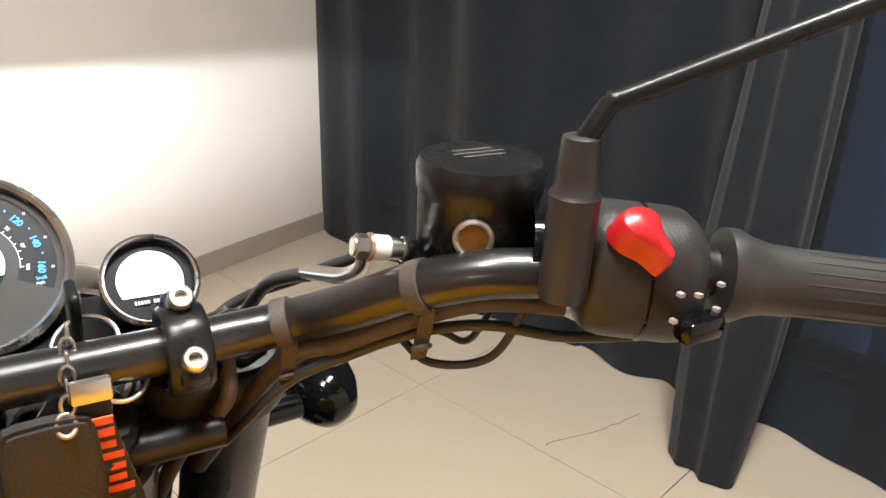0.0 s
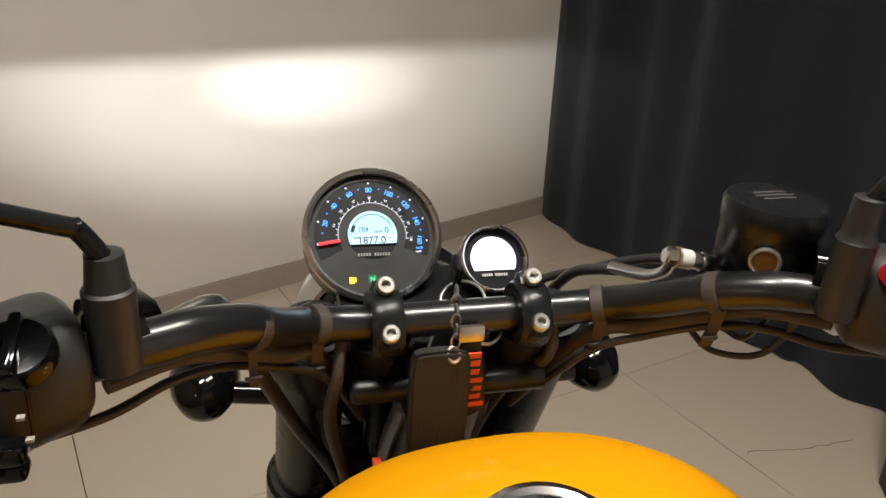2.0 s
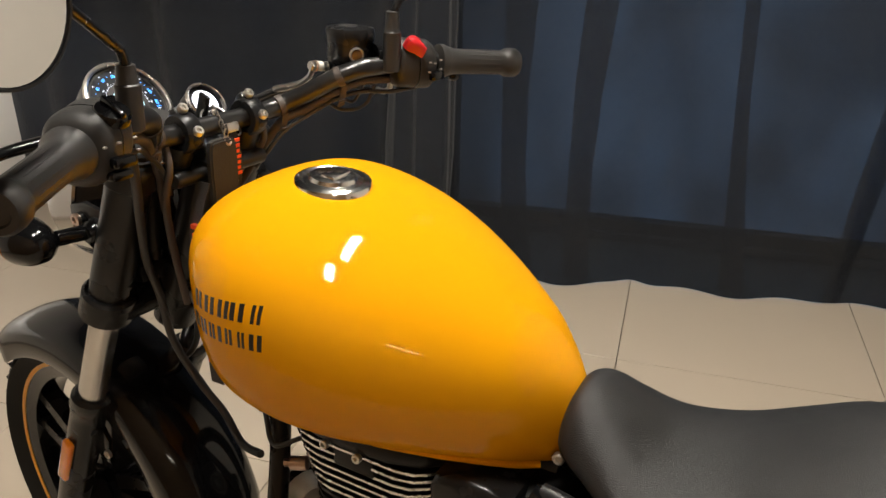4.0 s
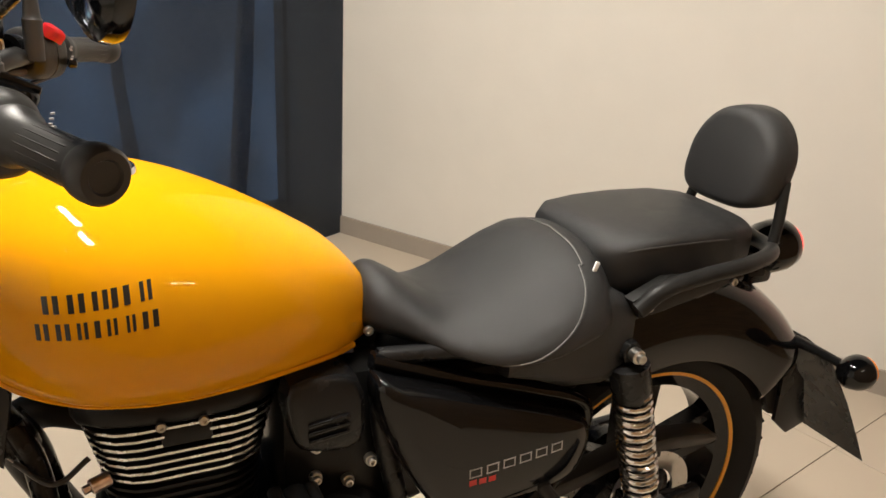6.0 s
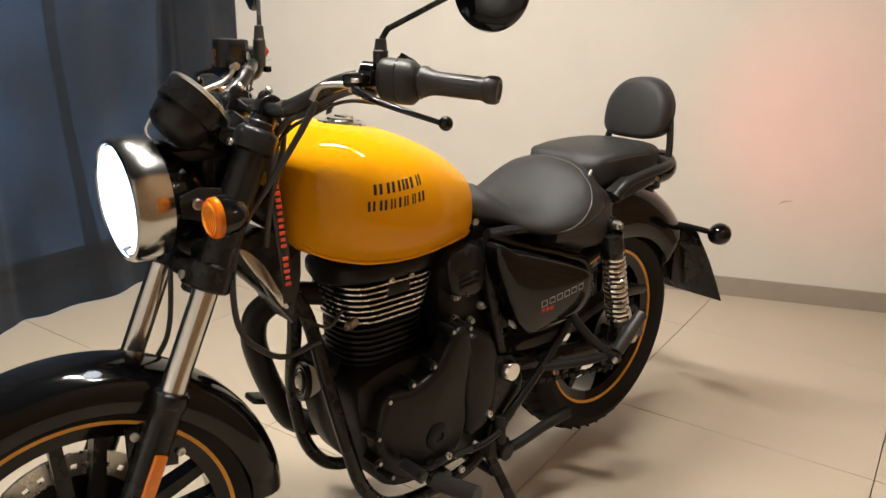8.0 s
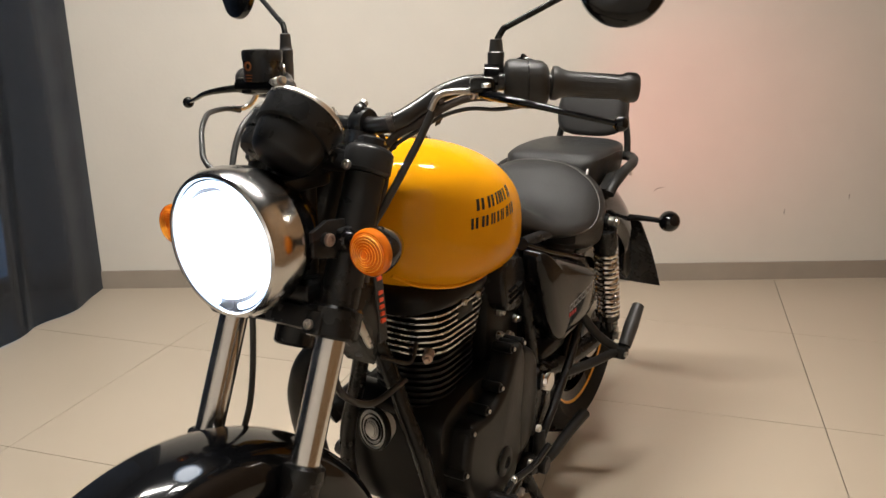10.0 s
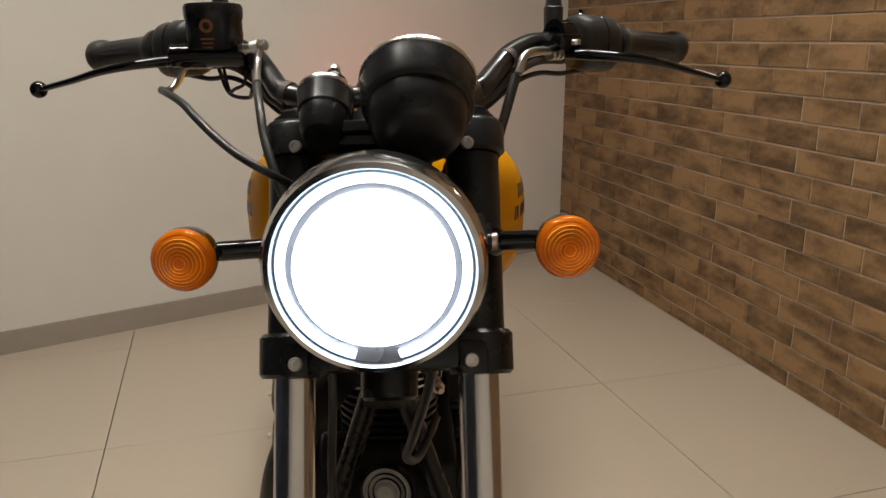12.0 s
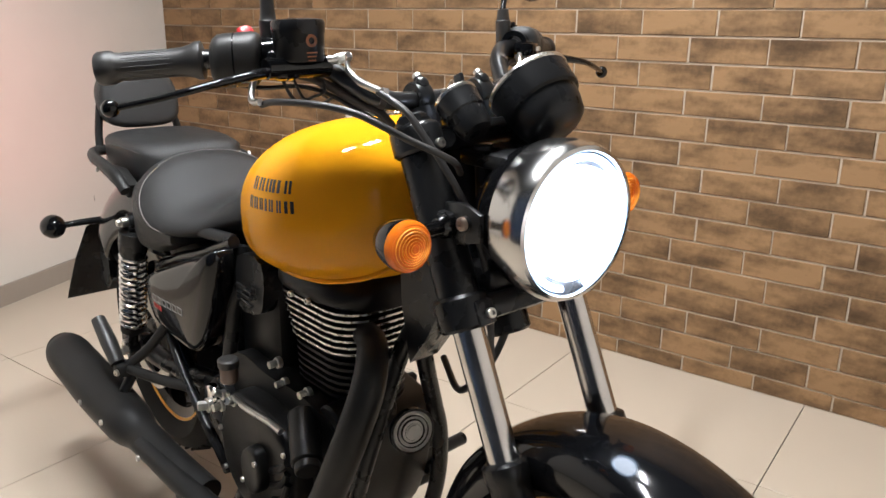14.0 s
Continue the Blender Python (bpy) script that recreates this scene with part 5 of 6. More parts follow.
for v in range(0, 161, 20):
    ang = 188 - 196 * v / 160
    a = radians(ang)
    r = 0.0385
    if v:
        part("numeral", text_bm(str(v), 0.0056, 0.92), BLUEGLOW, speedo, "", True, m=SM @ Matrix.Translation((r * math.cos(a), r * math.sin(a), -0.0012)) @ Matrix.Rotation(a - math.pi / 2, 4, "Z"))
        part("numeral", text_bm(str(v * 5 // 8), 0.0028), WHITEGLOW, speedo, "", True, m=SM @ Matrix.Translation((0.0315 * math.cos(a), 0.0315 * math.sin(a), -0.0008)) @ Matrix.Rotation(a - math.pi / 2, 4, "Z")) if v != 0 and v % 20 == 0 else None
    part("pointer_mark", flat(0.0445 * math.cos(a), 0.0445 * math.sin(a), 0.0013, 0.0013, -0.0010, ang + 45), WHITEGLOW, speedo, "", True, m=SM)
ticks = [flat(0.0285 * math.cos(radians(188 - 196 * k / 20)), 0.0285 * math.sin(radians(188 - 196 * k / 20)), 0.0022 if k % 2 == 0 else 0.0014, 0.0004, -0.0008, 188 - 196 * k / 20) for k in range(21)]
part("tick_ring", joined(disc_bm(0.0274, 0.0278, -0.0010, -10, 190), *ticks), WHITEGLOW, speedo, "fine white scale", True, m=SM)
parts("dot_ring", [flat(0.0400 * math.cos(radians(188 - 196 * (k + 0.5) / 8)), 0.0400 * math.sin(radians(188 - 196 * (k + 0.5) / 8)), 0.0008, 0.0008, -0.001) for k in range(8)], BLUEGLOW, speedo, "", True, m=SM)
part("needle", box((0.0355 * math.cos(radians(189)), 0.0355 * math.sin(radians(189)), 0.0006), (0.0175, 0.0026, 0.0008), 0.0003, Matrix.Rotation(radians(188), 3, "Z")), REDGLOW, speedo, "red needle at zero", True, m=SM)
for txt, x, y, size, mat in (("1877.0", -0.001, -0.0050, 0.0084, LCDINK), ("km", 0.0135, -0.0032, 0.0024, LCDINK), ("AM", -0.0090, 0.0060, 0.0024, LCDINK), ("1:09", -0.0075, 0.0040, 0.0052, LCDINK), ("GEAR", 0.0045, 0.0022, 0.0026, LCDINK), ("0", 0.0115, 0.0032, 0.0072, LCDINK),
                             ("ODO", -0.0125, -0.0024, 0.0026, LCDINK), ("E", -0.0168, 0.0000, 0.0022, LCDINK), ("F", 0.0162, 0.0000, 0.0024, LCDINK), ("km/h", 0.0372, -0.0125, 0.0028, BLUEGLOW), ("mph", 0.0362, -0.0155, 0.0026, WHITEGLOW), ("N", -0.0030, -0.0368, 0.0054, GREENGLOW)):
    part("readout", text_bm(txt, size), mat, speedo, "", True, m=SM @ Matrix.Translation((x, y, 0.0003 if mat is LCDINK else -0.0004)))
part("fuel_gauge_arc", joined(disc_bm(0.0168, 0.0174, 0.0002, 20, 160), disc_bm(0.0150, 0.0178, 0.0002, 150, 172)), LCDINK, speedo, "", True, m=SM)
part("fuel_lamp", joined(flat(-0.0196, -0.0372, 0.0038, 0.0052, -0.0004), flat(-0.0166, -0.0366, 0.0012, 0.0036, -0.0004)), YELLOWGLOW, speedo, "lit amber fuel lamp", True, m=SM)
part("beam_lamp", flat(-0.0030, -0.0440, 0.0050, 0.0030, -0.0004), YELLOWGLOW, speedo, "small amber lamp", True, m=SM)
part("neutral_window", flat(-0.0030, -0.0368, 0.0072, 0.0072, -0.0008), material("dark_green_window", (0.01, 0.08, 0.03), 0.4, emit=(0.0, 0.25, 0.08), power=0.35), speedo, "", True, m=SM)
parts("name_bar", [flat(-0.0125 + 0.0022 * k, -0.0165, 0.0014, 0.0024, -0.0002) for k in range(12) if k != 5], GREYMARK, speedo, "", True, m=SM)
GC = Vector((0.386, -0.054, 1.016))
GM = face_matrix(GC)
clock = part("display_pod", lathe([(0.0, -0.055), (0.018, -0.054), (0.0225, -0.046), (0.0240, -0.028), (0.0262, -0.026), (0.0270, -0.010), (0.0280, -0.002), (0.0255, -0.003), (0, -0.003)], GC, FN, 48), SATIN, bike, "small round display pod beside the speedometer", True)
part("bezel", lathe([(0.0255, -0.002), (0.0275, -0.003), (0.0288, 0.000), (0.0284, 0.003), (0.0268, 0.0044), (0.0255, 0.003)], GC, FN, 48, closed=True), BEZEL, clock, "dark chrome bezel", True)
part("dial", disc_bm(0, 0.0258, -0.0020), DIAL, clock, "", True, m=GM)
part("display", joined(disc_bm(0, 0.0190, -0.0012, -28, 208), flat(0, -0.0045, 0.0330, 0.0088, -0.0012)), LCDWHITE, clock, "bright white lit display", True, m=GM)
part("readout", text_bm("11  29", 0.0058), LCDFAINT, clock, "", True, m=GM @ Matrix.Translation((0, -0.0015, -0.0004)))
parts("name_bar", [flat(-0.0105 + 0.0018 * k, -0.0128, 0.0012, 0.0022, -0.0010) for k in range(12) if k != 5], WHITEMARK, clock, "", True, m=GM)
part("gauge_bracket", joined(box((0.378, 0.0, 0.978), (0.10, 0.14, 0.012), 0.004, ry(-14)), rod((0.405, 0.037, 0.955), (0.435, 0.037, 0.972), 0.016), rod((0.385, -0.054, 0.965), (0.39, -0.054, 0.98), 0.012)), SATIN, bike, "", True)
IG = Vector((0.335, -0.012, 0.985))
ign = part("ignition_lock", lathe([(0.020, -0.035), (0.022, 0.0), (0.0215, 0.004), (0.018, 0.005), (0.013, 0.003), (0, 0.003)], IG, FN, 32), SATIN, bike, "black ignition lock", True)
part("lock_ring", lathe([(0.0195, 0.004), (0.0195, 0.0055), (0.0165, 0.0055), (0.0165, 0.004)], IG, FN, 32, closed=True), GREYMARK, ign, "", True)
part("lock_mark", text_bm("OFF", 0.0050), WHITEMARK, ign, "", True, m=face_matrix(IG) @ Matrix.Translation((-0.0140, 0.0075, 0.0052)) @ Matrix.Rotation(radians(50), 4, "Z"))

# engine
def fin_ring(z, hx, hy, th, cx=0.06, r=0.058, lean=0.0):
    """A thin cooling fin: a rounded rectangle plate at height z."""
    pts = []
    for sx, sy, a0 in ((1, 1, 0), (-1, 1, 90), (-1, -1, 180), (1, -1, 270)):
        for k in range(5):
            a = radians(a0 + 90 * k / 4)
            pts.append((cx + sx * (hx - r) + r * math.cos(a), sy * (hy - r) + r * math.sin(a)))
    return loft([[(x + lean * zz, y, z + zz) for x, y in pts] for zz in (-th / 2, th / 2)])


case_poly = smooth_poly([(0.165, 0.47), (0.165, 0.38), (0.135, 0.275), (0.08, 0.215), (-0.05, 0.20), (-0.18, 0.215), (-0.235, 0.30), (-0.235, 0.42), (-0.17, 0.50), (-0.05, 0.495), (0.06, 0.50)], 4)
engine = part("engine", prism(case_poly, -0.105, 0.100, 0.012), CASTBLACK, bike, "black air-cooled single cylinder engine")
part("cylinder_core", fin_ring(0.585, 0.088, 0.066, 0.20), CASTBLACK, engine)
for k in range(9):
    z = 0.472 + 0.0125 * k
    part("black_fin", fin_ring(z, 0.092 + 0.001 * k, 0.074, 0.0045), CASTBLACK, engine)
for k in range(7):
    z = 0.590 + 0.0125 * k
    w = 0.100 + 0.0028 * k
    part("fin", fin_ring(z, w, 0.080 + 0.0012 * k, 0.0050), CASTBLACK, engine)
    rim = fin_ring(z, w + 0.0008, 0.0808 + 0.0012 * k, 0.0034)
    part("fin_edge", rim, FIN, engine, "bright machined fin edge")
part("head_block", box((0.06, 0.076, 0.652), (0.060, 0.022, 0.030), 0.004), CASTBLACK, engine)
part("rocker_cover", loft([superring(x, w, zt, 0.690, 0.668, 2.3, 4, 40) for x, w, zt in ((0.186, 0.035, 0.702), (0.178, 0.062, 0.714), (0.15, 0.085, 0.728), (0.11, 0.096, 0.736), (0.06, 0.100, 0.738), (0.01, 0.097, 0.734), (-0.03, 0.085, 0.724), (-0.055, 0.060, 0.710), (-0.062, 0.035, 0.700))]), CASTBLACK, engine, "smooth black rocker cover", sharp=60)
parts("cover_bolt", [bolt_bm((x, sg * y, 0.676), (0, sg, 0.1), 0.006, 0.006) for sg in (1, -1) for x, y in ((0.090, 0.098), (0.042, 0.100))], BOLT, engine)
parts("cover_plate", [box((0.062, sg * 0.089, 0.716), (0.034, 0.010, 0.022), 0.003, Matrix.Rotation(radians(-sg * 38), 3, "X")) for sg in (1, -1)], CASTBLACK, engine)
part("gear_case", box((-0.135, 0, 0.56), (0.16, 0.15, 0.26), 0.02), CASTBLACK, bike, "dark inner housing behind the engine")
parts("case_bolt", [joined(rod((x, 0.070, z), (x, 0.084, z), 0.009, 12), bolt_bm((x, 0.083, z), (0, 1, 0), 0.0065, 0.007)) for x, z in ((-0.178, 0.55), (-0.145, 0.525), (-0.10, 0.54), (-0.085, 0.50), (-0.10, 0.59), (-0.13, 0.592))], BOLT, bike)
part("battery_box", box((-0.33, 0, 0.575), (0.26, 0.19, 0.20), 0.02), CASTBLACK, bike, "dark inner box between the side panels")
left = smooth_poly([(0.150, 0.405), (0.125, 0.455), (0.06, 0.455), (0.0, 0.478), (-0.045, 0.540), (-0.080, 0.545), (-0.098, 0.49), (-0.085, 0.40), (-0.085, 0.315), (-0.050, 0.255), (0.035, 0.235), (0.115, 0.275), (0.150, 0.34)], 4)
cover = part("crankcase_cover", prism(left, 0.095, 0.142, 0.016, 4), CASTBLACK, engine, "smooth black left engine cover", sharp=50)
part("cover_cap", lathe([(0.030, 0), (0.030, 0.004), (0.026, 0.007), (0.012, 0.008), (0.010, 0.004), (0, 0.004)], (0.002, 0.141, 0.325), (0, 1, 0), 32), CASTBLACK, cover)
parts("cover_bolt", [joined(rod((x, 0.095, z), (x, 0.136, z), 0.010, 12), bolt_bm((x, 0.135, z), (0, 1, 0), 0.0055, 0.005)) for x, z in ((0.152, 0.375), (0.125, 0.445), (0.066, 0.462), (0.010, 0.484), (-0.040, 0.545), (-0.088, 0.54), (0.118, 0.275), (0.035, 0.232), (-0.055, 0.252), (0.15, 0.32))], CASTBLACK, cover)
parts("cover_screw", [bolt_bm((x, 0.139, z), (0, 1, 0), 0.0042, 0.003) for x, z in ((0.152, 0.375), (0.125, 0.445), (0.066, 0.462), (0.010, 0.484), (-0.040, 0.545), (-0.088, 0.54), (0.118, 0.275), (0.035, 0.232), (-0.055, 0.252), (0.15, 0.32))], BOLT, cover)
part("sprocket_cover", prism(smooth_poly([(-0.100, 0.50), (-0.150, 0.505), (-0.190, 0.46), (-0.195, 0.36), (-0.170, 0.29), (-0.110, 0.275), (-0.095, 0.35)], 4), 0.09, 0.128, 0.014, 3), CASTBLACK, engine, "black sprocket cover", sharp=50)
right = smooth_poly([(0.135, 0.40), (0.10, 0.455), (0.0, 0.47), (-0.08, 0.455), (-0.125, 0.39), (-0.12, 0.30), (-0.06, 0.245), (0.05, 0.235), (0.12, 0.285)], 4)
rcover = part("clutch_cover", prism([(x - 0.045, z - 0.01) for x, z in right], -0.095, -0.150, 0.016, 4), CASTBLACK, engine, "black right engine cover", sharp=50)
part("filter_cover", prism(smooth_poly([(0.015, 0.385), (-0.015, 0.392), (-0.045, 0.365), (-0.042, 0.315), (-0.012, 0.298), (0.018, 0.33)], 4), -0.145, -0.172, 0.008, 3), CASTBLACK, rcover, "small oval oil filter cover", sharp=50)
parts("cover_screw", [bolt_bm((x, y, z), (0, -1, 0), 0.0052, 0.005) for x, y, z in ((0.012, -0.171, 0.372), (-0.038, -0.171, 0.318), (-0.02, -0.149, 0.448), (-0.12, -0.149, 0.445), (-0.165, -0.149, 0.36), (-0.155, -0.149, 0.28), (0.075, -0.149, 0.41), (0.07, -0.149, 0.29), (-0.04, -0.149, 0.232))], BOLT, rcover)
parts("cover_rib", [tube([(0.03, -0.150, 0.30 + 0.03 * k), (0.07, -0.153, 0.325 + 0.03 * k), (0.085, -0.150, 0.36 + 0.02 * k)], 0.007, 8) for k in range(3)], CASTBLACK, rcover)
part("starter_body", joined(rod((0.075, -0.110, 0.475), (0.150, -0.150, 0.430), 0.026, 24), rod((0.145, -0.147, 0.433), (0.162, -0.156, 0.423), 0.021, 24)), CASTBLACK, engine, "black starter motor body")
tankr = part("rear_brake_reservoir", lathe([(0.014, 0.0), (0.0165, 0.003), (0.0170, 0.030), (0.0165, 0.032)], (-0.120, -0.146, 0.470), (0, 0, 1), 24), material("brown_fluid_reservoir", (0.13, 0.09, 0.07), 0.35, vary=0.1), bike, "brown translucent rear brake fluid reservoir")
part("cap", lathe([(0.018, 0.030), (0.0195, 0.032), (0.0195, 0.044), (0.016, 0.047), (0, 0.0475)], (-0.120, -0.146, 0.470), (0, 0, 1), 24), PLASTIC, tankr, "black screw cap")
parts("union_bolt", [joined(rod((x, y, z), (x + dx, y - 0.018, z + dz), r, 8), rod((x, y + 0.006, z), (x, y - 0.004, z), r * 1.5, 14)) for x, y, z, dx, dz, r in ((-0.145, -0.150, 0.435, 0, 0.012, 0.007), (-0.150, -0.152, 0.412, 0, 0, 0.008), (-0.215, -0.150, 0.385, -0.01, 0, 0.010), (-0.10, -0.150, 0.440, 0.01, 0.01, 0.007), (-0.02, -0.10, 0.53, 0, 0, 0.007), (0.0, -0.10, 0.50, 0, 0, 0.006), (0.06, -0.09, 0.50, 0, 0, 0.007))], BOLT, engine)
part("clutch_rod", tube([(-0.10, -0.150, 0.448), (-0.04, -0.155, 0.452), (0.03, -0.152, 0.455), (0.07, -0.150, 0.452)], 0.006, 8), STEEL, engine, "bright clutch release arm")
part("starter_motor", rod((0.135, 0.02, 0.475), (0.135, -0.10, 0.475), 0.032, 24), CASTBLACK, engine)
part("inlet_stub", tube([(-0.05, 0, 0.66), (-0.11, 0, 0.675), (-0.17, 0, 0.675)], 0.030, 18), RUBBER, bike, "black rubber inlet stub")
part("throttle_body", box((-0.115, 0.0, 0.672), (0.055, 0.13, 0.065), 0.012), CASTBLACK, bike)
part("ignition_lead", tube([(0.17, 0.05, 0.62), (0.21, 0.06, 0.60), (0.25, 0.03, 0.62)], 0.0035, 8), RUBBER, engine)
part("spark_plug", joined(rod((0.150, 0.064, 0.597), (0.172, 0.072, 0.594), 0.0095, 16), rod((0.170, 0.071, 0.594), (0.180, 0.075, 0.593), 0.0055, 6)), COPPER, engine, "spark plug with brass hex")

# side panels and boxes
panel = [(-0.165, 0.703), (-0.205, 0.690), (-0.34, 0.642), (-0.470, 0.592), (-0.502, 0.565), (-0.498, 0.515), (-0.455, 0.478), (-0.31, 0.468), (-0.258, 0.485), (-0.215, 0.545), (-0.172, 0.640)]
for s in (1, -1):
    ring = smooth_poly(panel, 4)
    cx, cz = -0.335, 0.575
    sp = part("side_panel", loft([[(cx + (x - cx) * k, s * y, cz + (z - cz) * k) for x, z in ring] for y, k in ((0.100, 1.0), (0.128, 1.0), (0.137, 0.987), (0.144, 0.955), (0.149, 0.90), (0.1525, 0.78), (0.155, 0.55), (0.156, 0.30), (0.1562, 0.08))]), GLOSS, bike, "glossy black side panel with silver grey stripe marks", sharp=60)
    tree = BVHTree.FromPolygons([v.co for v in sp.data.vertices], [p.vertices[:] for p in sp.data.polygons])
    part("panel_rib", tube([(-0.190, s * 0.139, 0.690), (-0.215, s * 0.142, 0.62), (-0.262, s * 0.142, 0.535), (-0.300, s * 0.138, 0.482)], [0.004, 0.006, 0.006, 0.004], 10), GLOSS, sp)


    def mark(x, z, w, h):
        hit = tree.ray_cast(Vector((x, s * 0.5, z)), Vector((0, -s, 0)))
        n = hit[1] * (1 if hit[1].y * s > 0 else -1)
        bm = box((0, 0, 0), (w, 0.0012, h), 0)
        bm.transform(Matrix.Translation(hit[0]) @ Vector((0, s, 0)).rotation_difference(n).to_matrix().to_4x4() @ ry(4).to_4x4())
        return bm

    marks = []
    for k in range(6):
        x, z = -0.303 - 0.0262 * k, 0.5465 + 0.0019 * k
        x = x if s > 0 else -0.735 - x
        marks += [mark(x, z + dz, 0.019, 0.0018) for dz in (-0.0065, 0.0065)] + [mark(x + dx, z, 0.0018, 0.0148) for dx in (-0.0086, 0.0086)]
    parts("stripe_mark", marks, GREYMARK, sp)
    parts("red_mark", [mark(-0.300 - 0.015 * k if s > 0 else -0.435 + 0.015 * k, 0.5305, 0.011, 0.009) for k in range(3)], REDMARK, sp)
    part("panel_frame", tube([(-0.17, s * 0.095, 0.715), (-0.30, s * 0.100, 0.665), (-0.42, s * 0.105, 0.625), (-0.51, s * 0.108, 0.58), (-0.49, s * 0.105, 0.48), (-0.40, s * 0.105, 0.38)], 0.012, 12), GLOSS, bike, "black frame tube")
part("air_box", prism(smooth_poly([(-0.062, 0.700), (-0.150, 0.695), (-0.155, 0.600), (-0.085, 0.600), (-0.062, 0.63)], 3), -0.10, 0.108, 0.010, 3), SATIN, bike, "black plastic air box")
parts("air_box_rib", [box((-0.110, s * 0.110, 0.622 + 0.012 * k), (0.055, 0.005, 0.0045), 0.001, ry(6)) for s in (1, -1) for k in range(3)], SATIN, bike)
parts("seat_bolt", [bolt_bm((-0.181, s * 0.050, 0.734), (0, s, 0), 0.007, 0.006) for s in (1, -1)], BOLT, bike)

# frame
frame_label = "black tubular steel frame"
part("frame_spine", tube([(0.335, 0, 0.86), (0.24, 0, 0.80), (0.05, 0, 0.765), (-0.12, 0, 0.74), (-0.20, 0, 0.70)], [0.032, 0.030, 0.028, 0.026, 0.024], 18), SATIN, bike, frame_label)
part("head_tube", rod((0.325, 0, 0.95), (0.415, 0, 0.745), 0.034, 24), SATIN, bike)
part("downtube", tube([(0.372, 0, 0.78), (0.30, 0, 0.70), (0.255, 0, 0.645), (0.238, 0, 0.615)], [0.030, 0.028, 0.026, 0.020], 18), SATIN, bike, frame_label)
part("gusset", prism([(0.375, 0.79), (0.315, 0.80), (0.24, 0.765), (0.243, 0.70), (0.262, 0.61), (0.30, 0.66)], -0.030, 0.030, 0.006), SATIN, bike, "black frame gusset plate")
part("gusset_bracket", prism(smooth_poly([(0.366, 0.772), (0.352, 0.770), (0.322, 0.738), (0.296, 0.690), (0.276, 0.650), (0.288, 0.652), (0.312, 0.690), (0.345, 0.735)], 3), 0.031, 0.035, 0.001), STEEL, bike, "bare steel bracket plate on the gusset")
for s in (1, -1):
    part("cradle_tube", tube([(0.250, s * 0.012, 0.660), (0.231, s * 0.022, 0.615), (0.222, s * 0.038, 0.560), (0.216, s * 0.057, 0.498), (0.208, s * 0.078, 0.430), (0.190, s * 0.092, 0.340), (0.160, s * 0.096, 0.250), (0.10, s * 0.098, 0.185), (0.0, s * 0.10, 0.165), (-0.15, s * 0.10, 0.18), (-0.22, s * 0.10, 0.28), (-0.225, s * 0.10, 0.42), (-0.19, s * 0.09, 0.60), (-0.19, s * 0.07, 0.70)], 0.0145, 14), SATIN, bike, frame_label)
    part("subframe_tube", tube([(-0.18, s * 0.09, 0.715), (-0.32, s * 0.11, 0.715), (-0.50, s * 0.118, 0.725), (-0.66, s * 0.108, 0.74), (-0.80, s * 0.085, 0.75)], 0.012, 12), SATIN, bike, frame_label)
    part("peg_plate", prism(smooth_poly([(-0.19, 0.42), (-0.24, 0.43), (-0.28, 0.36), (-0.26, 0.27), (-0.20, 0.26), (-0.17, 0.33)], 3), s * 0.100, s * 0.125, 0.006), SATIN, bike)
    part("pivot_cap", lathe([(0.024, 0), (0.024, 0.010), (0.020, 0.016), (0, 0.018)], (-0.222, s * 0.130, 0.400), (0, s, 0), 28), CHROME, bike, "round chrome pivot cap")
    # passenger peg arm, folded peg
    arm = part("peg_bracket", joined(tube([(-0.40, s * 0.125, 0.52), (-0.46, s * 0.165, 0.43), (-0.495, s * 0.205, 0.385)], 0.011, 12), tube([(-0.325, s * 0.140, 0.378), (-0.41, s * 0.175, 0.376), (-0.49, s * 0.205, 0.380)], 0.011, 12), box((-0.500, s * 0.214, 0.378), (0.035, 0.034, 0.030), 0.006)), MATTE, bike, "black passenger peg bracket")
    part("peg", tube([(-0.505, s * 0.222, 0.392), (-0.545, s * 0.224, 0.43), (-0.592, s * 0.226, 0.468)], [0.0155, 0.0175, 0.0150], 14), RUBBER, arm, "folded rubber passenger peg")
    part("peg_bolt", bolt_bm((-0.484, s * 0.231, 0.380), (0.3, s, 0), 0.007, 0.006), BOLT, arm)
    part("bracket_tube", tube([(-0.450, s * 0.130, 0.490), (-0.400, s * 0.136, 0.442), (-0.340, s * 0.14, 0.390), (-0.270, s * 0.14, 0.332), (-0.212, s * 0.138, 0.285), (-0.205, s * 0.125, 0.235)], 0.010, 12), SATIN, bike)
    # rider peg
    rp = part("rider_peg", joined(rod((0.02, s * 0.16, 0.235), (0.00, s * 0.262, 0.245), 0.019, 16), box((0.0, s * 0.145, 0.228), (0.05, 0.04, 0.03), 0.008)), RUBBER, bike, "black rubber rider peg")
    part("peg_hanger", tube([(0.02, s * 0.145, 0.225), (-0.02, s * 0.115, 0.20), (-0.06, s * 0.10, 0.18)], 0.011, 12), SATIN, rp)
    # rear shock
    top, low = Vector((-0.547, s * 0.142, 0.687)), Vector((-0.630, s * 0.146, 0.362))
    ax = (low - top).normalized()
    n = (low - top).length
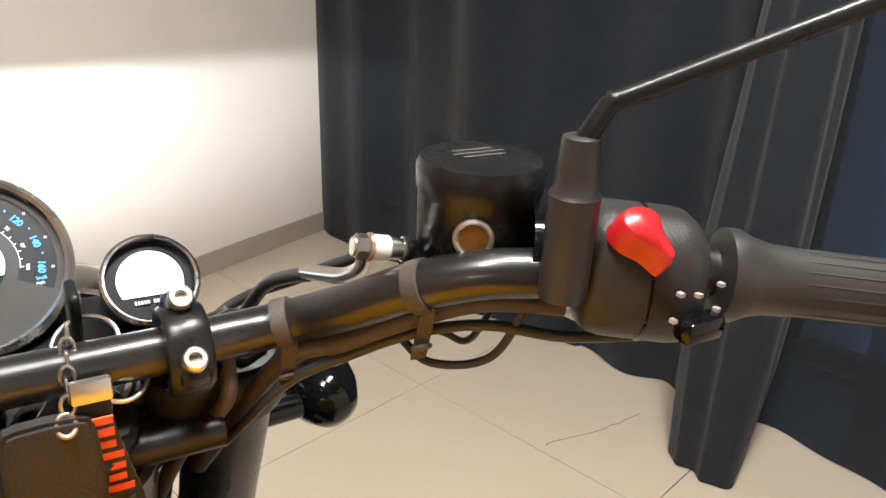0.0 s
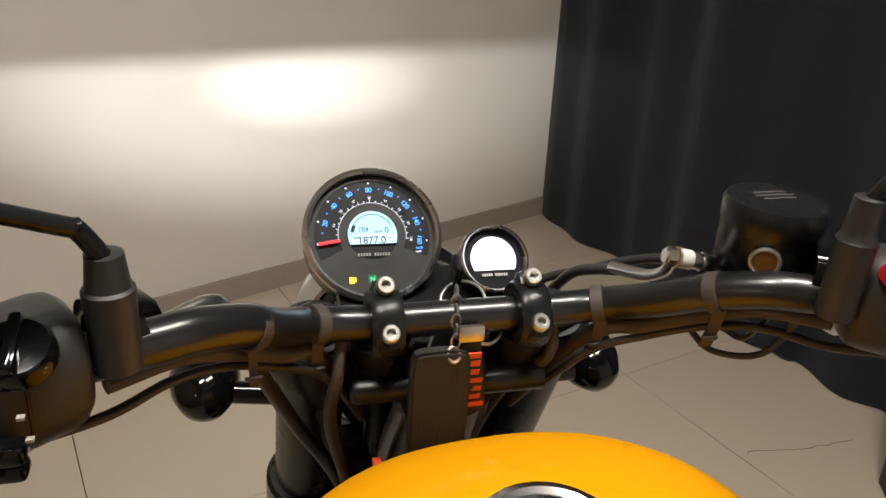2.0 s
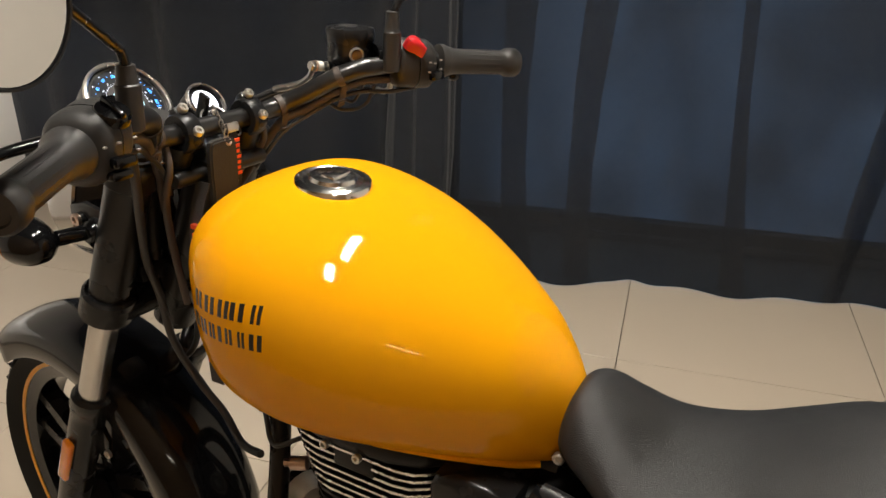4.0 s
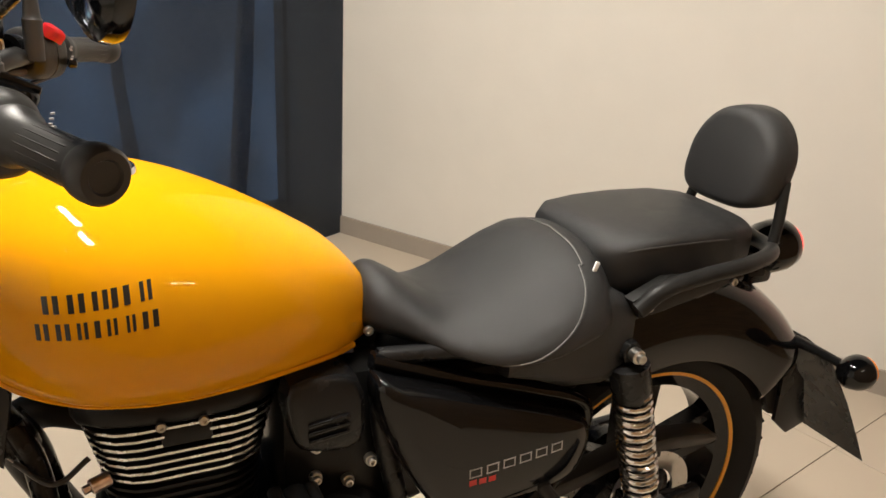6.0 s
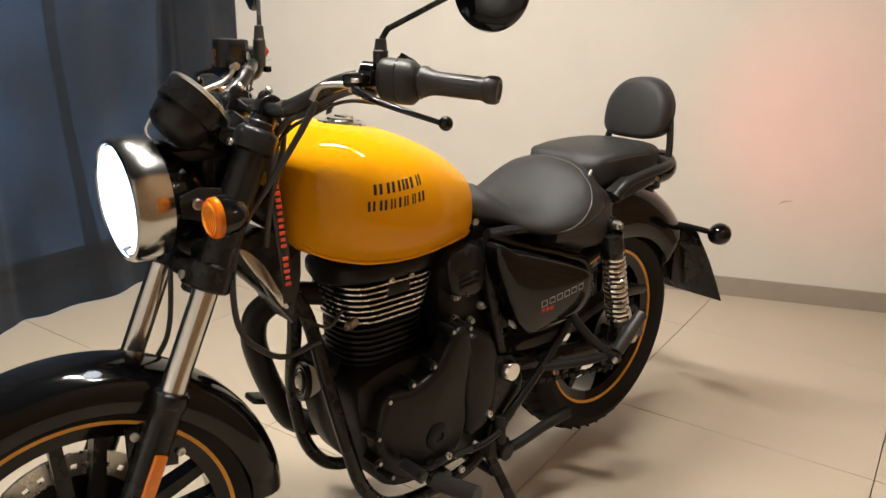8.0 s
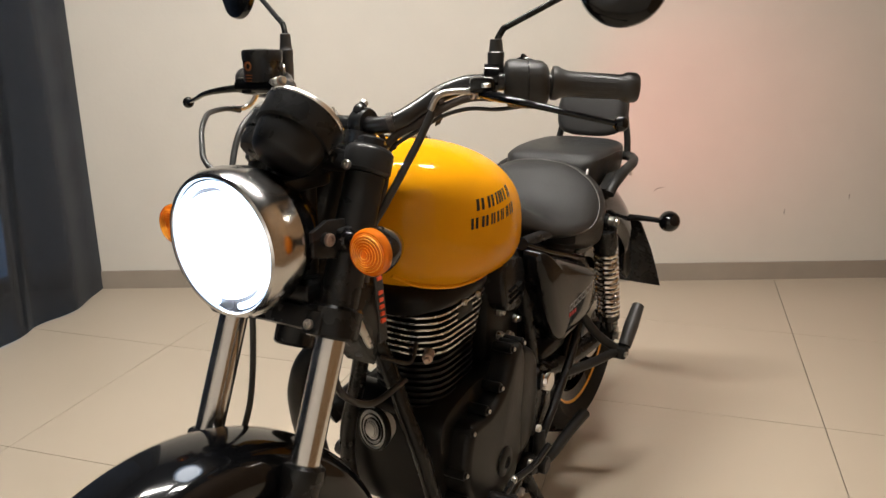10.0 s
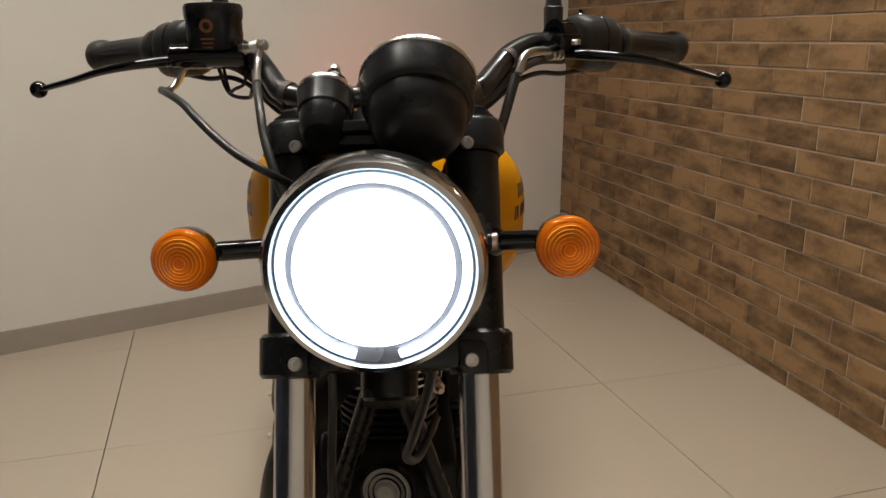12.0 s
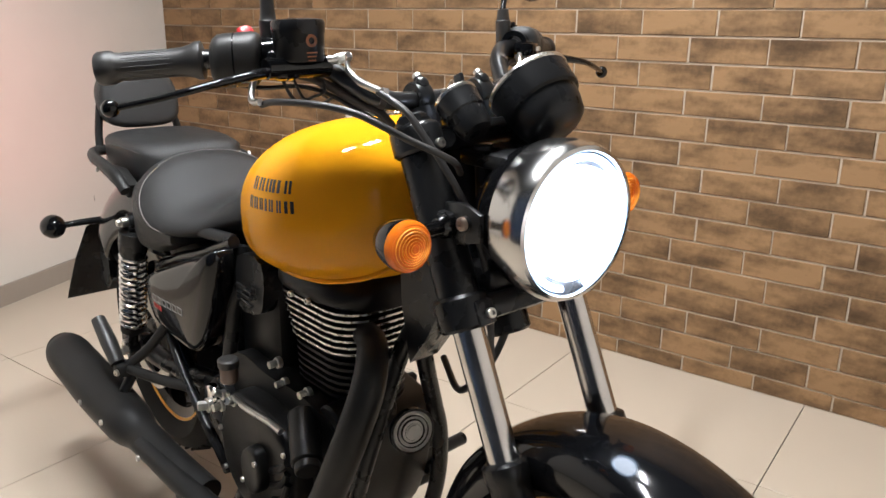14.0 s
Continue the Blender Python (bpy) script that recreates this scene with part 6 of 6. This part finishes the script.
    sh = part("shock_absorber", joined(rod(top, low, 0.011, 16), lathe([(0.018, 0.020), (0.030, 0.024), (0.031, 0.066), (0.027, 0.084), (0.014, 0.088)], top, ax, 28), lathe([(0.014, n - 0.075), (0.028, n - 0.07), (0.028, n - 0.055), (0.015, n - 0.05)], top, ax, 28), lathe([(0.016, -0.012), (0.018, 0.0), (0.016, 0.012)], top, (0, s, 0), 20), lathe([(0.016, -0.012), (0.018, 0), (0.016, 0.012)], low, (0, s, 0), 20)), SATIN, bike, "rear shock absorber with bright coil spring")
    d, a_, b_ = basis(ax)
    turns = 13
    pts = [top + ax * (0.078 + (n - 0.150) * k / (turns * 14)) + (a_ * math.cos(2 * math.pi * k / 14) + b_ * math.sin(2 * math.pi * k / 14)) * 0.0265 for k in range(turns * 14 + 1)]
    part("spring", tube(pts, 0.0046, 8, smooth=False), CAPCHROME, sh, "bright steel coil spring")
    part("top_nut", joined(rod(top + Vector((0, s * 0.012, 0)), top + Vector((0, s * 0.028, 0)), 0.011, 12), rod(top + Vector((0, s * 0.028, 0)), top + Vector((0, s * 0.036, 0)), 0.007, 10)), BOLT, sh)
    part("low_nut", rod(low + Vector((0, s * 0.012, 0)), low + Vector((0, s * 0.026, 0)), 0.010, 6), BOLT, sh)
    swing = part("swingarm", joined(tube([(-0.22, s * 0.085, 0.395), (-0.36, s * 0.095, 0.372), (-0.52, s * 0.108, 0.355), (-0.72, s * 0.112, 0.345)], [0.020, 0.022, 0.022, 0.024], 14), box((-0.715, s * 0.115, 0.345), (0.12, 0.022, 0.05), 0.008, ry(4)), prism([(-0.60, 0.40), (-0.64, 0.40), (-0.70, 0.36), (-0.60, 0.35)], s * 0.105, s * 0.13, 0.004)), SATIN, bike, "black swingarm")
    part("axle_nut", rod((-0.70, s * 0.126, 0.345), (-0.70, s * 0.146, 0.345), 0.015, 6), BOLT, swing)
part("chain_guard", prism(smooth_poly([(-0.30, 0.435), (-0.48, 0.432), (-0.66, 0.470), (-0.80, 0.455), (-0.80, 0.435), (-0.65, 0.445), (-0.48, 0.405), (-0.30, 0.412)], 3), 0.062, 0.100, 0.005), PLASTIC, bike, "black chain guard")
links = []
for z0, z1 in ((0.333, 0.236), (0.415, 0.428)):
    for k in range(34):
        t = k / 33
        links.append(box((-0.20 - 0.50 * t, 0.078, z0 + (z1 - z0) * t), (0.0128, 0.014 if k % 2 else 0.009, 0.013 if k % 2 else 0.010), 0.002, ry(-11 if z1 < 0.3 else 1), 1))
part("drive_chain", joined(*links[:34]), MATTE, bike, "dark steel drive chain, lower run")
part("drive_chain", joined(*links[34:]), MATTE, bike, "dark steel drive chain, upper run")
part("rear_sprocket", lathe([(0.05, 0), (0.082, 0), (0.084, 0.006), (0.05, 0.006)], (-0.70, 0.074, 0.345), (0, 1, 0), 48, closed=True), STEEL, rear_wheel)
part("rear_disc", lathe([(0.085, 0), (0.125, 0), (0.125, 0.005), (0.085, 0.005)], (-0.70, -0.085, 0.345), (0, 1, 0), 48, closed=True), STEEL, rear_wheel)
part("inner_fender", arc_sheet(RW, 0.372, 14, 68, 0.075, 0.06, 0.004, 14), PLASTIC, bike, "black inner mudguard")
# centre stand
stand = part("centre_stand", joined(*[tube([(-0.20, s * 0.085, 0.20), (-0.235, s * 0.115, 0.10), (-0.26, s * 0.150, 0.014)], 0.013, 12) for s in (1, -1)], *[box((-0.268, s * 0.155, 0.008), (0.075, 0.035, 0.015), 0.005) for s in (1, -1)], rod((-0.225, -0.10, 0.12), (-0.225, 0.10, 0.12), 0.012)), SATIN, bike, "black centre stand holding the rear wheel up")
part("stand_tang", tube([(-0.205, 0.118, 0.190), (-0.255, 0.140, 0.204), (-0.335, 0.150, 0.224), (-0.413, 0.160, 0.239)], [0.016, 0.0125, 0.0130, 0.0150], 14), MATTE, stand, "black stand lever")
part("stand_pivot", joined(box((-0.205, 0.112, 0.205), (0.070, 0.040, 0.050), 0.010, ry(-14)), rod((-0.215, 0.09, 0.198), (-0.215, 0.148, 0.198), 0.020, 18), tube([(-0.205, 0.130, 0.225), (-0.200, 0.132, 0.255), (-0.205, 0.130, 0.290)], 0.014, 12)), MATTE, stand, "black stand pivot lug")
part("gear_lever", joined(tube([(-0.02, 0.15, 0.27), (0.05, 0.160, 0.275), (0.115, 0.170, 0.318)], 0.007, 10), rod((0.115, 0.165, 0.320), (0.110, 0.225, 0.318), 0.0125, 16, 0.003), tube([(-0.02, 0.15, 0.27), (-0.10, 0.165, 0.272), (-0.16, 0.17, 0.285)], 0.007, 10)), SATIN, bike, "black heel and toe gear lever")
parts("linkage_bolt", [bolt_bm((x, 0.150, z), (0, 1, 0), 0.008, 0.008) for x, z in ((-0.02, 0.275), (-0.10, 0.27), (-0.14, 0.33), (-0.06, 0.225))], BOLT, bike)
part("brake_pedal", joined(tube([(-0.06, -0.16, 0.25), (0.06, -0.195, 0.25), (0.18, -0.212, 0.325)], 0.008, 10), box((0.210, -0.218, 0.338), (0.05, 0.045, 0.016), 0.006, ry(-20))), SATIN, bike, "black brake pedal")
# horn
HORNC, HORND = (0.228, -0.001, 0.470), (1, -0.26, 0.15)
horn = part("horn", lathe([(0.0, -0.030), (0.022, -0.028), (0.031, -0.012), (0.036, 0.0), (0.0365, 0.006), (0.033, 0.008), (0.030, 0.005), (0.025, 0.008), (0.021, 0.006), (0.015, 0.009), (0.010, 0.012), (0, 0.013)], HORNC, HORND, 40), HORN, bike, "round bright horn on the downtube")
part("horn_hub", lathe([(0.012, 0.008), (0.012, 0.014), (0, 0.016)], HORNC, HORND, 20), HORN, horn)
parts("horn_groove", [lathe([(r, 0.0060), (r + 0.0005, 0.0098), (r + 0.0016, 0.0098), (r + 0.0021, 0.0060)], HORNC, HORND, 40, closed=True) for r in (0.0125, 0.0185, 0.0255)], SATIN, horn)
part("horn_rim", lathe([(0.0340, 0.004), (0.0345, 0.009), (0.0378, 0.008), (0.0385, 0.000), (0.0365, -0.004)], HORNC, HORND, 40, closed=True), SATIN, horn, "black rim")
# exhaust
part("header_pipe", tube([(0.155, -0.035, 0.625), (0.215, -0.065, 0.630), (0.258, -0.105, 0.592), (0.260, -0.132, 0.535), (0.242, -0.148, 0.470), (0.205, -0.163, 0.380), (0.145, -0.190, 0.275), (0.05, -0.200, 0.225), (-0.08, -0.203, 0.215), (-0.20, -0.210, 0.228)], [0.022, 0.024, 0.026, 0.026, 0.026, 0.026, 0.026, 0.027, 0.028, 0.028], 24), MATTE, bike, "matte black exhaust header")
muff = part("muffler", tube([(-0.17, -0.185, 0.225), (-0.30, -0.207, 0.245), (-0.40, -0.220, 0.262), (-0.46, -0.227, 0.272), (-0.60, -0.239, 0.297), (-0.76, -0.251, 0.328), (-0.80, -0.254, 0.336)], [0.030, 0.034, 0.036, 0.050, 0.053, 0.050, 0.042], 32), MATTE, bike, "matte black silencer")
part("end_cap", lathe([(0.036, 0), (0.030, 0.006), (0.018, 0.002), (0.016, -0.02), (0, -0.02)], (-0.812, -0.255, 0.338), (-1, -0.07, 0.18), 28), SATIN, muff)
part("heat_shield", tube([(0.05, -0.172, 0.232), (-0.06, -0.190, 0.225), (-0.20, -0.217, 0.240), (-0.36, -0.241, 0.268)], [0.018, 0.022, 0.022, 0.018], 16), MATTE, muff, "matte black heat shield")
parts("shield_bolt", [bolt_bm((x, y, z), (0, -1, 0.1), 0.006, 0.005) for x, y, z in ((-0.02, -0.202, 0.226), (-0.16, -0.235, 0.236), (-0.32, -0.259, 0.262), (-0.47, -0.279, 0.285), (-0.56, -0.292, 0.30))], BOLT, muff)
part("silencer_strap", tube([(-0.50, -0.195, 0.36), (-0.50, -0.215, 0.33), (-0.50, -0.231, 0.30)], 0.012, 10), SATIN, muff)

# ---------------------------------------------------------------- key, fob and lanyard
key = thing("ignition_key", "key in the ignition lock with two steel rings", "key")
part("key_head", box((0.339, -0.0035, 1.022), (0.017, 0.0058, 0.040), 0.0026, ry(-20), 3), SATIN, key, "black plastic key head")
for c, r, tilt in (((0.322, -0.010, 1.014), 0.0160, (-0.55, 0.25, 0.8)), ((0.306, -0.022, 1.005), 0.016, (-0.75, -0.35, 0.6))):
    o, s1, u1 = Vector(c), *basis(tilt)[1:]
    part("split_ring", tube([o + (s1 * math.cos(t) + u1 * math.sin(t)) * r for t in np.linspace(0, 2 * math.pi, 32)], 0.0013, 8, smooth=False), STEEL, key, "", True)
HANG = Matrix.Translation((0.021, 0.002, 0.0))
chain = thing("key_fob", "black leather key pouch hanging on a small chain", "key fob")
for k in range(6):
    o = Vector((0.292 - 0.0048 * k, -0.004 + 0.001 * k, 1.026 - 0.0050 * k))
    ax1 = Vector((1, 0, 0)) if k % 2 else Vector((0, 1, 0))
    s1, u1 = ax1.cross(Vector((0, 0, 1))), Vector((0, 0, 1))
    part("chain_link", tube([o + s1 * math.cos(t) * 0.0032 + u1 * math.sin(t) * 0.0055 for t in np.linspace(0, 2 * math.pi, 14)], 0.0010, 6, smooth=False), STEEL, chain, "", True, m=HANG)
o = Vector((0.264, 0.003, 0.993))
part("ring", tube([o + Vector((0.003 * math.sin(t), math.cos(t) * 0.0042, math.sin(t) * 0.0042)) for t in np.linspace(0, 2 * math.pi, 24)], 0.0013, 8, smooth=False), COPPER, chain, "", True, m=HANG)
pouch = [(-0.009, 0.990), (-0.002, 0.996), (0.024, 0.996), (0.031, 0.990), (0.032, 0.965), (0.031, 0.935), (0.030, 0.905), (0.024, 0.897), (-0.004, 0.896), (-0.010, 0.904), (-0.011, 0.935), (-0.011, 0.965)]
bm = bmesh.new()
vs = [bm.verts.new((0.262 + 0.03 * (0.987 - z), y, z)) for y, z in smooth_poly(pouch, 2)]
f = bm.faces.new(vs)
r = bmesh.ops.extrude_face_region(bm, geom=[f])
bmesh.ops.translate(bm, vec=(0.011, 0, 0), verts=[v for v in r["geom"] if isinstance(v, bmesh.types.BMVert)])
bmesh.ops.bevel(bm, geom=[e for e in bm.edges if abs(e.verts[0].co.x - e.verts[1].co.x) < 0.008], offset=0.0022, segments=2, affect="EDGES")
part("pouch", bm, LEATHER, chain, "black leather pouch", True, m=HANG)
HANG2 = Matrix.Translation((0.021, 0.0055, 0.0005))
lany = thing("lanyard", "black fabric lanyard strap with orange print and metal clasp", "lanyard")


def strap(pts, half, th):
    line = spline(pts, 6)
    return loft([[(p.x - th, p.y - half, p.z), (p.x + th, p.y - half, p.z), (p.x + th, p.y + half, p.z), (p.x - th, p.y + half, p.z)] for p in line])


part("strap", strap([(0.271, -0.013, 1.004), (0.268, -0.014, 0.985), (0.272, -0.020, 0.955), (0.284, -0.026, 0.925), (0.300, -0.026, 0.89), (0.318, -0.02, 0.85)], 0.0080, 0.0012), FABRIC, lany, "", True, m=HANG2)
part("clasp", box((0.268, -0.013, 1.006), (0.006, 0.019, 0.012), 0.002, ry(10)), STEEL, lany, "flat steel clasp", True, m=HANG2)
parts("print_mark", [box((0.2652 + 0.0012 * k, -0.0145 - 0.0012 * k, 0.990 - 0.0075 * k), (0.0012, 0.0125 - 0.002 * (k % 3), 0.0044), 0, ry(-10)) for k in range(7)], ORANGEMARK, lany, "orange print", True, m=HANG2)
part("strap_tail", strap([(0.325, 0.058, 0.955), (0.336, 0.068, 0.90), (0.330, 0.075, 0.82), (0.322, 0.078, 0.73), (0.320, 0.078, 0.68)], 0.0012, 0.0105), FABRIC, lany, "long hanging end of the strap", m=Matrix.Translation((-0.026, -0.012, -0.008)))
parts("print_mark", [box((0.333 - 0.0007 * k, 0.0715 + 0.0005 * k, 0.90 - 0.0115 * k), (0.011 - 0.002 * (k % 2), 0.0062, 0.0058), 0) for k in range(17) if k not in (11,)], ORANGEMARK, lany, "orange print", m=Matrix.Translation((-0.026, -0.012, -0.008)))

FLOORMARK = material("grey_brown_hairline", (0.20, 0.165, 0.12), 0.8, vary=0.3, scale=150)
# hairline mark across the floor tiles, out to the drape
part("hairline_mark", joined(*[tube(pts, [0.0010, 0.0016, 0.0011, 0.0014, 0.0010], 6, flat=0.4) for pts in ([(1.168, -1.132, 0.0008), (1.174, -1.150, 0.0008), (1.160, -1.223, 0.0008), (1.146, -1.304, 0.0008), (1.150, -1.345, 0.0008)], [(1.150, -1.345, 0.0008), (1.143, -1.370, 0.0008), (1.148, -1.400, 0.0008), (1.146, -1.430, 0.0008), (1.147, -1.455, 0.0008)])]), FLOORMARK, floor, "thin dark hairline mark")

# scuffs on the cream wall
SCUFF = material("grey_wall_scuff", (0.42, 0.38, 0.34), 0.8, vary=0.25, scale=120)
NORMAL = Vector((-BACK_DIR.y, BACK_DIR.x)) if Vector((-BACK_DIR.y, BACK_DIR.x)).dot(Vector((1, 0.3))) > 0 else Vector((BACK_DIR.y, -BACK_DIR.x))
for along, z, pts in ((1.190, 0.424, [(-0.030, 0.012), (-0.012, 0.010), (0.008, 0.004), (0.020, -0.008)]), (0.610, 0.316, [(0.0, 0.014), (0.001, 0.0), (-0.001, -0.016)]), (0.322, 0.382, [(0.0, 0.016), (0.002, 0.004), (0.0, -0.012)])):
    o = CORNER_BACK + BACK_DIR * along + NORMAL * 0.0003
    part("wall_mark", tube([(o.x + BACK_DIR.x * u, o.y + BACK_DIR.y * u, z + v) for u, v in pts], [0.0006] + [0.0028] * (len(pts) - 2) + [0.0006], 8), SCUFF, wall_back)

# ---------------------------------------------------------------- floor tiles and bricks
STEP, JOINT = 0.744, 0.0024
ORIGIN = Vector((-1.092, 0.665))
U, V = Vector((math.cos(TURN), math.sin(TURN))), Vector((-math.sin(TURN), math.cos(TURN)))
bm = box((0, 0, 0), (STEP - JOINT, STEP - JOINT, 0.010), 0.0006, None, 1)
bmesh.ops.recalc_face_normals(bm, faces=bm.faces)
tile_mesh = bpy.data.meshes.new("floor_tile")
bm.to_mesh(tile_mesh)
bm.free()
tile_mesh.materials.append(TILE)
room = [BACK_END, CORNER_BACK, BRICK_END, FRONT_END, FRONT_START]
for i in range(-5, 8):
    for j in range(-7, 5):
        c = ORIGIN + U * STEP * (i + 0.5) + V * STEP * (j + 0.5)
        if -3.7 < c.x < 4.2 and -3.7 < c.y < 2.6:
            ob = new("floor_tile", tile_mesh)
            ob.parent = floor
            ob.location = (c.x, c.y, -0.005)
            ob.rotation_euler = (0, 0, TURN)

LEN, COURSE, GAP = 0.4555, 0.0775, 0.0062
meshes = {}


def brick_mesh(length, height):
    key = (round(length, 3), round(height, 3))
    if key not in meshes:
        bm = box((0, 0, 0), (length, 0.014, height - GAP), 0.0018, None, 1)
        me = bpy.data.meshes.new("brick")
        bm.to_mesh(me)
        bm.free()
        me.materials.append(BRICK)
        meshes[key] = me
    return meshes[key]


ang = math.atan2(BRICK_DIR.y, BRICK_DIR.x)
INWARD = Vector((BRICK_DIR.y, -BRICK_DIR.x))
rest = []
rng = random.Random(7)
for k in range(36):
    z0 = max(0.0, 0.0545 + COURSE * (k - 1))
    z1 = min(0.0545 + COURSE * k, CEIL)
    off = 2.272 if k % 2 == 0 else 2.195
    # each long piece is two half bricks butted together, then an open joint
    spans = []
    for j in range(-6, 7):
        a = off + LEN * j
        split = a + LEN * 0.5 + rng.uniform(-0.003, 0.003)
        spans += [(a + GAP / 2, split - 0.0022), (split + 0.0022, a + LEN - GAP / 2)]
    for lo, hi in spans:
        lo, hi = max(lo, 0.002), min(hi, 4.5)
        if hi - lo < 0.03:
            continue
        mid = CORNER_BACK + BRICK_DIR * ((lo + hi) / 2) + INWARD * (-0.0035 + rng.uniform(0, 0.0012))
        if k < 15 and lo > 0.45 or k < 3:
            ob = new("brick", brick_mesh(hi - lo, z1 - z0))
            ob.parent = wall_brick
            ob.location = (mid.x, mid.y, (z0 + z1) / 2)
            ob.rotation_euler = (0, 0, ang)
        else:
            bm = box((0, 0, 0), (hi - lo, 0.014, z1 - z0 - GAP), 0)
            bm.transform(Matrix.Translation((mid.x, mid.y, (z0 + z1) / 2)) @ Matrix.Rotation(ang, 4, "Z"))
            rest.append(bm)
upper = part("brick_courses", joined(*rest), BRICK2, wall_brick)
upper["kind"] = "stuff"
